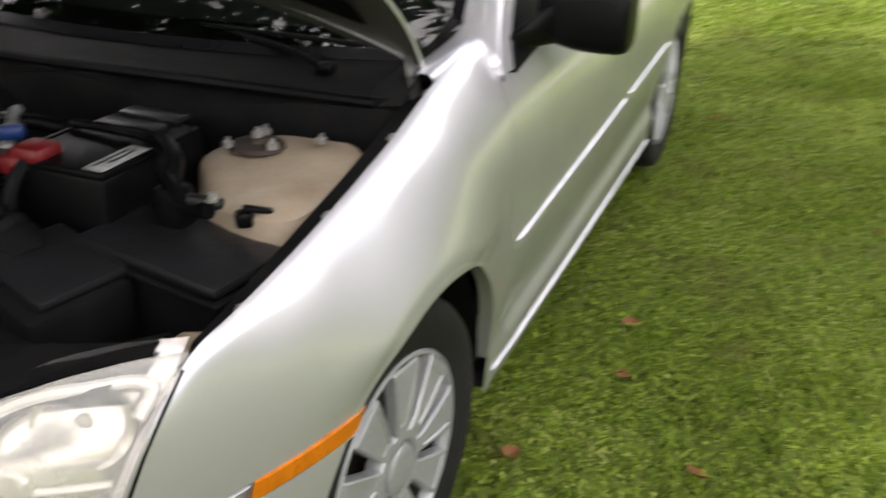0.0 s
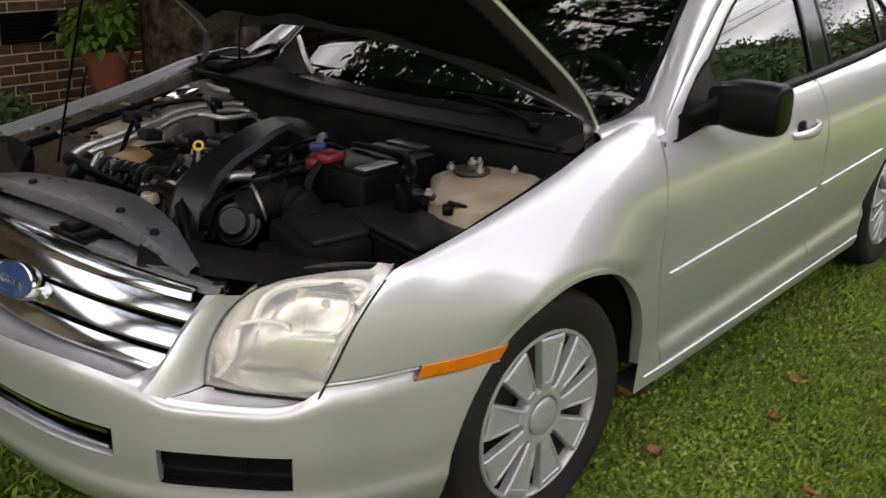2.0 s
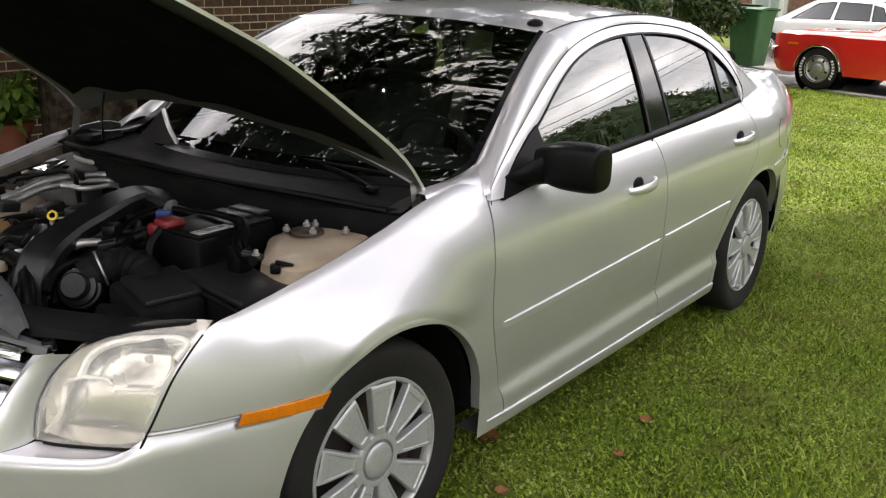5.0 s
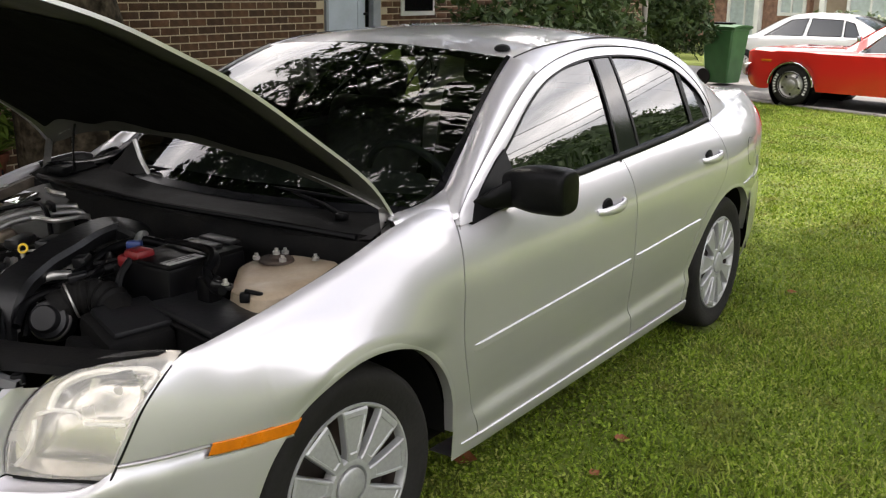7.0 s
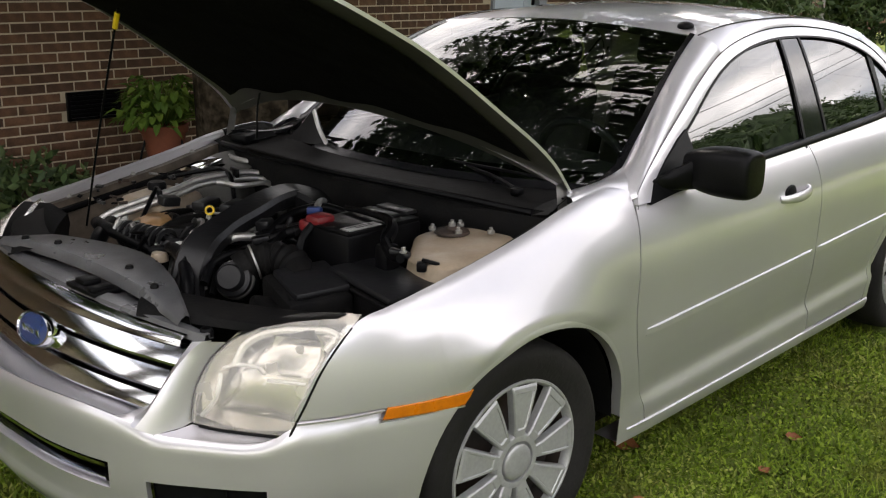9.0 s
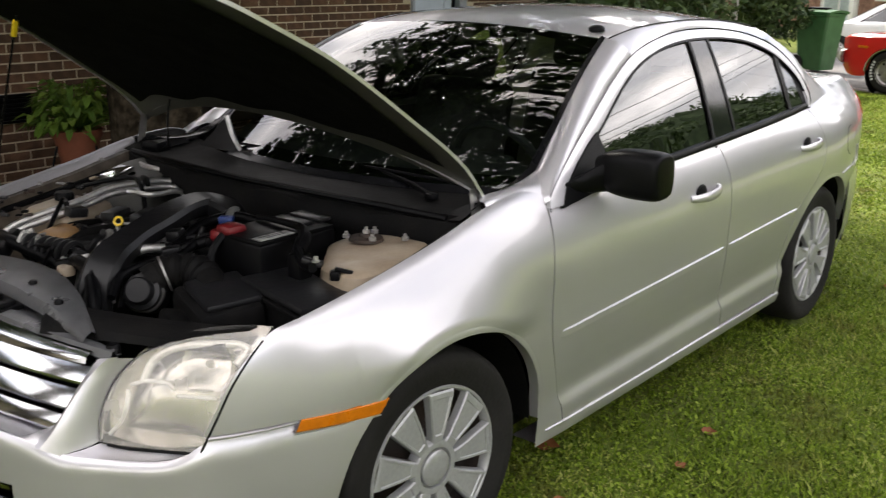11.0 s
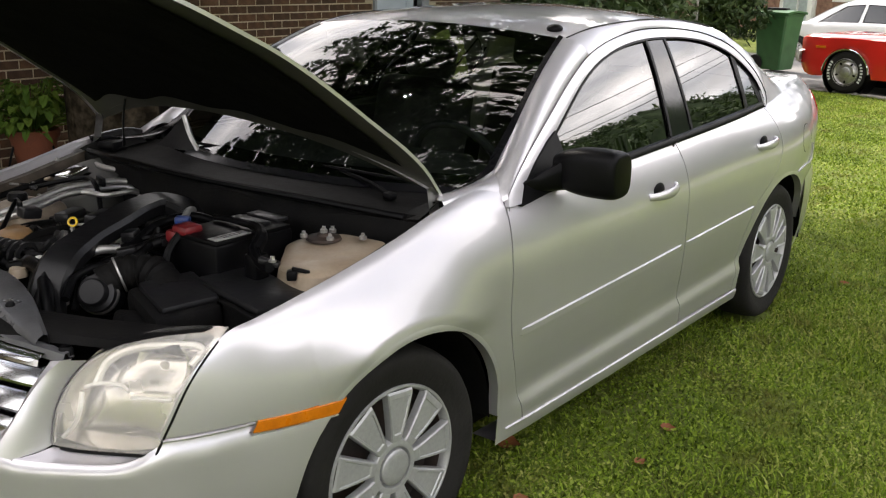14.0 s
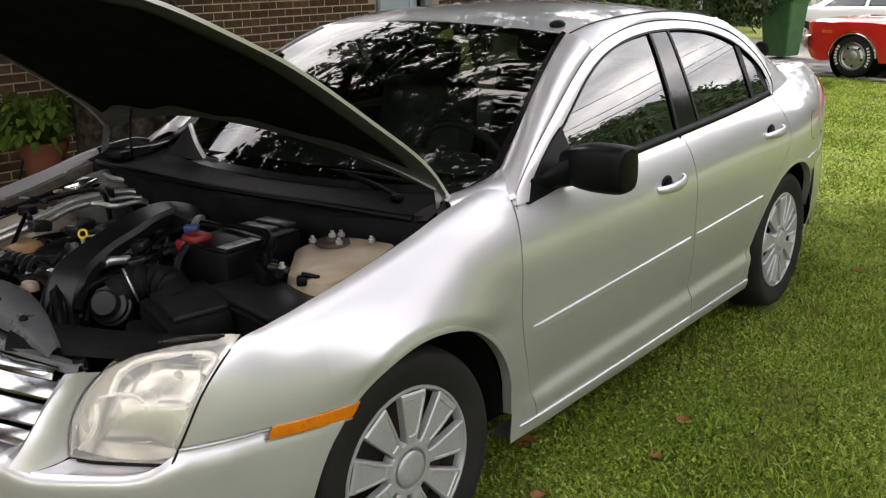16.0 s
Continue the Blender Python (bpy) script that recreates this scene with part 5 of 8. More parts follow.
# cowl: firewall, plastic cowl panel, wipers
rows = []
for i in range(37):
    s = -1 + 2 * i / 36
    x = s * 0.77
    bow = 1 - s * s
    wb = curve_pts(W_BOT, 37)[i]
    dip = 0.018 * math.sin(9 * s) * bow
    rows.append([wb + Vector((0, 0.02, -0.012)), wb + Vector((0, -0.04, -0.022)), Vector((x, wb.y - 0.11, 0.916 + 0.012 * bow)), Vector((x, 0.215 - 0.05 * bow + 0.08 * s * s, 0.915 + 0.02 * bow)),
                 Vector((x, 0.165 - 0.05 * bow + 0.08 * s * s, 0.928 + 0.012 * bow + dip * 0.3)), Vector((x, 0.135 - 0.05 * bow + 0.08 * s * s, 0.915 + dip)), Vector((x, 0.125 - 0.05 * bow + 0.08 * s * s, 0.86)), Vector((x, 0.16, 0.60)), Vector((x, 0.16, 0.35))])
bp("cowl_panel", grid(rows), BAY, "black plastic cowl panel")
bm = tube(bmesh.new(), [(-0.74, 0.215, 0.925), (-0.45, 0.13, 0.945), (0, 0.095, 0.948), (0.45, 0.13, 0.945), (0.72, 0.205, 0.925)], 0.010, n=8)
bp("cowl_seal", bm, BLACK, "rubber cowl seal")
for x0, x1 in ((0.55, 0.02), (-0.05, -0.55)):
    bm = bmesh.new()
    tube(bm, [(x0, 0.345, 0.938), (x0 - 0.12, 0.380, 0.956), (x0 - 0.28, 0.405, 0.972)], [0.008, 0.007, 0.005], n=8)
    tube(bm, [(x0 + 0.06, 0.415, 0.972), (x0 - 0.25, 0.400, 0.975), (x1 + 0.0, 0.395, 0.972)], 0.005, n=6)
    box(bm, (x0, 0.345, 0.936), (0.035, 0.032, 0.022), 0.008)
    part("wiper", bm, BLACK, car, "black wiper arm and blade")
# folded water deflector at the far cowl end
for sg in (1, -1):
    bm = bmesh.new()
    rows = [[Vector((sg * 0.775, 0.20, 0.93)), Vector((sg * 0.77, 0.30, 0.965)), Vector((sg * 0.765, 0.42, 0.975))], [Vector((sg * 0.69, 0.21, 0.915)), Vector((sg * 0.68, 0.30, 0.93)), Vector((sg * 0.68, 0.42, 0.94))]]
    grid(rows, bm=bm)
    bp("cowl_end_flap", bm, BAY)

# far end of the cowl: a triangular grey flap
for sg in (-1,):
    bm = bmesh.new()
    rows = [[Vector((-0.575, 0.385, 0.945)), Vector((-0.46, 0.375, 0.945)), Vector((-0.344, 0.39, 0.945))], [Vector((-0.52, 0.395, 0.99)), Vector((-0.46, 0.392, 0.995)), Vector((-0.385, 0.398, 0.985))], [Vector((-0.445, 0.405, 1.062)), Vector((-0.44, 0.405, 1.064)), Vector((-0.435, 0.405, 1.060))]]
    grid(rows, bm=bm)
    bp("cowl_flap", rim(bm, 0.006, Vector((0, -1, 0))), BAY_GREY, "dark grey triangular cowl flap")
    bp("flap_hinge", tube(bmesh.new(), [(-0.435, 0.398, 1.062), (-0.40, 0.392, 1.0), (-0.344, 0.385, 0.945)], 0.008, n=6), ALU, "pale hinge strip")

# battery, long side fore and aft
bm = bmesh.new()
box(bm, (0.395, -0.115, 0.795), (0.185, 0.265, 0.20), 0.010)
bp("battery_case", bm, BLACK, "black battery")
bm = bmesh.new()
box(bm, (0.395, -0.115, 0.896), (0.178, 0.258, 0.016), 0.005)
bp("battery_lid", bm, BLACK, "black battery lid")
for k in range(2):
    bm = bmesh.new()
    box(bm, (0.385, -0.045 + 0.065 * k, 0.908), (0.12, 0.045, 0.010), 0.003)
    bp("cell_cap", bm, BAY_GREY, "grey-black cell cap")
bm = bmesh.new()
box(bm, (0.462, -0.180, 0.9055), (0.036, 0.115, 0.003), 0.001)
bp("battery_label", bm, mat("scuffed_grey_label", (0.34, 0.34, 0.33), rough=0.5, var=0.3, scale=40), "white battery label with grey bars", smooth=False)
bm = bmesh.new()
for k in range(2):
    box(bm, (0.455 + 0.012 * k, -0.185 + 0.01 * k, 0.9075), (0.004, 0.08 - 0.02 * k, 0.001))
bp("label_bars", bm, BAY_GREY, "grey bars of print", smooth=False)
bm = bmesh.new()
box(bm, (0.338, -0.215, 0.908), (0.060, 0.062, 0.030), 0.012)
bp("terminal_cover", bm, RED_PL, "red battery terminal cover")
bm = bmesh.new()
box(bm, (0.312, -0.232, 0.890), (0.045, 0.040, 0.034), 0.010)
bp("terminal_boot", bm, RED_PL)
bm = bmesh.new()
box(bm, (0.205, -0.125, 0.893), (0.042, 0.026, 0.024), 0.006, pose(0, 0, 0, 0, 0, 35))
bp("connector", bm, BLUE_PL, "blue plastic connector")
bp("connector_pipe", tube(bmesh.new(), [(0.12, -0.02, 0.89), (0.15, -0.06, 0.90), (0.18, -0.10, 0.89), (0.19, -0.13, 0.86)], 0.010, n=8), ALU, "bare metal pipe end")
bp("battery_clamp", tube(bmesh.new(), [(0.30, -0.092, 0.913), (0.40, -0.098, 0.918), (0.49, -0.108, 0.916), (0.535, -0.14, 0.905), (0.56, -0.185, 0.885)], [0.008, 0.009, 0.011, 0.016, 0.018], n=8), BLACK, "black battery strap")
for pts, r in (([(0.335, -0.235, 0.90), (0.33, -0.27, 0.86), (0.34, -0.29, 0.78), (0.36, -0.30, 0.66)], 0.012), ([(0.30, -0.20, 0.89), (0.24, -0.19, 0.87), (0.16, -0.22, 0.85), (0.10, -0.26, 0.82)], 0.010),
               ([(0.52, -0.14, 0.90), (0.575, -0.20, 0.885), (0.62, -0.215, 0.865), (0.655, -0.225, 0.87)], 0.013)):
    bp("battery_cable", tube(bmesh.new(), pts, r, n=8), BLACK, "black battery cable")
bm = bmesh.new()
box(bm, (0.640, -0.212, 0.878), (0.055, 0.022, 0.016), 0.006, pose(0, 0, 0, 0, 10, 25))
bp("cable_end", bm, BAY_GREY, "dark cable bracket")
bp("cable_bolt", lathe(bmesh.new(), [(0.0, 0.008), (0.006, 0.008), (0.006, 0.0), (0.010, -0.002), (0.010, -0.006)], Matrix.Translation((0.655, -0.215, 0.888)), n=6), ALU, smooth=False)
bm = bmesh.new()
box(bm, (0.565, -0.185, 0.845), (0.05, 0.05, 0.075), 0.012)
bp("cable_clamp", bm, BLACK, "black cable clamp")

# fuse box
TILT = pose(0, 0, 0, 0, 3, -9)
bm = bmesh.new()
box(bm, (0.612, -0.236, 0.735), (0.255, 0.150, 0.13), 0.014, TILT)
bp("fuse_box", bm, BAY, "black fuse box")
bm = bmesh.new()
box(bm, (0.612, -0.236, 0.808), (0.275, 0.165, 0.020), 0.008, TILT)
bp("fuse_box_lid", bm, BAY_GREY, "matt black fuse box lid")
bm = bmesh.new()
box(bm, (0.612, -0.236, 0.790), (0.285, 0.175, 0.010), 0.004, TILT)
bp("lid_rim", bm, BAY, "black rim under the lid")

# strut tower sheet beside the battery
bm = bmesh.new()
rows = []
pts = [(0.605, -0.155), (0.655, -0.172), (0.715, -0.180), (0.752, -0.165), (0.764, -0.05), (0.752, 0.10), (0.69, 0.145), (0.58, 0.135), (0.508, 0.075), (0.492, 0.0), (0.545, -0.08)]
ring = [tuple(q) for q in curve_pts(pts + [pts[0]], 37)[:-1]]
for zz, sc in ((0.70, 1.02), (0.835, 1.0), (0.852, 0.97), (0.858, 0.90), (0.860, 0.60), (0.860, 0.25)):
    rows.append([Vector((0.66 + (x - 0.66) * sc, -0.05 + (y + 0.05) * sc, zz + (0.09 * (y + 0.05) * sc + 0.006 * noise.noise((x * 9, y * 9, 1.0)) if zz > 0.8 else 0))) for x, y in ring])
grid(rows, bm=bm, close=True)
bm.faces.new([v for v in bm.verts][-36:])
bp("strut_tower", bm, BEIGE, "aged beige strut tower sheet")
bm = lathe(bmesh.new(), [(0.0, 0.014), (0.016, 0.013), (0.020, 0.006), (0.030, 0.004), (0.045, 0.003), (0.048, -0.004)], Matrix.Translation((0.575, 0.045, 0.876)), n=24)
bp("strut_mount", bm, STEEL_DARK, "dark steel strut mount")
for x, y in ((0.575, 0.045), (0.540, 0.005), (0.612, 0.030), (0.562, 0.092), (0.672, 0.092)):
    b = lathe(bmesh.new(), [(0.0, 0.018), (0.005, 0.017), (0.005, 0.010), (0.010, 0.009), (0.010, 0.0)], Matrix.Translation((x, y, 0.879 if (x, y) != (0.575, 0.045) else 0.890)), n=8)
    bp("strut_nut", b, ALU, smooth=False)
bm = bmesh.new()
box(bm, (0.700, -0.165, 0.858), (0.046, 0.016, 0.008), 0.003, pose(0, 0, 0, 0, 14, 40))
box(bm, (0.684, -0.180, 0.846), (0.026, 0.026, 0.026), 0.006, pose(0, 0, 0, 0, 0, 40))
bp("hose_clip", bm, BLACK, "black hose clip")
bm = bmesh.new()
box(bm, (0.745, -0.405, 0.755), (0.07, 0.06, 0.03), 0.008, pose(0, 0, 0, 0, -8, 10))
bp("lamp_bracket", bm, BEIGE, "pale bracket behind the headlight")

# air filter housing and intake
YAW = pose(0, 0, 0, 4, 6, -18)
bm = bmesh.new()
box(bm, (0.455, -0.355, 0.715), (0.215, 0.175, 0.16), 0.022, YAW)
bp("air_filter_box", bm, BAY, "black air filter housing")
bm = bmesh.new()
box(bm, (0.470, -0.355, 0.800), (0.175, 0.145, 0.022), 0.010, YAW)
bp("filter_lid", bm, BAY_GREY, "black air filter lid")
bm = bmesh.new()
box(bm, (0.475, -0.475, 0.690), (0.20, 0.10, 0.13), 0.018, pose(0, 0, 0, -14, 6, -18))
bp("filter_snout", bm, BAY, "lower half of the air filter housing")
for k in range(5):
    bm = bmesh.new()
    box(bm, (0.42 + 0.035 * k, -0.507 - 0.010 * k, 0.735), (0.008, 0.05, 0.045), 0.003, pose(0, 0, 0, -14, 6, -18))
    bp("filter_box_rib", bm, BAY)
HP = [(0.255, -0.425, 0.79), (0.275, -0.375, 0.812), (0.315, -0.335, 0.818), (0.37, -0.325, 0.805), (0.42, -0.345, 0.78)]
hp = curve_pts(HP, 60)
bm = bmesh.new()
rows = []
for i, p in enumerate(hp):
    d = (hp[min(i + 1, 59)] - hp[max(i - 1, 0)]).normalized()
    sd = d.cross(Vector((0, 0, 1))).normalized()
    up = sd.cross(d)
    r = 0.043 + (0.004 * math.cos(i * 0.9) if 8 < i < 46 else 0.0)
    rows.append([p + sd * r * math.cos(2 * math.pi * k / 20) + up * r * math.sin(2 * math.pi * k / 20) for k in range(20)])
grid(rows, bm=bm, close=True)
bp("intake_hose", bm, BAY, "ribbed black intake hose")
z = Vector((0.55, -0.72, 0.42)).normalized()
TB = Matrix.Translation((0.268, -0.445, 0.775)) @ z.to_track_quat("Z", "Y").to_matrix().to_4x4()
bp("throttle_body", lathe(bmesh.new(), [(0.0, 0.046), (0.030, 0.045), (0.034, 0.040), (0.035, 0.018), (0.046, 0.014), (0.048, 0.0), (0.048, -0.07)], TB, n=28), BAY_GREY, "dark round throttle inlet")
bp("clamp_ring", lathe(bmesh.new(), [(0.0485, -0.020), (0.0515, -0.016), (0.0515, -0.004), (0.0485, 0.0)], TB, n=28), ALU, "steel clamp ring")
d = (hp[14] - hp[12]).normalized()
bp("hose_clamp", lathe(bmesh.new(), [(0.0465, -0.003), (0.0482, -0.002), (0.0482, 0.002), (0.0465, 0.003)], Matrix.Translation(hp[13]) @ d.to_track_quat("Z", "Y").to_matrix().to_4x4(), n=28), ALU, "bright steel hose clamp")
bm = bmesh.new()
box(bm, (0.215, -0.50, 0.775), (0.014, 0.012, 0.055), 0.003)
bp("steel_stay", bm, ALU, "bright steel stay")

# engine: block, head cover, intake arm, runners
bm = bmesh.new()
box(bm, (-0.10, -0.16, 0.60), (0.62, 0.46, 0.40), 0.04)
bp("engine_block", bm, BAY, "dark engine block")
bm = bmesh.new()
box(bm, (-0.20, -0.10, 0.765), (0.46, 0.17, 0.06), 0.022)
for k in range(5):
    box(bm, (-0.38 + 0.09 * k, -0.10, 0.80), (0.05, 0.13, 0.02), 0.008)
bp("valve_cover", bm, BAY_GREY, "black valve cover")
bm = bmesh.new()
dp = curve_pts([(0.07, 0.06, 0.76), (0.02, 0.05, 0.845), (-0.075, 0.015, 0.872), (-0.05, -0.08, 0.874), (0.03, -0.24, 0.866), (0.107, -0.382, 0.856), (0.165, -0.48, 0.836), (0.185, -0.525, 0.78), (0.19, -0.54, 0.69)], 40)
rows = []
for i, p in enumerate(dp):
    d = (dp[min(i + 1, 39)] - dp[max(i - 1, 0)]).normalized()
    sd = d.cross(Vector((0.15, 0, 1))).normalized()
    up = sd.cross(d).normalized()
    w, hgt = 0.045 + 0.002 * math.sin(i * 0.45), 0.026
    rows.append([p + sd * a * w + up * b * hgt for a, b in ((-1, -0.6), (-1, 0.5), (-0.75, 1), (0.75, 1), (1, 0.5), (1, -0.6), (0.75, -1), (-0.75, -1))])
grid(rows, bm=bm, close=True)
bp("intake_duct", bm, BAY_GREY, "flat black curved intake duct")
bm = bmesh.new()
for k in range(4):
    x = -0.36 + 0.095 * k
    tube(bm, [(x, -0.14, 0.79), (x + 0.01, -0.26, 0.80), (x + 0.02, -0.35, 0.77), (x + 0.02, -0.38, 0.66)], 0.018, n=10)
bp("intake_runner", bm, BAY, "black intake runners")
b = lathe(bmesh.new(), [(0.009, -0.003), (0.014, -0.004), (0.0155, 0.0), (0.014, 0.004), (0.009, 0.003), (0.009, -0.003)], Matrix.Translation((-0.105, -0.265, 0.862)) @ Matrix.Rotation(radians(65), 4, "X") @ Matrix.Rotation(radians(35), 4, "Y"), n=20)
bp("dipstick_handle", b, YELLOW_PL, "yellow dipstick ring")
bm = tube(bmesh.new(), [(-0.105, -0.265, 0.85), (-0.11, -0.27, 0.78), (-0.12, -0.28, 0.65)], 0.006, n=6)
bp("dipstick_tube", bm, ALU)
# hoses and wiring over the engine
hoses = [([(0.22, -0.02, 0.87), (0.16, -0.06, 0.885), (0.12, -0.14, 0.87), (0.16, -0.26, 0.84)], 0.014), ([(0.28, -0.06, 0.88), (0.26, -0.16, 0.87), (0.20, -0.26, 0.84), (0.14, -0.34, 0.80)], 0.016),
         ([(0.26, -0.53, 0.78), (0.225, -0.47, 0.82), (0.23, -0.40, 0.832), (0.25, -0.33, 0.82)], 0.011), ([(-0.02, -0.505, 0.80), (0.05, -0.485, 0.815), (0.15, -0.52, 0.812), (0.25, -0.57, 0.79), (0.30, -0.60, 0.74)], 0.017),
         ([(-0.02, -0.47, 0.79), (0.08, -0.50, 0.83), (0.17, -0.52, 0.82), (0.20, -0.58, 0.74)], 0.016), ([(0.14, -0.16, 0.86), (0.20, -0.22, 0.855), (0.24, -0.30, 0.84), (0.22, -0.36, 0.82)], 0.011),
         ([(-0.45, -0.44, 0.79), (-0.35, -0.47, 0.80), (-0.25, -0.46, 0.79), (-0.12, -0.44, 0.77)], 0.020), ([(0.34, -0.30, 0.80), (0.36, -0.34, 0.78), (0.40, -0.35, 0.74)], 0.013)]
for pts, r in hoses:
    bp("hose", tube(bmesh.new(), pts, r, n=10), BLACK, "black rubber hose")
rng = random.Random(5)
for k in range(56):
    x, y = rng.uniform(-0.30, 0.26), rng.uniform(-0.50, -0.12)
    pts = [(x, y, 0.74), (x + rng.uniform(-0.06, 0.06), y + rng.uniform(0, 0.08), 0.79 + rng.uniform(0, 0.04)), (x + rng.uniform(-0.1, 0.1), y + rng.uniform(0.04, 0.14), 0.80), (x + rng.uniform(-0.12, 0.12), y + rng.uniform(0.1, 0.2), 0.74)]
    bp("wiring_loom", tube(bmesh.new(), pts, rng.choice((0.004, 0.006, 0.009, 0.012)), n=6), rng.choice((BLACK, BLACK, BLACK, BAY_GREY, BAY_GREY, ALU)), "thin loom of wires and pipes")
for k in range(22):
    x, y, zz = rng.uniform(-0.42, 0.28), rng.uniform(-0.46, -0.02), rng.uniform(0.79, 0.84)
    b = lathe(bmesh.new(), [(0.0, 0.009), (0.005, 0.008), (0.006, 0.0), (0.010, -0.001), (0.010, -0.030)], Matrix.Translation((x, y, zz)) @ pose(0, 0, 0, rng.uniform(-40, 40), rng.uniform(-40, 40), 0), n=8)
    bp("engine_bolt", b, ALU, smooth=False)
for (x, y, zz), s in (((0.19, -0.30, 0.835), (0.05, 0.03, 0.03)), ((0.10, -0.22, 0.85), (0.04, 0.05, 0.03)), ((0.24, -0.20, 0.86), (0.05, 0.03, 0.025)), ((-0.30, -0.28, 0.86), (0.06, 0.04, 0.03)), ((0.13, -0.05, 0.88), (0.04, 0.03, 0.03))):
    bm = bmesh.new()
    box(bm, (x, y, zz), s, 0.006, pose(0, 0, 0, 20 * x, 30 * y, 300 * x))
    bp("sensor_plug", bm, BAY_GREY, "small grey connector")
bp("metal_union", tube(bmesh.new(), [(0.125, -0.375, 0.835), (0.145, -0.34, 0.845), (0.16, -0.30, 0.84)], 0.012, n=10), ALU, "bare metal hose union")
bp("coil_lead", tube(bmesh.new(), [(-0.20, -0.05, 0.845), (-0.17, -0.04, 0.85)], 0.008, n=8), RED_PL, "red lead")
for k in range(4):
    bp("ignition_coil", box(bmesh.new(), (-0.30 + 0.085 * k, -0.15 + 0.045 * k, 0.83), (0.05, 0.10, 0.03), 0.008, pose(0, 0, 0, 0, 0, 25)), BAY_GREY, "black ignition coil")

# far side of the bay: tanks, aluminium pipes
bm = bmesh.new()
box(bm, (-0.325, -0.315, 0.745), (0.12, 0.15, 0.14), 0.03, pose(0, 0, 0, 0, 0, 30))
bp("power_steering_tank", bm, AMBER_TANK, "amber-stained fluid tank")
bp("filler_cap", lathe(bmesh.new(), [(0.0, 0.012), (0.020, 0.011), (0.024, 0.0), (0.024, -0.012)], Matrix.Translation((0.03, -0.515, 0.80)), n=18), BEIGE, "pale filler cap")
bm = bmesh.new()
box(bm, (-0.485, -0.20, 0.775), (0.19, 0.24, 0.14), 0.035, pose(0, 0, 0, 0, 4, 24), 3)
bp("washer_tank", bm, BEIGE, "aged beige fluid tank")
bp("tank_cap", lathe(bmesh.new(), [(0.0, 0.016), (0.026, 0.015), (0.030, 0.008), (0.030, -0.015)], Matrix.Translation((-0.523, -0.188, 0.857)), n=18), BLACK, "black tank cap")
bm = bmesh.new()
rows = []
for zz, sc in ((0.76, 1.0), (0.868, 0.97), (0.880, 0.90), (0.884, 0.5), (0.884, 0.1)):
    rows.append([Vector((-0.56 + 0.15 * sc * math.cos(2 * math.pi * k / 24), 0.085 + 0.13 * sc * math.sin(2 * math.pi * k / 24), zz + 0.05 * sc * math.sin(2 * math.pi * k / 24))) for k in range(24)])
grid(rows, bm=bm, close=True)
# takes the same shade-darkened silver as the hood's inner panel
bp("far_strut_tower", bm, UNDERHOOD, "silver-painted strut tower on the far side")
bm = bmesh.new()
box(bm, (-0.60, 0.055, 0.892), (0.055, 0.11, 0.006), 0.002, pose(0, 0, 0, 8, 4, 20))
bp("bright_plate", bm, CHROME, "bright bare metal plate")
P1 = [(-0.475, -0.43, 0.785), (-0.463, -0.391, 0.81), (-0.428, -0.304, 0.84), (-0.395, -0.203, 0.868), (-0.435, -0.068, 0.880), (-0.405, 0.06, 0.885), (-0.38, 0.115, 0.880), (-0.318, 0.118, 0.862), (-0.27, 0.10, 0.80), (-0.26, 0.10, 0.70)]
for dx, dz in ((0.0, 0.0), (0.030, -0.012)):
    bp("ac_pipe", tube(bmesh.new(), [(x + dx, y - dx * 0.5, z + dz) for x, y, z in P1], 0.0105, n=10, steps=60), ALU, "bare aluminium pipe")
for pts, r, m in (([(-0.43, -0.06, 0.868), (-0.37, -0.03, 0.868), (-0.31, -0.02, 0.868), (-0.292, 0.05, 0.870), (-0.30, 0.11, 0.85), (-0.30, 0.13, 0.75)], 0.009, ALU), ([(-0.62, 0.16, 0.90), (-0.52, 0.13, 0.905), (-0.42, 0.15, 0.90), (-0.36, 0.17, 0.88), (-0.33, 0.17, 0.76)], 0.010, ALU),
                  ([(-0.60, -0.10, 0.86), (-0.54, -0.02, 0.88), (-0.46, 0.02, 0.895), (-0.38, 0.0, 0.88), (-0.32, -0.03, 0.82)], 0.008, BLACK), ([(-0.415, -0.255, 0.875), (-0.36, -0.33, 0.82), (-0.32, -0.42, 0.72)], 0.007, BLACK)):
    bp("bay_pipe", tube(bmesh.new(), pts, r, n=8, steps=40), m, "thin pipe over the far tank")
for x, y, zz in ((-0.412, -0.25, 0.862), (-0.40, 0.03, 0.893)):
    bm = bmesh.new()
    box(bm, (x, y, zz), (0.075, 0.014, 0.028), 0.004, pose(0, 0, 0, 0, 0, -20))
    bp("pipe_clip", bm, BLACK, "black pipe clip")
bm = bmesh.new()
box(bm, (-0.435, -0.385, 0.795), (0.07, 0.022, 0.020), 0.006, pose(0, 0, 0, 0, -10, 50))
bp("pipe_fitting", bm, WHITE_LABEL, "white plastic pipe fitting")
bm = tube(bmesh.new(), [(-0.42, -0.41, 0.79), (-0.36, -0.47, 0.785), (-0.30, -0.52, 0.775), (-0.26, -0.56, 0.74)], 0.024, n=12)
bp("top_hose", bm, BLACK, "thick black radiator hose")
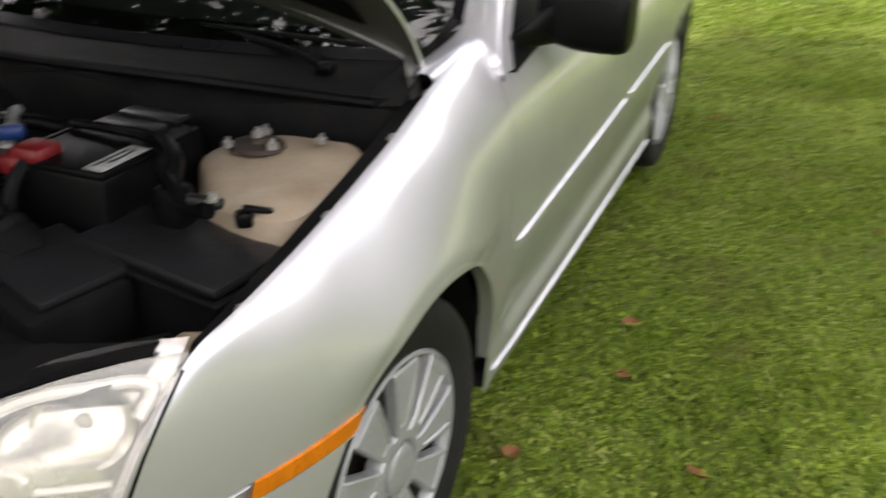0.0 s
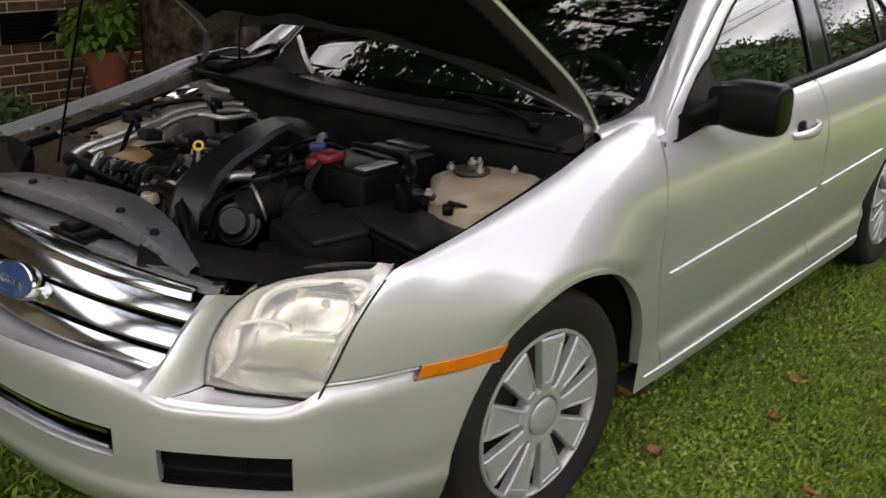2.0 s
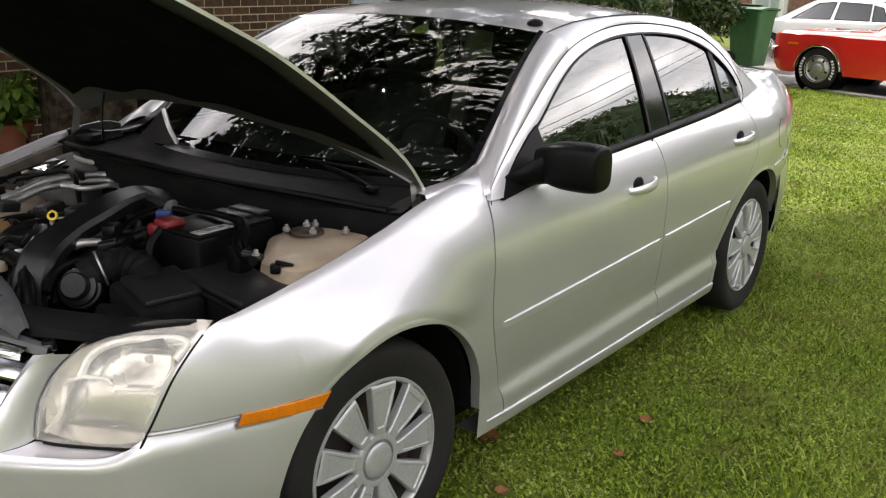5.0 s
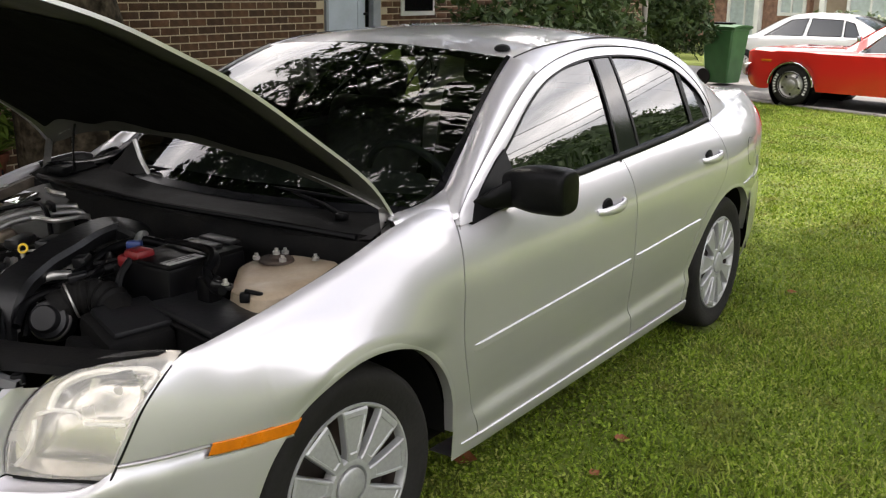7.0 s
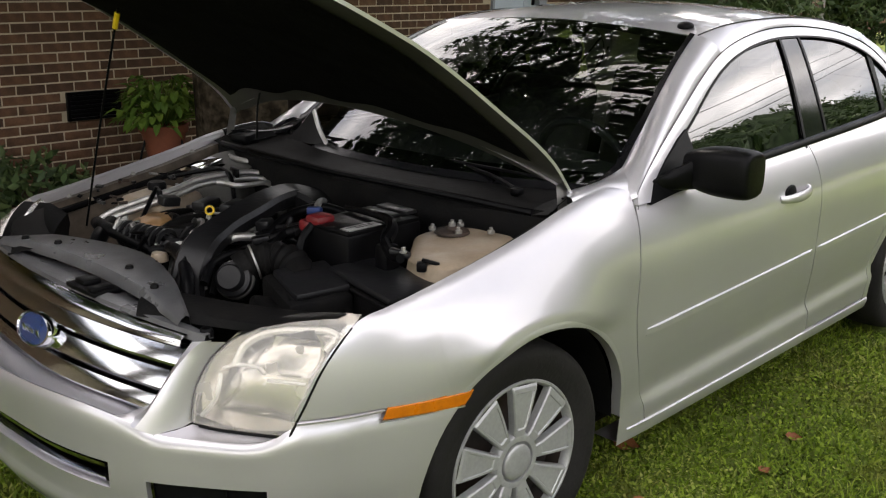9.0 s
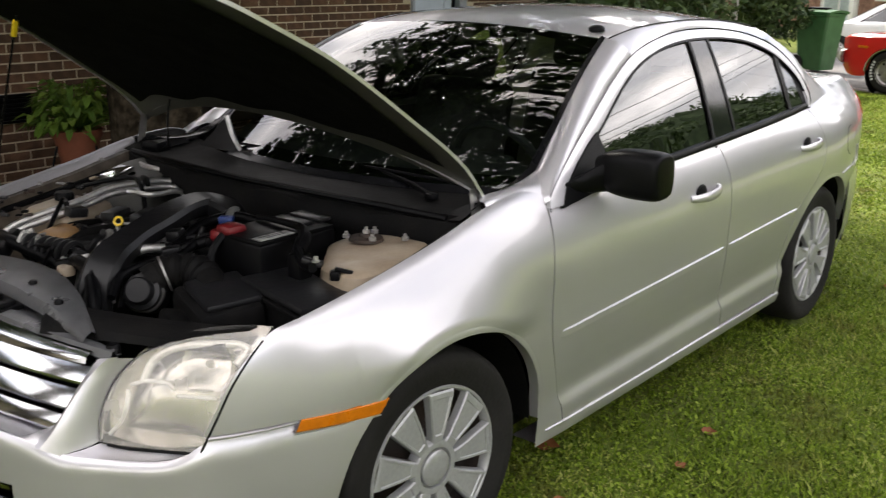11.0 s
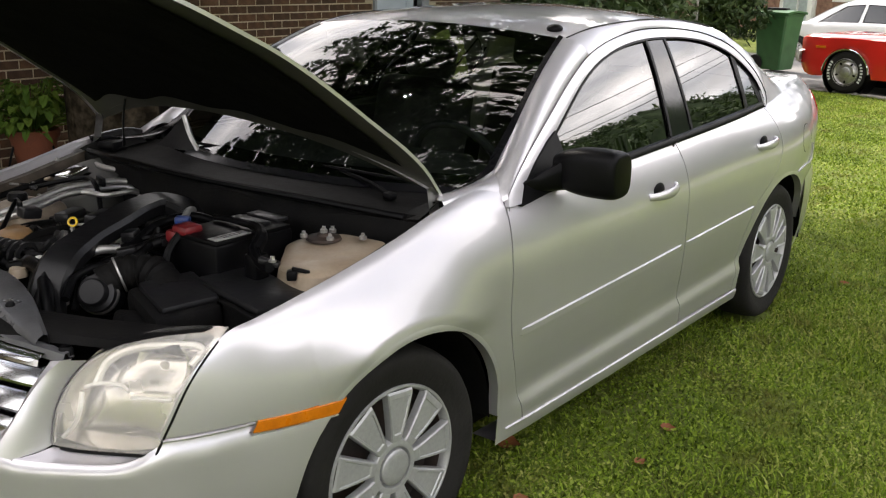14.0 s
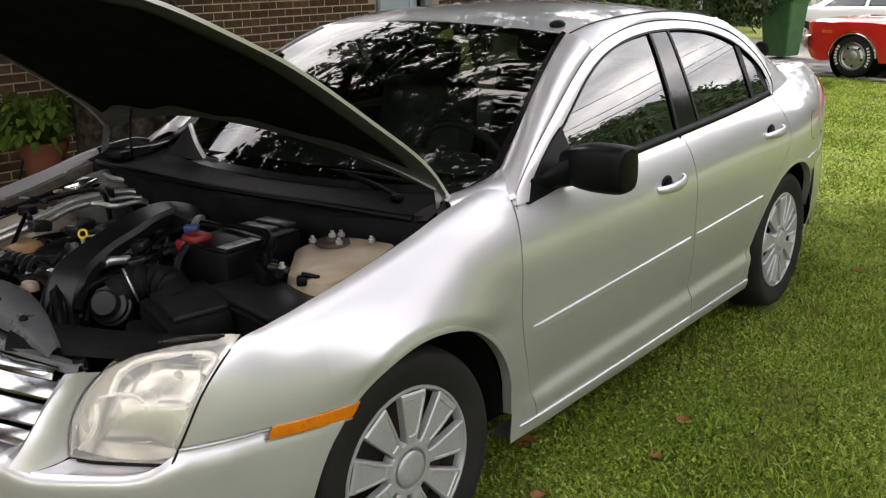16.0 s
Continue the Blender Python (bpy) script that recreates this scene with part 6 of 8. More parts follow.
for k in range(7):
    u = k / 6
    c = Vector((-0.27 + 0.16 * u, -0.44 + 0.03 * u, 0.79))
    bp("rubber_bellows", lathe(bmesh.new(), [(0.030, -0.008), (0.041, -0.004), (0.041, 0.004), (0.030, 0.008)], Matrix.Translation(c) @ Matrix.Rotation(radians(90), 4, "Y") @ Matrix.Rotation(radians(-12), 4, "X"), n=18), BAY_GREY, "ribbed rubber bellows")
bp("wing_loom", tube(bmesh.new(), [(-0.74, -0.44, 0.765), (-0.752, -0.20, 0.800), (-0.748, 0.05, 0.845), (-0.735, 0.25, 0.890)], 0.012, n=8), BLACK)
bm = bmesh.new()
box(bm, (-0.72, 0.30, 0.935), (0.07, 0.09, 0.04), 0.01, pose(0, 0, 0, 0, 0, 20))
bp("hinge_box", bm, BLACK, "black block by the far hinge")
rng = random.Random(9)
for k in range(26):
    x, y = rng.uniform(-0.68, -0.42), rng.uniform(-0.42, 0.02)
    bp("bracket", box(bmesh.new(), (x, y, 0.845 + 0.08 * (y + 0.2) + rng.uniform(0, 0.02)), (rng.uniform(0.008, 0.028), rng.uniform(0.008, 0.02), rng.uniform(0.005, 0.012)), 0.002, pose(0, 0, 0, rng.uniform(-20, 20), rng.uniform(-20, 20), rng.uniform(0, 90))), rng.choice((BLACK, BAY_GREY, ALU, BEIGE, STEEL_DARK)), smooth=False)

# ---- cabin
cabin = new("cabin")
cabin.parent = car
cabin["label"] = "grey cloth interior"


def seat(x, y, bench=False):
    w = 0.50 if not bench else 1.20
    bm = bmesh.new()
    box(bm, (x, y, 0.52), (w, 0.52, 0.16), 0.05, pose(0, 0, 0, 4, 0, 0), 3)
    part("seat_cushion", bm, SEAT, cabin, "grey cloth seat cushion")
    bm = bmesh.new()
    box(bm, (x, y + 0.31, 0.82), (w * 0.96, 0.15, 0.60), 0.06, pose(0, 0, 0, -14, 0, 0), 3)
    part("seat_back", bm, SEAT, cabin, "grey cloth seat back")
    for hx in ((x,) if not bench else (x - 0.36, x + 0.36)):
        bm = bmesh.new()
        box(bm, (hx, y + 0.41, 1.19), (0.25, 0.10, 0.17), 0.045, pose(0, 0, 0, -10, 0, 0), 3)
        tube(bm, [(hx - 0.06, y + 0.40, 1.05), (hx - 0.06, y + 0.41, 1.14)], 0.006, n=6)
        tube(bm, [(hx + 0.06, y + 0.40, 1.05), (hx + 0.06, y + 0.41, 1.14)], 0.006, n=6)
        part("headrest", bm, SEAT, cabin, "grey headrest")


seat(0.37, 1.30)
seat(-0.37, 1.30)
seat(0.0, 2.15, True)
rows = []
for i in range(25):
    s = -1 + 2 * i / 24
    x = s * 0.72
    wb = curve_pts(W_BOT, 25)[i]
    rows.append([Vector((x, wb.y + 0.02, 0.93)), Vector((x, wb.y + 0.16, 0.955)), Vector((x, 0.72, 0.975 + 0.03 * math.exp(-((x - 0.37) / 0.2) ** 2))), Vector((x, 0.80, 0.95)), Vector((x, 0.83, 0.86)), Vector((x, 0.80, 0.60))])
part("dashboard", grid(rows), DASH, cabin, "dark dashboard")
bm = bmesh.new()
rows = []
m = Matrix.Translation((0.37, 0.93, 0.90)) @ Matrix.Rotation(radians(-68), 4, "X")
for k in range(36):
    a = 2 * math.pi * k / 36
    rows.append([m @ Vector(((0.185 + 0.015 * math.cos(b)) * math.cos(a), (0.185 + 0.015 * math.cos(b)) * math.sin(a), 0.015 * math.sin(b))) for b in [2 * math.pi * q / 8 for q in range(8)]])
rows.append(rows[0])
grid(rows, bm=bm, close=True)
b = bmesh.new()
box(b, (0, -0.02, -0.02), (0.16, 0.12, 0.05), 0.02)
box(b, (0.12, 0, -0.02), (0.14, 0.035, 0.02), 0.008)
box(b, (-0.12, 0, -0.02), (0.14, 0.035, 0.02), 0.008)
merge(bm, b, m)
part("steering_wheel", bm, DASH, cabin, "dark steering wheel")
bm = bmesh.new()
box(bm, (0.0, 1.10, 1.285), (0.22, 0.03, 0.065), 0.02, pose(0, 0, 0, 20, 0, 0))
tube(bm, [(0, 1.11, 1.30), (0, 1.16, 1.36)], 0.008, n=6)
part("rear_view_mirror", bm, BLACK, cabin, "interior mirror")
bm = bmesh.new()
box(bm, (0, 2.85, 1.00), (1.20, 0.5, 0.03), 0.01)
part("parcel_shelf", bm, DASH, cabin)
rows = [[Vector((s * 0.56, y, lerp_tab(ROOF_Z, y) - 0.035 - 0.06 * abs(s) ** 2)) for y in (1.26, 1.5, 1.8, 2.1, 2.4, 2.58)] for s in [-1 + 2 * k / 12 for k in range(13)]]
part("headliner", grid(rows), SEAT, cabin, "grey headliner")
for sg in (1, -1):
    rows = [[Vector((sg * 0.79, y, z)) for z in (0.30, 0.60, 0.90, 0.945)] for y in (0.62, 1.2, 1.8, 2.6)]
    part("door_card", grid(rows), DASH, cabin, "dark door trim")
# antenna base on the roof's front edge
bm = bmesh.new()
bmesh.ops.create_uvsphere(bm, u_segments=16, v_segments=8, radius=1.0, matrix=Matrix.Translation((0.50, 1.30, 1.376)) @ Matrix.Diagonal((0.028, 0.036, 0.016, 1)))
part("antenna_base", bm, BLACK, car, "black antenna base on the roof")

# ---------------------------------------------------------------- ground
GROUND = mat("lawn_soil_and_turf", (0.125, 0.170, 0.030), rough=0.95, var=0.25, scale=1.6, fine=0.4, fine_scale=55, bump=0.9, bump_scale=45, tint=(0.095, 0.105, 0.030), spec=0.15)
MULCH = mat("mulch_and_leaf_litter", (0.055, 0.036, 0.024), rough=0.95, var=0.3, scale=9, fine=0.5, fine_scale=70, bump=1.0, bump_scale=40, spec=0.15)
ASPHALT = mat("worn_asphalt", (0.15, 0.145, 0.14), rough=0.9, var=0.15, scale=1.5, fine=0.25, fine_scale=120, bump=0.5, bump_scale=150)
CONCRETE = mat("pale_concrete", (0.36, 0.34, 0.31), rough=0.9, var=0.12, scale=3, bump=0.4)


def island_mat(name, colors, rough=0.6, spec=0.3, worn=None, thin=0.25):
    """A leaf or blade material, whose colour differs from piece to piece; light also passes through."""
    m = bpy.data.materials.new(name)
    m.use_nodes = True
    n, l = m.node_tree.nodes, m.node_tree.links
    p = n["Principled BSDF"]
    g = n.new("ShaderNodeNewGeometry")
    r = n.new("ShaderNodeValToRGB")
    r.color_ramp.elements[0].color = (*colors[0], 1)
    r.color_ramp.elements[1].color = (*colors[-1], 1)
    for i, c in enumerate(colors[1:-1]):
        e = r.color_ramp.elements.new((i + 1) / (len(colors) - 1))
        e.color = (*c, 1)
    tc = n.new("ShaderNodeTexCoord")
    no = n.new("ShaderNodeTexNoise")
    no.inputs["Scale"].default_value, no.inputs["Detail"].default_value = 1.1, 4.0
    ad = n.new("ShaderNodeMath")
    ad.operation = "MULTIPLY_ADD"
    ad.inputs[1].default_value, ad.inputs[2].default_value = 1.1, -0.55
    sm = n.new("ShaderNodeMath")
    sm.operation = "ADD"
    sm.use_clamp = True
    l.new(tc.outputs["Object"], no.inputs["Vector"])
    l.new(no.outputs["Fac"], ad.inputs[0])
    l.new(ad.outputs["Value"], sm.inputs[0])
    l.new(g.outputs["Random Per Island"], sm.inputs[1])
    l.new(sm.outputs["Value"], r.inputs["Fac"])
    l.new(r.outputs["Color"], p.inputs["Base Color"])
    p.inputs["Roughness"].default_value = rough
    p.inputs["Specular IOR Level"].default_value = spec
    col = r.outputs["Color"]
    if worn:
        # dry, brownish patches
        pn, pr, pm = n.new("ShaderNodeTexNoise"), n.new("ShaderNodeMapRange"), n.new("ShaderNodeMix")
        pn.inputs["Scale"].default_value, pn.inputs["Detail"].default_value, pn.inputs["Roughness"].default_value = 2.6, 5.0, 0.62
        pr.inputs["From Min"].default_value, pr.inputs["From Max"].default_value, pr.inputs["To Max"].default_value = 0.53, 0.72, 0.75
        pm.data_type = "RGBA"
        pm.inputs[7].default_value = (*worn, 1)
        l.new(tc.outputs["Object"], pn.inputs["Vector"])
        l.new(pn.outputs["Fac"], pr.inputs["Value"])
        l.new(pr.outputs["Result"], pm.inputs[0])
        l.new(col, pm.inputs[6])
        col = pm.outputs[2]
        l.new(col, p.inputs["Base Color"])
    if thin:
        t = n.new("ShaderNodeBsdfTranslucent")
        l.new(col, t.inputs["Color"])
        mx = n.new("ShaderNodeMixShader")
        mx.inputs[0].default_value = thin
        l.new(p.outputs["BSDF"], mx.inputs[1])
        l.new(t.outputs["BSDF"], mx.inputs[2])
        l.new(mx.outputs["Shader"], n["Material Output"].inputs["Surface"])
    return m


GRASS = island_mat("clover_and_grass", [(0.058, 0.098, 0.008), (0.102, 0.160, 0.012), (0.155, 0.232, 0.018), (0.225, 0.315, 0.032), (0.31, 0.34, 0.090)], worn=(0.13, 0.100, 0.030), spec=0.16)
LEAF_DARK = island_mat("dark_tree_leaves", [(0.022, 0.045, 0.012), (0.035, 0.065, 0.016), (0.06, 0.10, 0.024)], thin=0.2)
LEAF_BUSH = island_mat("shrub_leaves", [(0.03, 0.055, 0.018), (0.05, 0.085, 0.025), (0.085, 0.12, 0.04)], thin=0.2)
LEAF_FERN = island_mat("fern_leaves", [(0.055, 0.11, 0.014), (0.090, 0.165, 0.020), (0.155, 0.225, 0.035)], thin=0.3)
LEAF_FALLEN = island_mat("fallen_leaves", [(0.16, 0.05, 0.02), (0.22, 0.085, 0.03), (0.26, 0.14, 0.06)], thin=0.1)
BARK = mat("mottled_grey_bark", (0.012, 0.009, 0.006), rough=0.95, var=0.3, scale=11, fine=0.6, fine_scale=26, bump=1.0, bump_scale=22, tint=(0.075, 0.060, 0.042), spec=0.1)


def from_arrays(name, co, faces, material, kind="stuff", label="", category="", parent=None):
    """One mesh out of numpy points and index rows."""
    me = bpy.data.meshes.new(name)
    co, faces = np.asarray(co, float), np.asarray(faces, int)
    k = faces.shape[1]
    me.vertices.add(len(co))
    me.vertices.foreach_set("co", co.ravel())
    me.loops.add(faces.size)
    me.loops.foreach_set("vertex_index", faces.ravel())
    me.polygons.add(len(faces))
    me.polygons.foreach_set("loop_start", np.arange(0, faces.size, k))
    me.polygons.foreach_set("loop_total", np.full(len(faces), k))
    me.update(calc_edges=True)
    me.materials.append(material)
    ob = new(name, me)
    if parent:
        ob.parent = parent
    return tagged(ob, label, category, kind=kind)


def fall(y):
    """The lawn drops a little towards the driveway."""
    t = min(1.0, max(0.0, (y - 5.0) / 8.0))
    u = min(1.0, max(0.0, (y - 19.0) / 3.0))
    return -0.10 * t * t * (3 - 2 * t) - 0.26 * u * u * (3 - 2 * u)


def ground_z(x, y):
    return 0.010 * math.sin(x * 1.3 + 0.5) * math.cos(y * 0.9) - 0.014 + fall(y)


bm = bmesh.new()
xs = [-400, -150, -60, -25, -12] + [-6 + 0.5 * i for i in range(33)] + [14, 20, 40, 100, 400]
ys = [-400, -150, -60, -25, -12] + [-5 + 0.5 * i for i in range(49)] + [20, 21, 22, 30, 50, 120, 400]
grid([[Vector((x, y, ground_z(x, y) if abs(x) < 12 and -6 < y < 20 else -0.014 + fall(y))) for y in ys] for x in xs], bm=bm)
tagged(part("ground", bm, GROUND), "green lawn turf with patches of bare soil", "lawn", kind="structure")


def blades(n, x0, x1, y0, y1, h, w, seed, keep=None):
    """Grass blades and small clover leaves, scattered over a stretch of lawn."""
    r = np.random.RandomState(seed)
    x, y = r.uniform(x0, x1, n), r.uniform(y0, y1, n)
    d = 0.5 + 0.5 * np.sin(x * 2.1 + 1.3 * np.sin(y * 1.7)) * np.cos(y * 1.9 + np.sin(x * 1.3))
    ok = r.uniform(0, 1, n) < 0.45 + 0.55 * d
    if keep is not None:
        ok &= keep(x, y)
    x, y, d = x[ok], y[ok], d[ok]
    n = len(x)
    z = 0.010 * np.sin(x * 1.3 + 0.5) * np.cos(y * 0.9) - 0.016
    t = np.clip((y - 5.0) / 8.0, 0, 1)
    z = z - 0.10 * t * t * (3 - 2 * t)
    a = r.uniform(0, 2 * np.pi, n)
    hh = h * r.uniform(0.4, 1.3, n) * (0.65 + 0.5 * d)
    ww = w * r.uniform(0.6, 1.4, n)
    lean = r.uniform(0.3, 1.4, n) * hh
    b = r.uniform(0, 2 * np.pi, n)
    dx, dy = np.cos(a), np.sin(a)
    lx, ly = np.cos(b) * lean, np.sin(b) * lean
    base = np.stack([x, y, z], 1)
    side = np.stack([dx * ww, dy * ww, np.zeros(n)], 1)
    mid = base + np.stack([lx * 0.4, ly * 0.4, hh * 0.65], 1)
    tip = base + np.stack([lx, ly, hh], 1)
    co = np.stack([base - side * 0.5, base + side * 0.5, mid + side * 0.6, tip, mid - side * 0.6], 1).reshape(-1, 3)
    i = np.arange(n)[:, None] * 5
    quads = np.concatenate([i, i + 1, i + 2, i + 4], 1)
    tris = np.concatenate([i + 4, i + 2, i + 3, i + 3], 1)[:, :3]
    f = np.concatenate([np.concatenate([i, i + 1, i + 2], 1), np.concatenate([i, i + 2, i + 4], 1), tris], 0)
    return co, f


def clover(n, x0, x1, y0, y1, h, w, seed, keep=None):
    """Small rounded clover leaves, lying nearly flat just over the turf."""
    r = np.random.RandomState(seed)
    x, y = r.uniform(x0, x1, n), r.uniform(y0, y1, n)
    d = 0.5 + 0.5 * np.sin(x * 3.3 + 1.9 * np.sin(y * 2.3)) * np.cos(y * 3.1 + np.sin(x * 2.7))
    ok = r.uniform(0, 1, n) < 0.25 + 0.75 * d
    if keep is not None:
        ok &= keep(x, y)
    x, y, d = x[ok], y[ok], d[ok]
    n = len(x)
    t = np.clip((y - 5.0) / 8.0, 0, 1)
    z = 0.010 * np.sin(x * 1.3 + 0.5) * np.cos(y * 0.9) - 0.012 - 0.10 * t * t * (3 - 2 * t) + h * r.uniform(0.25, 1.0, n)
    a = r.uniform(0, 2 * np.pi, n)
    s = w * r.uniform(0.55, 1.35, n)
    tx, ty = r.normal(0, 0.35, n), r.normal(0, 0.35, n)
    co = []
    for q in range(6):
        b = a + 2 * np.pi * q / 6
        k = 1.0 if q % 2 else 0.82
        px, py = np.cos(b) * s * k, np.sin(b) * s * k
        co.append(np.stack([x + px, y + py, z + px * tx + py * ty], 1))
    co = np.stack(co, 1).reshape(-1, 3)
    i = np.arange(n)[:, None] * 6
    f = np.concatenate([np.concatenate([i, i + q, i + q + 1], 1) for q in (1, 2, 3, 4)], 0)
    return co, f


def lawn_keep(x, y):
    """No blades under the tyres, on the drive, or in the bed by the house."""
    bed = x < -2.7 + 0.15 * np.sin(y * 3)
    drive = y > 14.05 - 0.37 * (x + 2.55)
    tyre = (np.abs(np.abs(x) - 0.79) < 0.10) & ((np.abs(y) < 0.10) | (np.abs(y - 2.728) < 0.10))
    return ~(bed | drive | tyre)


def near_keep(x, y):
    """The densest turf thins out gradually towards its outer edges."""
    r = np.random.RandomState(len(x))
    k = np.clip((5.4 - x) / 1.6, 0, 1) * np.clip((y + 2.0) / 1.3, 0, 1)
    return lawn_keep(x, y) & (r.uniform(0, 1, len(x)) < k)


parts_g = [blades(245000, 0.3, 5.4, -2.0, 5.0, 0.034, 0.0046, 1, near_keep), clover(300000, 0.3, 5.4, -2.0, 5.0, 0.024, 0.0057, 6, near_keep), blades(230000, -3.2, 4.2, 5.0, 14.4, 0.028, 0.009, 2, lawn_keep), clover(150000, -3.2, 4.2, 5.0, 14.4, 0.018, 0.008, 7, lawn_keep), blades(50000, -2.7, 1.5, -2.4, -0.3, 0.035, 0.009, 3, lawn_keep),
           blades(26000, -2.9, -0.9, -1.0, 3.0, 0.04, 0.010, 4, lawn_keep), blades(70000, 4.2, 9.5, -0.8, 14.4, 0.045, 0.014, 5, lawn_keep), clover(50000, 4.2, 9.5, -0.8, 14.4, 0.03, 0.013, 8, lawn_keep),
           blades(60000, -2.7, 9.5, -7.0, -0.8, 0.045, 0.014, 9, lawn_keep), clover(60000, -2.7, 9.5, -7.0, -0.8, 0.03, 0.013, 10, lawn_keep)]
off, cc, ff = 0, [], []
for co, f in parts_g:
    cc.append(co)
    ff.append(f + off)
    off += len(co)
from_arrays("grass", np.concatenate(cc), np.concatenate(ff), GRASS, "stuff", "short green lawn grass mixed with clover", "grass")


def leaf_cloud(n, centers, radii, size, seed, squash=1.0, hollow=0.55):
    """Leaves as folded quads, gathered in clumps with gaps between them."""
    r = np.random.RandomState(seed)
    k = r.randint(0, len(centers), n)
    c, rad = np.asarray(centers)[k], np.asarray(radii)[k]
    d = r.normal(size=(n, 3))
    d /= np.linalg.norm(d, axis=1)[:, None]
    q = r.uniform(hollow, 1.0, n) ** 0.7 * (1 + 0.25 * np.sin(5 * d[:, 0] + 3 * d[:, 1] * 2))
    p = c + d * (rad * q)[:, None] * np.array([1, 1, squash])
    u = r.normal(size=(n, 3))
    u /= np.linalg.norm(u, axis=1)[:, None]
    v = np.cross(u, d + 0.3 * r.normal(size=(n, 3)))
    v /= np.linalg.norm(v, axis=1)[:, None] + 1e-9
    w = np.cross(u, v)
    s = (size * r.uniform(0.6, 1.4, n))[:, None]
    co = np.stack([p - u * s, p + v * s * 0.42 + w * s * 0.12, p + u * s, p - v * s * 0.42 + w * s * 0.12], 1).reshape(-1, 3)
    i = np.arange(n)[:, None] * 4
    f = np.concatenate([np.concatenate([i, i + 1, i + 2], 1), np.concatenate([i, i + 2, i + 3], 1)], 0)
    return co, f


# fallen leaves on the lawn
def fallen_leaf(x, y, s, turn, curl):
    bm = bmesh.new()
    rows = []
    for i in range(7):
        t = i / 6
        w = math.sin(math.pi * t ** 0.8) * 0.36 * (1 + 0.15 * math.sin(14 * t)) + 0.02
        zz = curl * (t - 0.5) ** 2 * 1.6 + 0.05
        rows.append([Vector((t - 0.5, -w, zz + curl * w * 0.9)), Vector((t - 0.5, 0, zz - 0.03)), Vector((t - 0.5, w, zz + curl * w * 0.9))])
    grid(rows, bm=bm)
    bmesh.ops.transform(bm, matrix=Matrix.Translation((x, y, ground_z(x, y) + 0.016)) @ Matrix.Rotation(turn, 4, "Z") @ Matrix.Rotation(0.25, 4, "X") @ Matrix.Diagonal((s, s, s, 1)), verts=bm.verts)
    ob = part("fallen_leaf", bm, LEAF_FALLEN)
    tagged(ob, "dry reddish-brown fallen leaf lying on the grass", "leaf", "fallen leaves on the lawn")


for x, y, s, a, c in ((1.063, 1.278, 0.055, 0.4, 0.5), (0.69, 0.81, 0.095, 0.2, 0.25), (1.10, 0.98, 0.045, 1.2, 0.5), (1.75, 2.35, 0.045, 2.2, 0.5), (0.93, 0.52, 0.05, 0.9, 0.6), (1.02, 3.55, 0.05, 0.3, 0.4),
                      (1.35, 0.62, 0.06, 2.6, 0.5), (1.9, 1.3, 0.05, 0.1, 0.6), (0.62, 0.90, 0.05, 1.5, 0.5), (-0.9, -1.25, 0.07, 0.7, 0.5), (-0.55, -1.35, 0.06, 2.0, 0.4), (2.3, 3.9, 0.08, 1.1, 0.4)):
    fallen_leaf(x, y, s, a, c)

# ---------------------------------------------------------------- brick house
MORTAR = mat("pale_mortar", (0.42, 0.345, 0.245), rough=0.95, var=0.12, scale=3, bump=0.5, bump_scale=120)


def brick_mat(per_island):
    m = mat("brown_brick", (0.098, 0.047, 0.022), rough=0.9, var=0.2, scale=12, fine=0.2, fine_scale=120, bump=0.7, bump_scale=90)
    n, l = m.node_tree.nodes, m.node_tree.links
    p = n["Principled BSDF"]
    src = p.inputs["Base Color"].links[0].from_socket
    h = n.new("ShaderNodeHueSaturation")
    mr = n.new("ShaderNodeMapRange")
    mr.inputs["To Min"].default_value, mr.inputs["To Max"].default_value = 0.62, 1.35
    if per_island:
        l.new(n.new("ShaderNodeNewGeometry").outputs["Random Per Island"], mr.inputs["Value"])
    else:
        l.new(n.new("ShaderNodeObjectInfo").outputs["Random"], mr.inputs["Value"])
    l.new(mr.outputs["Result"], h.inputs["Value"])
    l.new(src, h.inputs["Color"])
    l.new(h.outputs["Color"], p.inputs["Base Color"])
    return m


BRICK = brick_mat(False)
BRICK_FAR = brick_mat(True)
WX = -4.3
DOOR_Y0, DOOR_Y1 = 5.80, 6.66
DOOR_Z0, DOOR_Z1 = 0.18, 2.25
HOUSE_END = 13.5
bm = bmesh.new()
for y0, y1, z0, z1 in ((-9.0, DOOR_Y0, -0.1, 2.75), (DOOR_Y0, DOOR_Y1, -0.1, DOOR_Z0), (DOOR_Y0, DOOR_Y1, DOOR_Z1, 2.75), (DOOR_Y1, HOUSE_END, -0.1, 2.75)):
    box(bm, (WX - 0.128, (y0 + y1) / 2, (z0 + z1) / 2), (0.24, y1 - y0, z1 - z0))
wall = tagged(part("wall_brick", bm, MORTAR, smooth=False), "brown brick house wall with pale mortar joints", "wall", kind="structure")
bm = bmesh.new()
box(bm, (WX - 4.2, 2.2, 1.35), (7.9, 22.4, 2.8))
tagged(part("house_body", bm, MORTAR, smooth=False), "plain rear part of the brick house", "house", kind="structure")
ROOFING = mat("grey_shingles", (0.07, 0.065, 0.06), rough=0.95, var=0.2, scale=6, bump=0.8, bump_scale=40)
WHITE_PAINT = mat("white_exterior_paint", (0.72, 0.72, 0.70), rough=0.5, var=0.06, scale=4)
bm = bmesh.new()
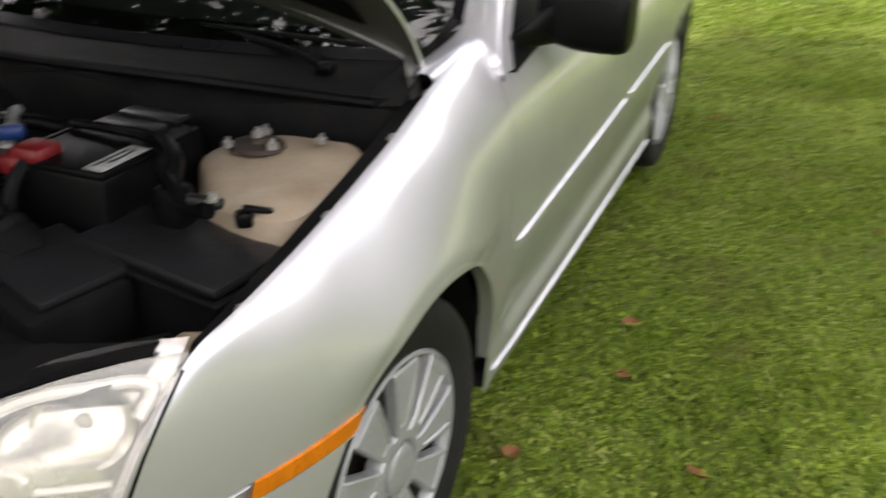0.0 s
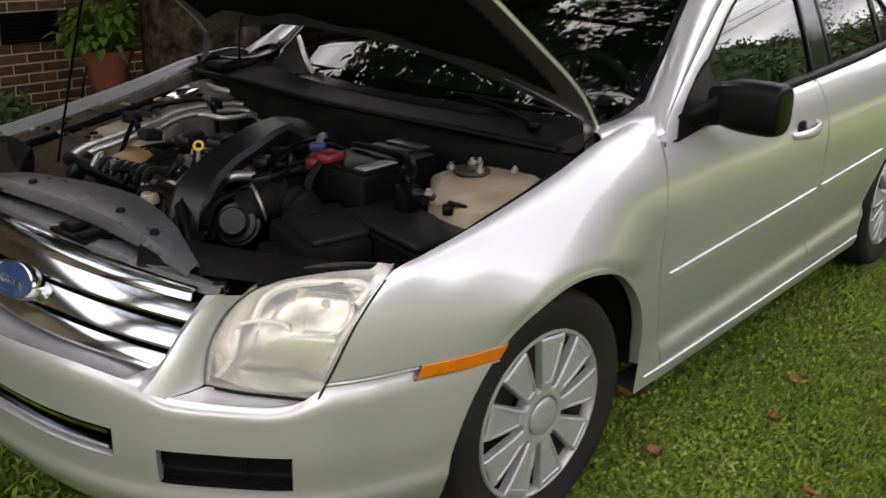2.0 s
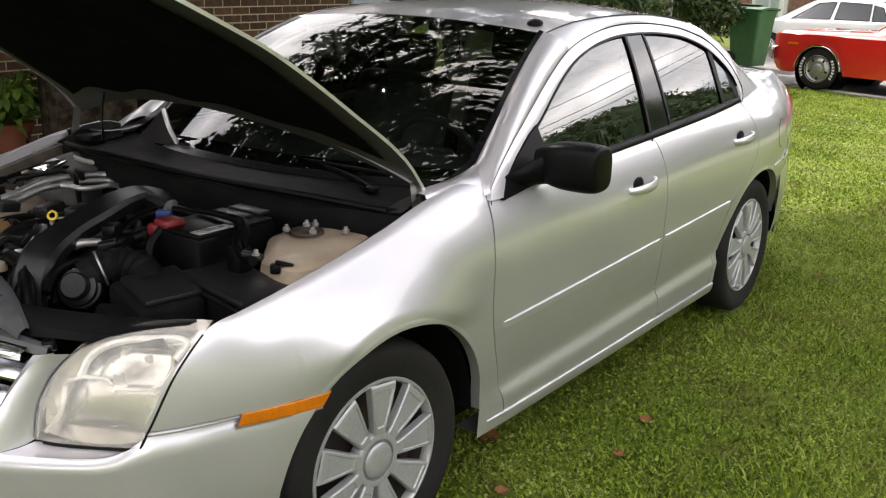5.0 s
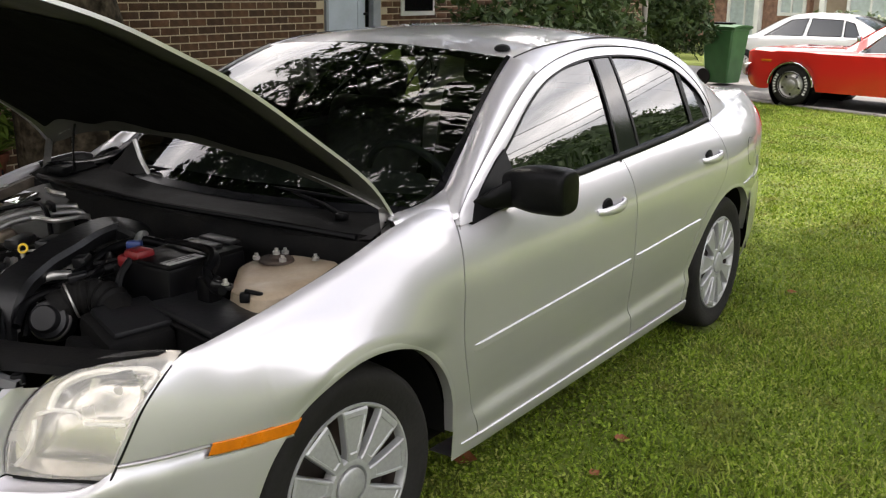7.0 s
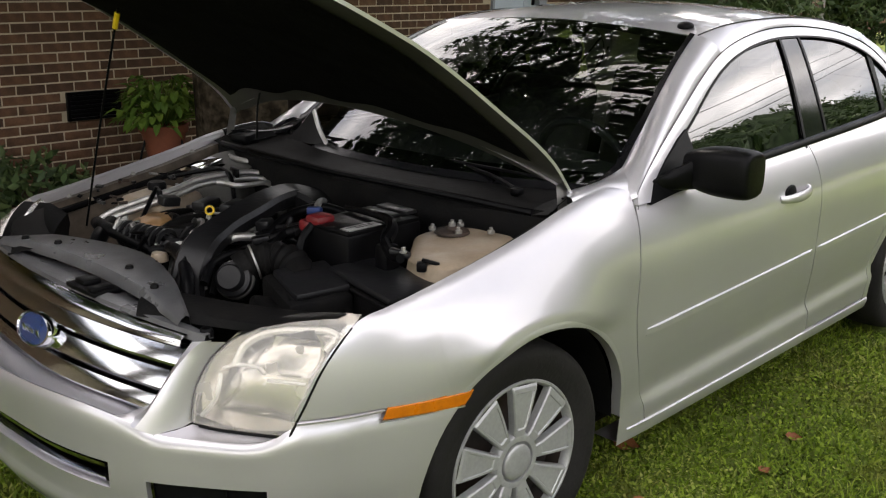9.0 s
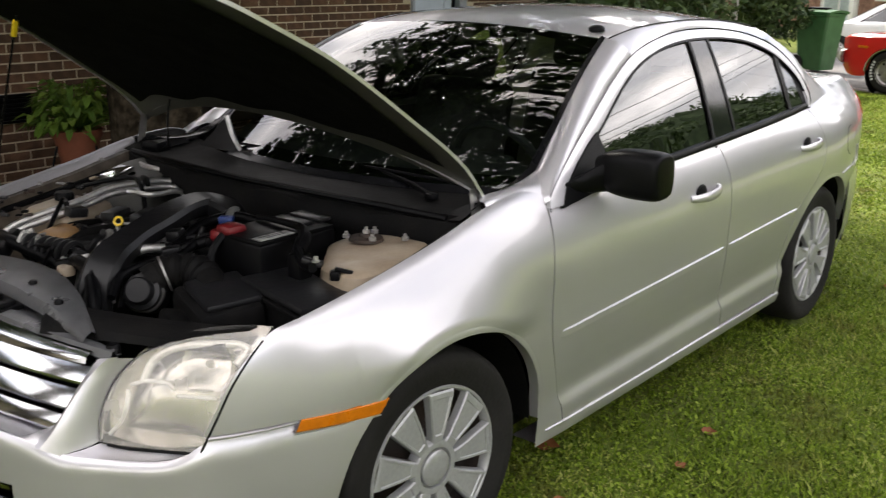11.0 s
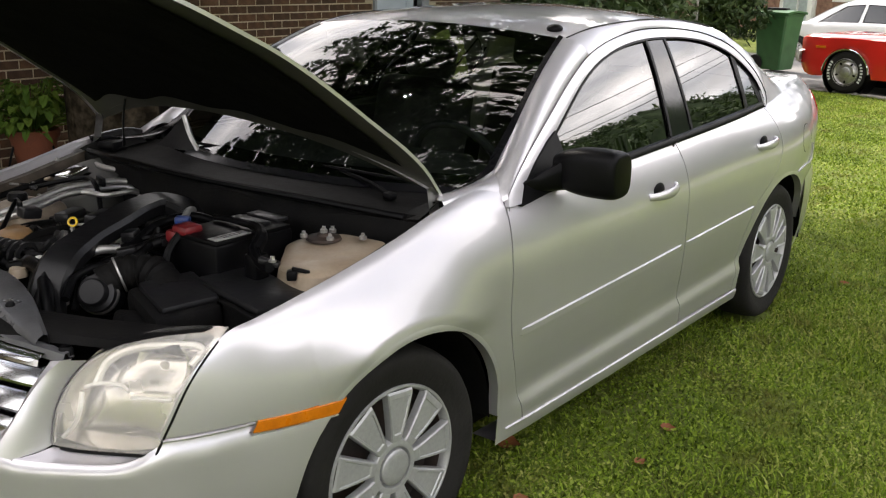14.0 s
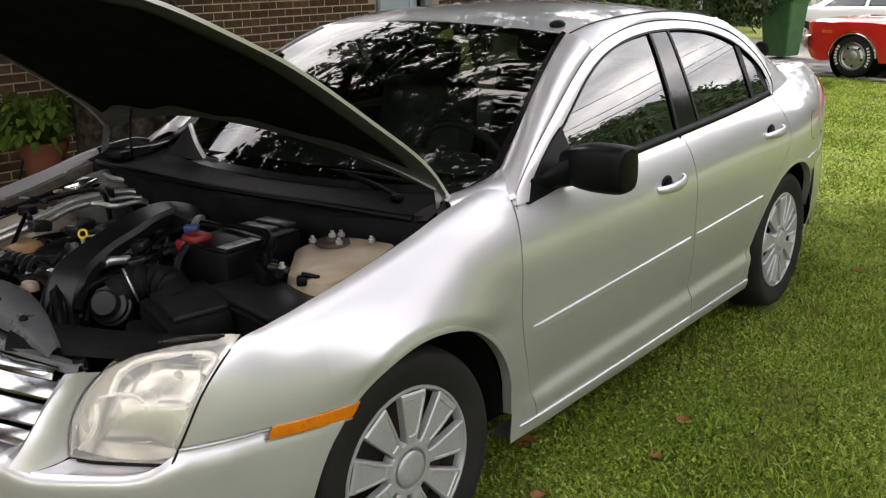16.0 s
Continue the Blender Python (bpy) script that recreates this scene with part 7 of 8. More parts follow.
rows = [[Vector((x, y, z)) for y in (-9.6, HOUSE_END + 0.6)] for x, z in ((WX + 0.55, 2.62), (WX + 0.55, 2.72), (WX - 4.2, 4.3), (WX - 8.9, 2.72), (WX - 8.9, 2.62), (WX + 0.55, 2.62))]
grid(rows, bm=bm)
tagged(part("roof", bm, ROOFING, smooth=False), "low grey shingle roof of the brick house", "roof", kind="structure")

# ---- door in the brick wall
DOOR_PAINT = mat("pale_grey_blue_door_paint", (0.42, 0.47, 0.54), rough=0.5, var=0.06, scale=5, bump=0.1)
bm = bmesh.new()
box(bm, (WX - 0.08, (DOOR_Y0 + DOOR_Y1) / 2 - 0.08, (DOOR_Z0 + DOOR_Z1) / 2), (0.045, DOOR_Y1 - DOOR_Y0 - 0.16, DOOR_Z1 - DOOR_Z0), 0.004)
door = tagged(part("door_1", bm, DOOR_PAINT, smooth=False), "pale grey-blue painted house door, closed", "door", kind="structure")
bm = bmesh.new()
for z0, z1 in ((0.35, 1.0), (1.12, 2.05)):
    for a, b, c, d in ((-0.24, 0.24, z0, z0 + 0.02), (-0.24, 0.24, z1 - 0.02, z1), (-0.24, -0.22, z0, z1), (0.22, 0.24, z0, z1)):
        box(bm, (WX - 0.054, 6.15 + (a + b) / 2, (c + d) / 2), (0.012, b - a, d - c), 0.003)
part("door_panel_moulding", bm, DOOR_PAINT, door, smooth=False)
bm = bmesh.new()
box(bm, (WX - 0.04, DOOR_Y1 - 0.15, 1.2), (0.03, 0.02, 2.1), 0.003)
tube(bm, [(WX - 0.05, DOOR_Y1 - 0.19, 1.30), (WX - 0.0, DOOR_Y1 - 0.19, 1.31), (WX + 0.0, DOOR_Y1 - 0.25, 1.31)], 0.010, n=8)
part("door_handle", bm, BLACK, door, "black lever handle")
bm = bmesh.new()
box(bm, (WX - 0.02, DOOR_Y1 - 0.065, 1.2), (0.10, 0.12, 2.1), 0.006)
box(bm, (WX - 0.02, DOOR_Y0 - 0.0 + 0.02, 1.2), (0.08, 0.04, 2.1), 0.006)
tagged(part("trim_door", bm, mat("grey_door_frame_paint", (0.24, 0.26, 0.29), rough=0.5, var=0.08), smooth=False), "grey painted door frame", "door frame", kind="structure")

# small crawl-space vent
VENT = thing("crawl_space_vent", "black metal crawl-space vent set in the brick wall", "vent")
bm = bmesh.new()
for a, b, c, d in ((1.35, 1.75, 0.49, 0.51), (1.35, 1.75, 0.67, 0.69), (1.35, 1.37, 0.49, 0.69), (1.73, 1.75, 0.49, 0.69)):
    box(bm, (WX + 0.012, (a + b) / 2, (c + d) / 2), (0.03, b - a, d - c), 0.003)
part("vent_frame", bm, BLACK, VENT, smooth=False)
bm = bmesh.new()
box(bm, (WX + 0.004, 1.55, 0.59), (0.012, 0.37, 0.17))
part("vent_backing", bm, BLACK, VENT, smooth=False)
for k in range(5):
    bm = bmesh.new()
    box(bm, (WX + 0.014, 1.55, 0.53 + 0.03 * k), (0.012, 0.36, 0.010), 0.002, pose(0, 0, 0, 0, 30, 0))
    part("vent_slat", bm, BLACK, VENT, smooth=False)

# corner downpipe
bm = bmesh.new()
tube(bm, [(WX + 0.06, HOUSE_END - 0.1, 0.1), (WX + 0.06, HOUSE_END - 0.1, 2.6)], 0.045, n=12, steps=2)
for z in (0.5, 1.5, 2.4):
    box(bm, (WX + 0.04, HOUSE_END - 0.1, z), (0.12, 0.12, 0.03), 0.004)
tagged(part("downpipe", bm, mat("weathered_grey_metal", (0.30, 0.29, 0.28), rough=0.5, metal=0.3, var=0.12)), "weathered grey metal downpipe at the house corner", "downpipe")
# window by the door, partly seen
win = tagged(part("window_1", box(bmesh.new(), (WX - 0.01, 7.35, 1.75), (0.05, 0.62, 0.95), 0.004), WHITE_PAINT, smooth=False), "grey-white window by the shrubs", "window", kind="structure")
part("pane", box(bmesh.new(), (WX + 0.018, 7.35, 1.75), (0.012, 0.52, 0.85)), BLACK_GLOSS, win, "dark window pane", smooth=False)

# garden bed along the wall
bm = bmesh.new()
rows = []
for i in range(45):
    y = -7 + 20.3 * i / 44
    e = -2.75 + 0.15 * math.sin(y * 3) + 0.1 * math.sin(y * 1.1)
    rows.append([Vector((e + (WX + 0.02 - e) * t, y, ground_z(e, y) + 0.004 + 0.07 * min(1, t * 4) + 0.02 * noise.noise((t * 4, y * 2, 0)))) for t in (0, 0.06, 0.15, 0.3, 0.5, 0.75, 1.0)])
grid(rows, bm=bm)
tagged(part("garden_bed", bm, MULCH), "dark mulch bed with leaf litter along the house", "garden bed", kind="structure")
r = np.random.RandomState(11)
n = 1500
p = np.stack([r.uniform(-4.2, -2.6, n), r.uniform(-1.5, 7.0, n), np.full(n, 0.085)], 1)
u = np.stack([np.cos(r.uniform(0, 6.3, n)), np.sin(r.uniform(0, 6.3, n)), r.uniform(-0.3, 0.3, n)], 1)
v = np.cross(u, np.array([0, 0, 1.0]))
s = r.uniform(0.02, 0.05, n)[:, None]
co = np.stack([p - u * s, p + v * s * 0.5, p + u * s, p - v * s * 0.5], 1).reshape(-1, 3)
i = np.arange(n)[:, None] * 4
from_arrays("leaf_litter", co, np.concatenate([i, i + 1, i + 2, i + 3], 1), LEAF_FALLEN, "stuff", "brown leaf litter scattered on the bed", "leaves")

# potted plant on a wire stand
TERRACOTTA = mat("terracotta", (0.22, 0.066, 0.03), rough=0.85, var=0.15, scale=7, tint=(0.17, 0.055, 0.03))
pot = thing("potted_plant", "bright green leafy plant in a terracotta pot on a stand", "potted plant", Matrix.Translation((-3.72, 1.75, 0.0)))
bm = lathe(bmesh.new(), [(0.0, 0.24), (0.105, 0.24), (0.112, 0.26), (0.150, 0.44), (0.152, 0.45), (0.166, 0.452), (0.170, 0.50), (0.158, 0.505), (0.150, 0.47), (0.0, 0.46)], n=36)
part("pot", bm, TERRACOTTA, pot, "terracotta pot")
for k in range(3):
    a = 2 * math.pi * k / 3 + 0.4
    bm = tube(bmesh.new(), [(0.13 * math.cos(a), 0.13 * math.sin(a), 0.42), (0.17 * math.cos(a), 0.17 * math.sin(a), 0.30), (0.20 * math.cos(a), 0.20 * math.sin(a), 0.15), (0.26 * math.cos(a), 0.26 * math.sin(a), 0.02)], 0.008, n=6)
    part("stand_leg", bm, BLACK, pot, "black wire stand leg")
rr = random.Random(3)
bm = bmesh.new()
for k in range(230):
    a, tilt = rr.uniform(0, 6.28), rr.uniform(0.05, 1.5)
    reach = 0.09 + 0.23 * math.sin(tilt) * rr.uniform(0.6, 1.0)
    root = Vector((math.cos(a) * reach, math.sin(a) * reach, 0.50 + 0.34 * math.cos(tilt) * rr.uniform(0.5, 1.0)))
    out = Vector((math.cos(a + rr.uniform(-0.7, 0.7)), math.sin(a + rr.uniform(-0.7, 0.7)), rr.uniform(-0.7, 0.5))).normalized()
    sd = out.cross(Vector((0, 0, 1))).normalized()
    up = sd.cross(out).normalized()
    L, w = rr.uniform(0.065, 0.115), rr.uniform(0.020, 0.032)
    # a pointed leaf, folded along its rib and drooping at the tip
    rib = [bm.verts.new(root + out * L * t - up * L * 0.45 * t * t) for t in (0.0, 0.3, 0.65, 1.0)]
    for sg in (1, -1):
        e1 = bm.verts.new(root + out * L * 0.28 + sd * sg * w + up * 0.012)
        e2 = bm.verts.new(root + out * L * 0.66 + sd * sg * w * 0.75 - up * L * 0.16)
        for f in ((rib[0], rib[1], e1), (rib[1], rib[2], e2, e1), (rib[2], rib[3], e2)):
            bm.faces.new(f if sg > 0 else f[::-1])
    tube(bm, [root * 0.25 + Vector((0, 0, 0.345)), root * 0.7 + Vector((0, 0, 0.16)), root], 0.003, n=4, steps=4)
part("foliage", bm, LEAF_FERN, pot, "bright green pointed leaves", smooth=False)


def shrub(name, label, centers, radii, n, size, seed, material, stems):
    e = thing(name, label, "shrub", Matrix.Translation((stems[0][0], stems[0][1], 0.0)))
    inv = Vector((-stems[0][0], -stems[0][1], 0))
    co, f = leaf_cloud(n, centers, radii, size, seed)
    co = co + np.array(inv)
    co = co[:, :]
    from_arrays("foliage", co, f, material, "", "", "", e)
    for x, y, h in stems:
        bm = bmesh.new()
        tube(bm, [(x + inv.x, y + inv.y, 0.0), (x + inv.x + 0.05, y + inv.y + 0.04, h * 0.5), (x + inv.x - 0.03, y + inv.y + 0.06, h)], [0.03, 0.02, 0.008], n=7)
        part("stem", bm, BARK, e)
    return e


shrub("low_shrub", "small dark green shrub in the bed by the house", [(-3.55, 0.75, 0.22), (-3.4, 0.95, 0.16), (-3.7, 0.55, 0.25)], [0.24, 0.17, 0.2], 900, 0.045, 21, LEAF_BUSH, [(-3.55, 0.75, 0.3), (-3.4, 0.92, 0.2)])
shrub("low_shrub", "small leafy plant by the terracotta pot", [(-3.0, 2.1, 0.12), (-3.1, 2.35, 0.14)], [0.15, 0.13], 400, 0.05, 22, LEAF_FERN, [(-3.05, 2.2, 0.15)])
cs, rs = [], []
rr = random.Random(8)
for k in range(26):
    y = 7.3 + 4.1 * k / 25 + rr.uniform(-0.2, 0.2)
    cs.append((-3.55 + rr.uniform(-0.25, 0.2), y, 0.55 + rr.uniform(0, 1.15)))
    rs.append(rr.uniform(0.32, 0.5))
shrub("foundation_shrub", "tall leafy green shrubs in front of the brick wall", cs, rs, 9000, 0.06, 23, LEAF_BUSH, [(-3.6, 8.0, 1.3), (-3.6, 9.3, 1.4), (-3.6, 10.6, 1.3), (-3.6, 11.3, 1.2)])
cs, rs = [], []
for k in range(24):
    a = rr.uniform(0, 6.28)
    q = rr.uniform(0, 1.0)
    cs.append((-4.75 + math.cos(a) * 0.7 * q, 15.3 + math.sin(a) * 0.8 * q, 0.35 + rr.uniform(0, 2.0)))
    rs.append(rr.uniform(0.35, 0.6))
shrub("holly_bush", "large dense dark green bush at the house corner", cs, rs, 9000, 0.065, 24, LEAF_DARK, [(-4.75, 15.3, 1.8), (-4.9, 15.6, 1.6)])


# ---------------------------------------------------------------- trees
def tree(name, label, base, height, radius, seed, leaves, size, trunk_r, crown_z, material=LEAF_DARK, limbs=9, lean=(0.0, 0.0), canopy=None, bend=(0.0, 0.0)):
    rr = random.Random(seed)
    e = thing(name, label, "tree", Matrix.Translation(base))
    bm = bmesh.new()
    h = height
    tube(bm, [(0, 0, -0.15), (0.02, 0.0, 0.25), (0.06 + bend[0], 0.03 + bend[1], h * 0.30), (bend[0] * 0.6, 0.1 + bend[1], h * 0.5), (0.1, 0.0, h * 0.8)], [trunk_r * 1.45, trunk_r * 1.08, trunk_r * 0.9, trunk_r * 0.62, trunk_r * 0.15], n=18, steps=26)
    for v in bm.verts:
        k = noise.noise((v.co.x * 5, v.co.y * 5, v.co.z * 1.5)) * 0.10 + noise.noise((v.co.x * 14, v.co.y * 14, v.co.z * 3)) * 0.05
        v.co.x *= 1 + k
        v.co.y *= 1 + k
    part("trunk", bm, BARK, e, "mottled grey-brown bark")
    cs, rs = [], []
    for k in range(limbs):
        a = 2 * math.pi * k / limbs + rr.uniform(-0.3, 0.3)
        z0 = crown_z + (h * 0.7 - crown_z) * rr.uniform(0, 0.8)
        reach = radius * rr.uniform(0.6, 0.95)
        tip = Vector((math.cos(a) * reach + lean[0], math.sin(a) * reach + lean[1], z0 + rr.uniform(0.4, 1.6)))
        bm = tube(bmesh.new(), [(0.03 + bend[0] * 0.7, 0.03 + bend[1], z0 - 0.4), tip * 0.35 + Vector((0, 0, z0 * 0.6)), tip], [trunk_r * 0.34, trunk_r * 0.2, 0.02], n=8)
        part("limb", bm, BARK, e)
        for t in (0.45, 0.7, 0.95, 1.05):
            for q in range(2):
                cs.append((tip.x * t + rr.uniform(-0.5, 0.5), tip.y * t + rr.uniform(-0.5, 0.5), z0 + (tip.z - z0) * t + rr.uniform(-0.3, 0.9)))
                rs.append(radius * rr.uniform(0.13, 0.24))
    for k in range(limbs):
        cs.append((lean[0] + rr.uniform(-0.4, 0.4) * radius, lean[1] + rr.uniform(-0.4, 0.4) * radius, h * rr.uniform(0.75, 1.0)))
        rs.append(radius * rr.uniform(0.18, 0.28))
    if canopy:
        # a broad crown of many small twigs, each with its own spray of leaves
        q = np.random.RandomState(seed)
        lobes = []
        for c, rad in canopy:
            d = q.normal(size=(int(leaves / 13 * (rad[0] * rad[1] / 19.2)), 3))
            d = d / np.linalg.norm(d, axis=1)[:, None] * (q.uniform(0.05, 1.0, len(d)) ** 0.40)[:, None]
            d = d[(d[:, 2] < 0.45)]
            lobes.append(d * np.array(rad) + np.array(c) - np.array(base))
        cs = np.concatenate(lobes)
        g = np.sin(cs[:, 0] * 2.3 + 1.5 * np.sin(cs[:, 1] * 1.9)) * np.cos(cs[:, 1] * 2.1 + np.sin(cs[:, 2] * 2.7))
        cs = cs[g > -0.62]
        rs = q.uniform(0.12, 0.27, len(cs))
    co, f = leaf_cloud(leaves, cs, rs, size, seed, 0.75, 0.2)
    from_arrays("crown", co, f, material, "", "", "", e)
    return e


# the low and outlying crown lobes are unseen, added to darken wall and pillar
tree("shade_tree", "large leafy tree with mottled bark beside the house", (-3.25, 2.25, 0.0), 9.0, 4.0, 31, 56000, 0.085, 0.34, 4.3, limbs=11, lean=(1.2, 0.8), canopy=(((-1.2, 3.0, 5.6), (4.0, 4.8, 2.6)), ((-2.6, -1.3, 3.3), (1.5, 1.9, 1.15)), ((-3.2, -0.3, 3.5), (1.0, 1.5, 0.8)), ((-2.2, 0.8, 5.0), (1.6, 1.1, 1.0)), ((2.2, 3.4, 6.4), (1.9, 2.3, 1.2))), bend=(-0.12, -0.40))
# this second tree is unseen, added to block sky light from the wall
tree("shade_tree", "unseen leafy tree added to shade the house wall", (-3.45, -5.6, 0.0), 8.5, 3.6, 33, 22000, 0.095, 0.28, 4.0, limbs=9, lean=(1.2, 0.6), canopy=(((-3.4, -4.8, 6.6), (2.2, 2.8, 1.7)),))
# woods across the yard, seen in the glass; the last, at -y, is added to block sky light
for k, (x, y, hh, rad) in enumerate(((14, 52, 15.5, 6.0), (40, 62, 17, 6.5), (2, 58, 16, 7), (56, 34, 12, 7), (62, 12, 12, 6.5), (60, 0, 11, 6.5), (-5, 52, 17, 8), (-17, 21, 15, 6.5), (-22, 33, 14, 7), (-13, 24, 12, 5.5), (3.5, -15, 11, 5.5))):
    near = x < -8 or y < 0
    tree("yard_tree", "tall leafy tree near the brick house, out of direct view" if near else "distant leafy tree at the edge of the yard", (x, y, 0.0), hh, rad, 50 + k, 20000 if near else 12000, 0.17 if near else 0.12, 0.3, 2.5, limbs=10 if near else 8)
cs, rs = [], []
rr = random.Random(77)
for k in range(420):
    a = radians(rr.uniform(-125, 125))
    d = rr.uniform(58, 80)
    cs.append((math.sin(a) * d, 5 + math.cos(a) * d, rr.uniform(1, 9.0)))
    rs.append(rr.uniform(2.0, 4.2))
co, f = leaf_cloud(24000, cs[:420], rs[:420], 0.6, 78, 0.9, 0.3)
# wooded hill across the valley, crown upon crown
HILL = mat("distant_tree_crowns", (0.024, 0.040, 0.016), rough=0.9, var=0.3, scale=0.5, fine=0.5, fine_scale=1.6, bump=0.6, bump_scale=1.2, tint=(0.016, 0.028, 0.012), spec=0.1)
RIDGE = [(-12, 10.0), (5, 10.3), (12, 10.8), (15, 12.2), (18, 15.2), (20, 17.0), (23, 18.3), (27, 18.8), (35, 18.0), (50, 15.0), (88, 10.0)]   # bearing and height of the ridge, degrees
bm = bmesh.new()
rows = []
for i in range(481):
    q = i / 480
    a = radians(-12 + 100 * q)
    el = radians(lerp_tab(RIDGE, -12 + 100 * q) + 0.35 * math.sin(47 * q) + 0.25 * math.sin(83 * q))
    row = []
    for j in range(33):
        v = j / 32
        d = 120 + 50 * v
        z = 170 * math.tan(el) * (1 - (1 - v) ** 1.7) - 1.0 * (1 - v)
        c = Vector((math.sin(a) * d, math.cos(a) * d, z))
        k = noise.noise(c * 0.28) * 1.8 + noise.noise(c * 0.75) * 1.0 + noise.noise(c * 1.7) * 0.5
        row.append(c + Vector((0, 0, k * (0.3 + 0.7 * min(1, v * 4)) + 1.6 * v ** 6 * noise.noise(c * 0.45 + Vector((9, 0, 0))))))
    rows.append(row + [row[-1] + Vector((math.sin(a) * 10, math.cos(a) * 10, -40))])
grid(rows, bm=bm)
rng = np.random.RandomState(71)
tops = [rows[a][b] for a, b in zip(rng.randint(0, 481, 900), rng.randint(4, 33, 900))]
wood_co, wood_f = leaf_cloud(60000, [tuple(p + Vector((0, 0, 0.6))) for p in tops], rng.uniform(1.6, 3.8, 900), 0.62, 72, 0.9, 0.5)
tagged(part("wooded_hill", bm, HILL), "dense dark green wooded hillside", "hill", kind="stuff")
from_arrays("hill_trees", wood_co, wood_f, LEAF_DARK, "stuff", "leafy treetops covering the wooded hillside", "trees")
from_arrays("far_woods", co, f, LEAF_DARK, "stuff", "far line of dark green woods", "woods")
# utility lines over the yard
for k, z in enumerate((5.6, 5.85, 6.35)):
    bm = tube(bmesh.new(), [(15.0 + 0.2 * k, -30, z + 1.5), (8.0, 6, z - 0.2), (2.0, 36, z + 4.6)], 0.012, n=5, steps=24)
    tagged(part("power_line", bm, BLACK), "thin black overhead power line", "power line", "power lines over the yard")
for x, y in ((15.2, -30), (2.0, 36)):
    bm = tube(bmesh.new(), [(x, y, -0.2), (x, y, 11.4)], [0.15, 0.10], n=10, steps=3)
    box(bm, (x, y, 10.6), (1.6, 0.1, 0.12), 0.02)
    tagged(part("utility_pole", bm, BARK), "brown wooden utility pole carrying the lines", "utility pole", "utility poles")

# ---------------------------------------------------------------- driveway and what stands on it
DA = -0.37                      # the drive's slope in the plan


def drive_y(x, k):
    """k = 0: the near edge, 1: the far edge."""
    return 14.10 + DA * (x + 2.55) + 5.2 * k


rows = [[Vector((x, drive_y(x, k), -0.106 + 0.012 * math.sin(math.pi * k))) for k in (0, 0.04, 0.3, 0.6, 0.9, 1.0)] for x in [-9 + 1.0 * i for i in range(40)]]
tagged(part("driveway", grid(rows), ASPHALT), "worn grey asphalt driveway", "driveway", kind="structure")
bm = bmesh.new()
for i in range(26):
    x0 = -3.6 + 1.5 * i
    x1 = x0 + 1.48
    a, b = Vector((x0, drive_y(x0, 0), 0)), Vector((x1, drive_y(x1, 0), 0))
    m = (a + b) / 2
    box(bm, (m.x, m.y - 0.07, -0.105), ((b - a).length, 0.14, 0.05), 0.01, Matrix.Rotation(math.atan2(b.y - a.y, b.x - a.x), 4, "Z"))
tagged(part("kerb", bm, CONCRETE, smooth=False), "low pale concrete edging of the driveway", "kerb", kind="structure")

# wheeled bin
BIN_GREEN = mat("dark_green_bin_plastic", (0.034, 0.115, 0.034), rough=0.5, var=0.12, scale=5, bump=0.2, bump_scale=200)
wheelie = thing("wheeled_bin", "dark green plastic wheeled rubbish bin beside the driveway", "bin", Matrix.Translation((-3.92, 16.35, -0.105)) @ Matrix.Rotation(radians(78), 4, "Z") @ Matrix.Diagonal((1, 1, 1.1, 1)))
rows = []
for z, w, d in ((0.05, 0.46, 0.44), (0.10, 0.48, 0.46), (0.75, 0.56, 0.60), (0.90, 0.585, 0.64), (0.905, 0.62, 0.67), (0.94, 0.62, 0.67)):
    rows.append([Vector((sx * w / 2, sy * d / 2, z)) for sx, sy in ((-1, -0.9), (-0.9, -1), (0.9, -1), (1, -0.9), (1, 0.9), (0.9, 1), (-0.9, 1), (-1, 0.9))])
bm = grid(rows, close=True)
part("bin_body", bm, BIN_GREEN, wheelie)
rows = []
for y in (-0.36, -0.34, -0.1, 0.15, 0.33, 0.40):
    rows.append([Vector((x, y, 0.945 + 0.055 * math.cos(x / 0.32 * 1.2) * math.cos(max(0, abs(y) - 0.1) * 2.2))) for x in (-0.325, -0.31, -0.16, 0, 0.16, 0.31, 0.325)])
part("bin_lid", rim(grid(rows), 0.035, Vector((0, 0, 1))), BIN_GREEN, wheelie, "green domed lid")
bm = tube(bmesh.new(), [(-0.22, 0.40, 0.93), (-0.22, 0.46, 0.95), (0.22, 0.46, 0.95), (0.22, 0.40, 0.93)], 0.016, n=8)
part("bin_handle", bm, BIN_GREEN, wheelie)
for sx in (-1, 1):
    bm = lathe(bmesh.new(), [(0.0, 0.02), (0.10, 0.022), (0.135, 0.02), (0.14, 0.0), (0.135, -0.02), (0.0, -0.02)], Matrix.Translation((sx * 0.27, 0.24, 0.14)) @ Matrix.Rotation(radians(90), 4, "Y"), n=24)
    part("bin_wheel", bm, RUBBER, wheelie, "black bin wheel")
bm = bmesh.new()
box(bm, (-3.95, 16.35, 1.00), (0.34, 0.24, 0.05), 0.016)
tagged(part("dark_bag", bm, BLACK), "folded black bag lying on the bin lid", "bag")


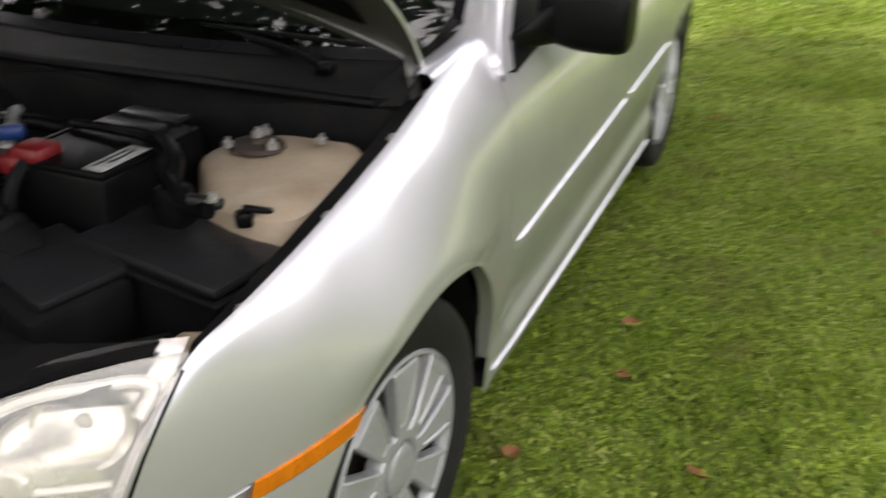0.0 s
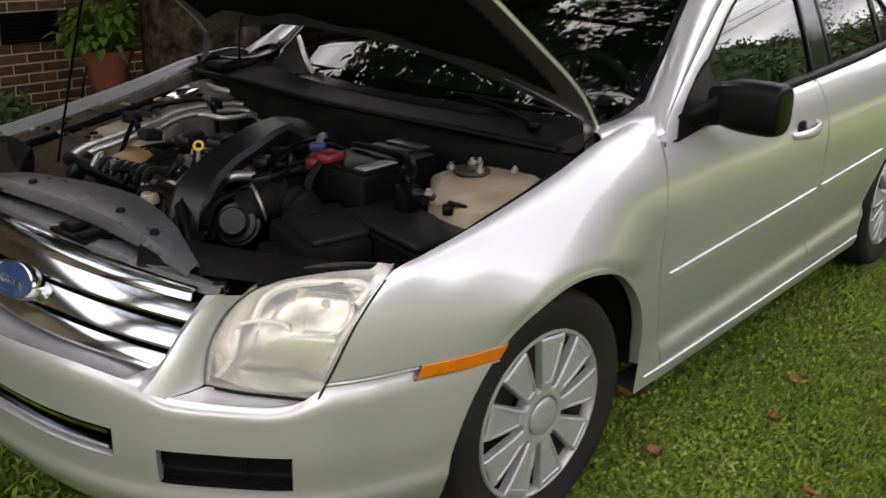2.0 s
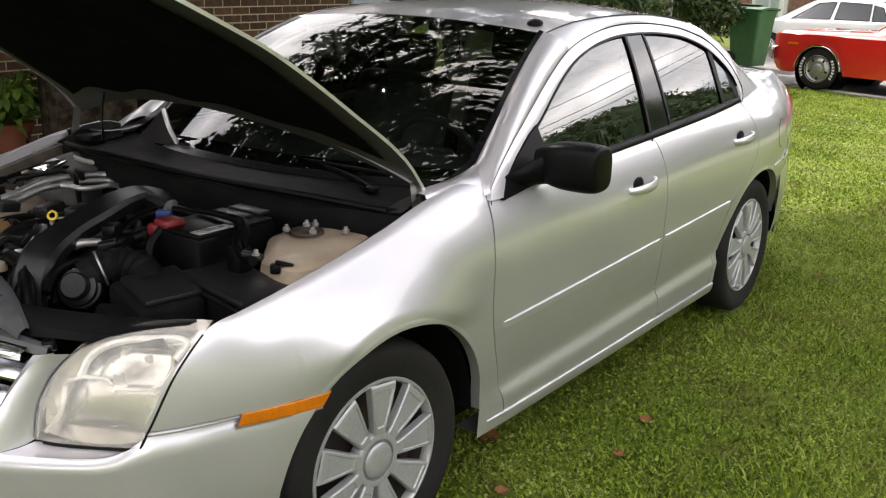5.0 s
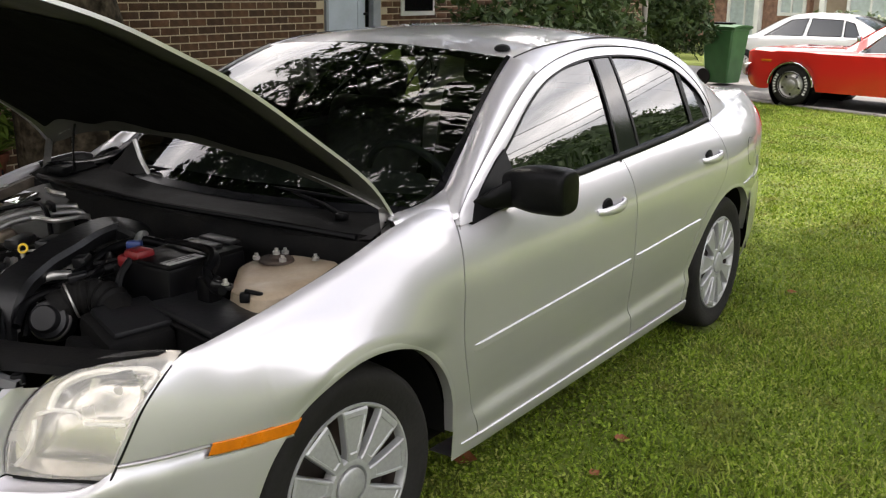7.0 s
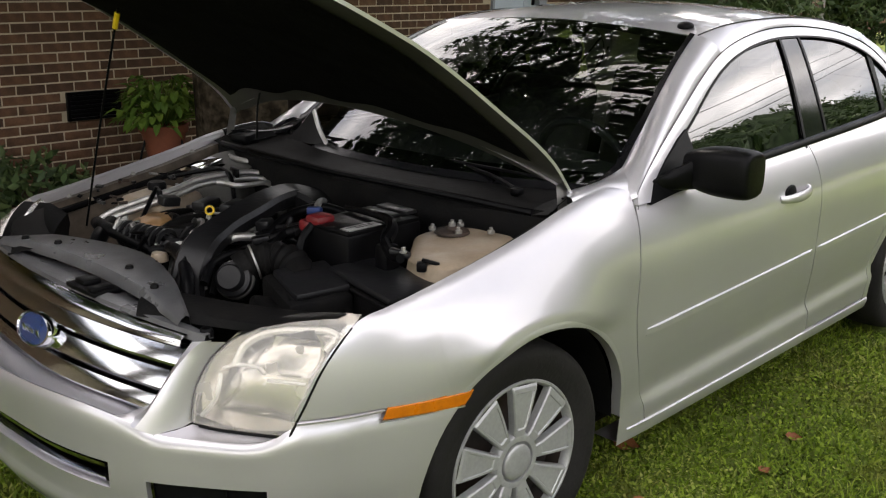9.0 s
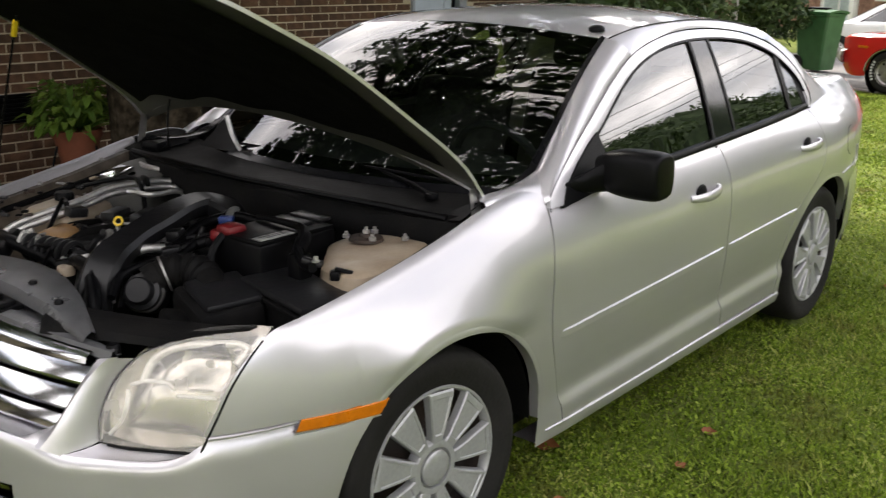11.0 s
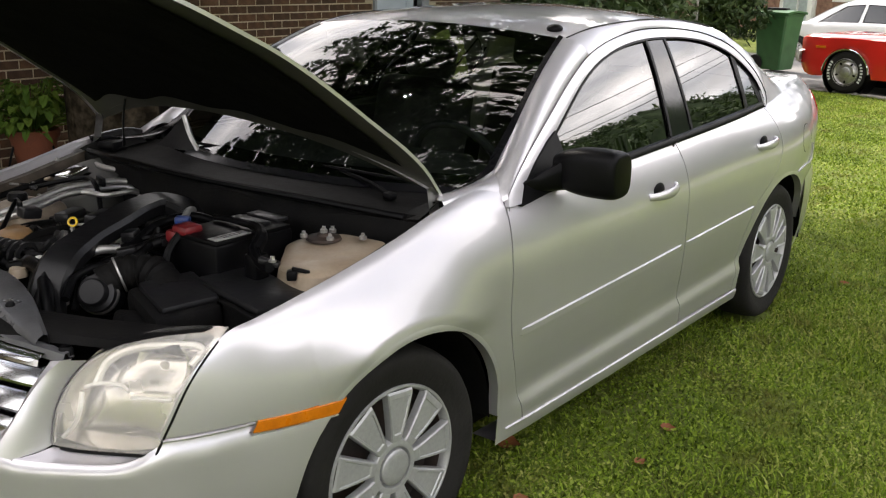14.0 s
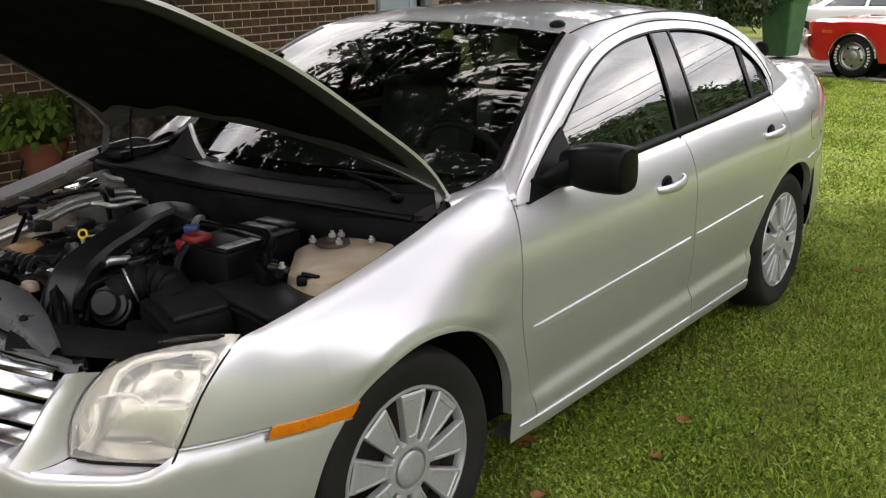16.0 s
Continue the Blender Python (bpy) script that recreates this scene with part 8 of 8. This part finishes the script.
# ---------------------------------------------------------------- cars on the drive
def old_wheel(parent, x, y, r, side, white=True):
    e = new("wheel")
    e.parent = parent
    e.matrix_basis = Matrix.Translation((x, y, r)) @ Matrix.Rotation(radians(90 * side), 4, "Y")
    part("tyre", lathe(bmesh.new(), [(0.19, 0.08), (0.205, 0.10), (0.26, 0.108), (0.30, 0.10), (0.325, 0.075), (0.33, 0.0), (0.325, -0.075), (0.30, -0.1), (0.19, -0.08)], Matrix.Diagonal((r / 0.33, r / 0.33, 1, 1)), n=48), RUBBER, e, "black tyre")
    part("rim", lathe(bmesh.new(), [(0.19, 0.085), (0.205, 0.10), (0.198, 0.103), (0.185, 0.085), (0.165, 0.06), (0.145, 0.07), (0.12, 0.085), (0.09, 0.08), (0.075, 0.085), (0.07, 0.105), (0.05, 0.115), (0.0, 0.118)], n=48), ALU, e, "silver rally rim with a chrome centre")
    for k in range(5):
        bm = bmesh.new()
        a = 2 * math.pi * k / 5
        box(bm, (0.14 * math.cos(a), 0.14 * math.sin(a), 0.080), (0.045, 0.028, 0.012), 0.006, Matrix.Rotation(a, 4, "Z"))
        part("rim_slot", bm, BLACK, e, "dark slot in the rim")
    if white:
        for a0, cnt in ((1.05, 7), (4.15, 7)):
            for q in range(cnt):
                a = a0 + 0.17 * q
                bm = bmesh.new()
                box(bm, (0.258 * math.cos(a), 0.258 * math.sin(a), 0.1085), (0.040, 0.026, 0.004), 0.001, Matrix.Rotation(a, 4, "Z"))
                part("white_mark", bm, WHITE_LABEL, e, "white bar raised on the tyre", smooth=False)
    return e


def loft_car(name, label, m, paint, sect, glass_top, windows, wheels, r, arch_r_, arch_trim):
    """A car from a table of (length, half width, sill, waist, hood or roof line); the nose is at -y, the side seen is -x or +x."""
    e = thing(name, label, "car", m)
    n = 60
    y0, y1 = sect[0][0], sect[-1][0]
    cols = [lambda y, k=k: lerp_tab([(s[0], s[k]) for s in sect], y) for k in range(1, 5)]
    for sg in (1, -1):
        bm = bmesh.new()
        rows = []
        for i in range(n + 1):
            y = y0 + (y1 - y0) * i / n
            w, zl, zw, zt = [c(y) for c in cols]
            lo = zl
            for wy in wheels:
                d = abs(y - wy)
                if d < arch_r_:
                    lo = max(lo, r + math.sqrt(arch_r_ ** 2 - d ** 2) - 0.03)
            row = []
            for t in (0, 0.12, 0.3, 0.5, 0.7, 0.86, 0.96, 1.0):
                z = lo + (zw - lo) * t
                x = w * (1 - 0.05 * (1 - t) ** 2 - 0.012 * t * t) if t < 0.99 else w * 0.965
                row.append(Vector((sg * x, y, z)))
            row += [Vector((sg * w * q, y, zw + (zt - zw) * h)) for q, h in ((0.90, 0.55), (0.75, 0.85), (0.4, 1.0), (0.0, 1.04))]
            rows.append(row)
        grid(rows, bm=bm)
        for end, flip in ((rows[0], 0), (rows[-1], 1)):
            vs = [bm.verts.new(p) for p in end] + [bm.verts.new((0, end[0].y, end[0].z))]
            bm.faces.new(vs)
        bmesh.ops.remove_doubles(bm, verts=bm.verts, dist=0.0005)
        part("body_side", bm, paint, e)
        if arch_trim:
            for wy in wheels:
                pts = []
                for k in range(17):
                    a = math.pi * (0.02 + 0.96 * k / 16)
                    y = wy + math.cos(a) * arch_r_
                    pts.append(Vector((sg * (cols[0](y) * 0.985 + 0.004), y, r - 0.03 + math.sin(a) * arch_r_)))
                part("arch_trim", tube(bmesh.new(), pts, 0.014, n=8, steps=40), CHROME, e, "chrome wheel-arch trim")
        for wy in wheels:
            old_wheel(e, sg * (cols[0](wy) * 0.98 - 0.11), wy, r, sg, arch_trim)
            bm = lathe(bmesh.new(), [(arch_r_ - 0.01, 0.0), (arch_r_ - 0.01, -0.35), (0.1, -0.36)], Matrix.Translation((sg * (cols[0](wy) * 0.96), wy, r - 0.03)) @ Matrix.Rotation(radians(90 * sg), 4, "Y"), n=36)
            part("wheel_well", bm, BLACK, e)
    bm = bmesh.new()
    box(bm, (0, (y0 + y1) / 2, 0.34), (cols[0](1.0) * 1.5, (y1 - y0) * 0.8, 0.2), 0.02)
    part("underbody", bm, BLACK, e)
    # cabin: glass block with pillars and roof
    gt = glass_top
    n = 40
    rows = []
    for i in range(n + 1):
        y = gt[0][0] + (gt[-1][0] - gt[0][0]) * i / n
        zt = lerp_tab([(g[0], g[1]) for g in gt], y)
        zb = cols[3](y)
        zb2 = cols[2](y)
        hb, ht = cols[0](y) * 0.93, cols[0](y) * 0.93 - 0.26 * min(1, max(0, (zt - zb2)) / 0.5)
        rows.append([Vector((-hb, y, zb2)), Vector((-ht, y, max(zt - 0.05, zb2))), Vector((-ht * 0.85, y, zt)), Vector((0, y, zt + 0.02)), Vector((ht * 0.85, y, zt)), Vector((ht, y, max(zt - 0.05, zb2))), Vector((hb, y, zb2))])
    part("cabin_shell", grid(rows), paint, e)

    def cab(y, v, sg):
        zt = lerp_tab([(g[0], g[1]) for g in gt], y)
        zb2 = cols[2](y)
        hb, ht = cols[0](y) * 0.93, cols[0](y) * 0.93 - 0.26 * min(1, max(0, (zt - zb2)) / 0.5)
        return Vector((sg * (hb + (ht - hb) * v + 0.006), y, zb2 + (zt - 0.05 - zb2) * v))

    for sg in (1, -1):
        for (a0, a1, b0, b1) in windows:
            rows = []
            for i in range(9):
                u = i / 8
                rows.append([cab((a0 + (b0 - a0) * u) * (1 - v) + (a1 + (b1 - a1) * u) * v, 0.06 + 0.82 * v, sg) for v in (0, 0.33, 0.66, 1.0)])
            part("side_window", grid(rows), DARK_GLASS, e, "dark side window")
            pts = [rows[0][0], rows[0][3], rows[8][3], rows[8][0], rows[0][0]]
            part("window_trim", tube(bmesh.new(), pts, 0.012, n=6, steps=0), CHROME if arch_trim else BLACK, e, "window trim")
    # windshield and backlight lie just proud of the body
    for (ya, yb) in ((gt[0][0] + 0.03, gt[1][0] - 0.02), (gt[-2][0] + 0.02, gt[-1][0] - 0.03)):
        rows = []
        for i in range(7):
            y = ya + (yb - ya) * i / 6
            zt = lerp_tab([(g[0], g[1]) for g in gt], y)
            ht = cols[0](y) * 0.80 - 0.26 * min(1, max(0, (zt - cols[2](y))) / 0.5) * 0.9
            rows.append([Vector((ht * q, y, zt + 0.012 + 0.018 * (1 - q * q))) for q in (-1, -0.5, 0, 0.5, 1)])
        part("windshield", grid(rows), DARK_GLASS, e, "dark windshield")
    return e


DARK_GLASS = mat("dark_car_glass", (0.02, 0.024, 0.026), rough=0.04, var=0.05, bump=0, coat=0.0, spec=0.9)
RED_PAINT = paint_mat("red_car_paint", (0.55, 0.018, 0.012), 0.0, 0.3, coat=1.0, flake=0.02)
WHITE_CAR = paint_mat("white_car_paint", (0.75, 0.75, 0.74), 0.0, 0.3, coat=1.0, flake=0.02)
# an old two-door coupe: nose towards -x of the world
axis = math.atan2(-0.20, 0.98)
mr = Matrix.Translation((-1.93, 13.65, -0.10)) @ Matrix.Rotation(axis - radians(90) + radians(180) - radians(180), 4, "Z")
red = loft_car("red_coupe", "red two-door coupe with chrome trim parked on the driveway", mr @ Matrix.Translation((-0.86, 0, 0)),
               RED_PAINT, [(-0.76, 0.80, 0.36, 0.78, 0.80), (-0.70, 0.83, 0.28, 0.81, 0.83), (-0.3, 0.87, 0.24, 0.815, 0.85), (0.5, 0.885, 0.24, 0.82, 0.87), (1.2, 0.89, 0.24, 0.82, 0.88), (2.6, 0.885, 0.26, 0.84, 0.87), (3.3, 0.86, 0.30, 0.84, 0.86), (3.9, 0.80, 0.40, 0.80, 0.82)],
               [(0.72, 0.88), (1.28, 1.25), (2.0, 1.28), (2.35, 1.23), (3.0, 0.87)], [(0.98, 1.34, 1.85, 1.82), (1.92, 1.90, 2.55, 2.28)], (0.0, 2.82), 0.315, 0.365, True)
bm = bmesh.new()
rows = []
for i in range(25):
    s = -1 + 2 * i / 24
    y = -0.92 + 0.10 * s * s + 0.10 * max(0, abs(s) - 0.9) * 10
    rows.append([Vector((s * 0.885, y + 0.06, 0.40)), Vector((s * 0.90, y, 0.43)), Vector((s * 0.90, y - 0.02, 0.50)), Vector((s * 0.90, y + 0.01, 0.58)), Vector((s * 0.885, y + 0.07, 0.61))])
part("front_bumper", grid(rows), ALU, red, "dulled chrome front bumper")
for sg in (1, -1):
    bm = bmesh.new()
    box(bm, (sg * 0.862, -0.42, 0.66), (0.012, 0.16, 0.035), 0.004)
    part("side_marker", bm, ORANGE, red, "amber side marker", smooth=False)
    bm = bmesh.new()
    tube(bm, [(sg * 0.80, 1.02, 0.99), (sg * 0.90, 1.02, 1.02)], 0.012, n=6)
    box(bm, (sg * 0.93, 1.02, 1.04), (0.10, 0.05, 0.08), 0.02)
    part("side_mirror", bm, CHROME, red, "chrome side mirror")
white = loft_car("white_sedan", "white four-door sedan parked beyond the red coupe", Matrix.Translation((-5.05, 22.0, -0.37)) @ Matrix.Rotation(axis - radians(90) + radians(4), 4, "Z"),
                 WHITE_CAR, [(-0.95, 0.70, 0.30, 0.66, 0.70), (-0.85, 0.80, 0.22, 0.76, 0.80), (-0.3, 0.88, 0.20, 0.88, 0.93), (0.4, 0.90, 0.20, 0.95, 1.02), (2.6, 0.90, 0.22, 1.0, 1.05), (3.3, 0.88, 0.28, 1.0, 1.07), (3.85, 0.80, 0.34, 0.92, 0.98)],
                 [(0.15, 1.0), (0.95, 1.42), (1.7, 1.48), (2.3, 1.42), (3.05, 1.06)], [(0.45, 1.0, 1.35, 1.38), (1.45, 1.46, 2.20, 2.15), (2.26, 2.2, 2.6, 2.4)], (0.0, 2.75), 0.33, 0.38, False)

# ---------------------------------------------------------------- neighbour's house, far off
far = thing("neighbour_house", "brick house with white trim beyond the driveway", "house", Matrix.Translation((-7.6, 30.0, -0.1)) @ Matrix.Rotation(radians(-10), 4, "Z"))
SIDING = mat("tan_siding", (0.38, 0.30, 0.23), rough=0.8, var=0.1, scale=3)
RED_BRICK = mat("red_brick_far", (0.30, 0.17, 0.12), rough=0.9, var=0.25, scale=7, fine=0.3, fine_scale=40)
for name, x0, x1, z0, z1, yy, mm in (("wall", -6.0, 1.55, 0, 2.6, 0.0, RED_BRICK), ("wall", 1.55, 6.5, 0, 2.6, 0.25, SIDING)):
    bm = bmesh.new()
    box(bm, ((x0 + x1) / 2, yy + 0.15, (z0 + z1) / 2), (x1 - x0, 0.3, z1 - z0))
    part(name, bm, mm, far, smooth=False)
bm = bmesh.new()
grid([[Vector((x, y, z)) for x in (-6.4, 7.0)] for y, z in ((-0.7, 2.55), (-0.7, 2.68), (3.5, 4.2), (7.5, 2.6))], bm=bm)
part("roof", bm, ROOFING, far, "grey shingle roof", smooth=False)
for x, z0, z1, w in ((-0.55, 0.3, 2.3, 1.0), (1.0, 1.05, 2.1, 0.7), (3.4, 1.0, 2.1, 1.2)):
    wn = new("window")
    wn.parent = far
    bm = bmesh.new()
    for a, b, c, d in ((-w / 2 - 0.09, w / 2 + 0.09, z1, z1 + 0.1), (-w / 2 - 0.09, w / 2 + 0.09, z0 - 0.1, z0), (-w / 2 - 0.1, -w / 2, z0, z1), (w / 2, w / 2 + 0.1, z0, z1), (-0.025, 0.025, z0, z1)):
        box(bm, (x + (a + b) / 2, -0.03, (c + d) / 2), (b - a, 0.08, d - c), 0.005)
    part("window_frame", bm, WHITE_PAINT, wn, "white window frame", smooth=False)
    bm = bmesh.new()
    box(bm, (x, -0.005, (z0 + z1) / 2), (w, 0.02, z1 - z0))
    part("pane", bm, mat("pale_curtained_pane", (0.45, 0.52, 0.52), rough=0.1, var=0.1), wn, "pale window pane", smooth=False)
for x in (0.15, 2.2):
    bm = bmesh.new()
    box(bm, (x, -0.55, 1.3), (0.16, 0.16, 2.5), 0.01)
    part("porch_post", bm, WHITE_PAINT, far, "white porch post", smooth=False)
shrub("clipped_hedge", "clipped green hedge in front of the neighbour's house", [(-5.0 + 0.45 * k, 26.5 - 0.1 * k, 0.55) for k in range(13)], [0.5] * 13, 2600, 0.10, 41, LEAF_BUSH, [(-4.6, 26.4, 0.6), (-2.0, 26.0, 0.6), (0.2, 25.5, 0.6)])
shrub("side_hedge", "dense green hedge at the edge of the drive", [(1.5 + 0.7 * k, 24.5 - 0.2 * k, 0.9 + 0.3 * (k % 3)) for k in range(12)], [0.95] * 12, 3500, 0.14, 42, LEAF_DARK, [(2.5, 24.3, 1.0), (6.0, 23.3, 1.0)])

# ---------------------------------------------------------------- bricks
BL, BH, PITCH_Y, PITCH_Z = 0.193, 0.057, 0.2032, 0.0677


def brick_mesh():
    me = bpy.data.meshes.new("brick")
    bm = bmesh.new()
    bmesh.ops.create_cube(bm, size=1.0, matrix=Matrix.Diagonal((0.05, BL, BH, 1)))
    es = [e for e in bm.edges if all(v.co.x > 0 for v in e.verts)]
    bmesh.ops.bevel(bm, geom=es, offset=0.004, segments=1, affect="EDGES")
    bm.to_mesh(me)
    bm.free()
    me.materials.append(BRICK)
    return me


BRICK_ME = brick_mesh()
rb = random.Random(4)
rest, n_single = [], 0
for c in range(40):
    z = -0.02 + c * PITCH_Z
    for k in range(-20, 90):
        y = k * PITCH_Y + (PITCH_Y / 2 if c % 2 else 0)
        if y > HOUSE_END - 0.1 or y < -4.0:
            continue
        if DOOR_Y0 - 0.09 < y < DOOR_Y1 + 0.09 and DOOR_Z0 - 0.04 < z < DOOR_Z1 + 0.04:
            continue
        if 1.40 < y < 1.70 and 0.51 < z < 0.68:
            continue
        x = WX - 0.0282 + rb.uniform(-0.0012, 0.0012)
        if n_single < 300 and ((3.9 < y < 5.7 and 0.95 < z < 1.75) or (0.9 < y < 2.3 and 0.6 < z < 1.35)):
            o = new("brick", BRICK_ME)
            o.parent = wall
            o.location = (x, y, z)
            o.rotation_euler = (rb.uniform(-0.006, 0.006), 0, 0)
            n_single += 1
        else:
            rest.append((x, y, z))
b0 = np.array([v.co[:] for v in BRICK_ME.vertices])
tri = []
for p in BRICK_ME.polygons:
    v = list(p.vertices)
    for q in range(1, len(v) - 1):
        tri.append((v[0], v[q], v[q + 1]))
tri = np.array(tri)
rest = np.array(rest)
co = (rest[:, None, :] + b0[None, :, :]).reshape(-1, 3)
ff = (np.arange(len(rest))[:, None, None] * len(b0) + tri[None, :, :]).reshape(-1, 3)
from_arrays("brickwork", co, ff, BRICK_FAR, "stuff", "", "", wall)
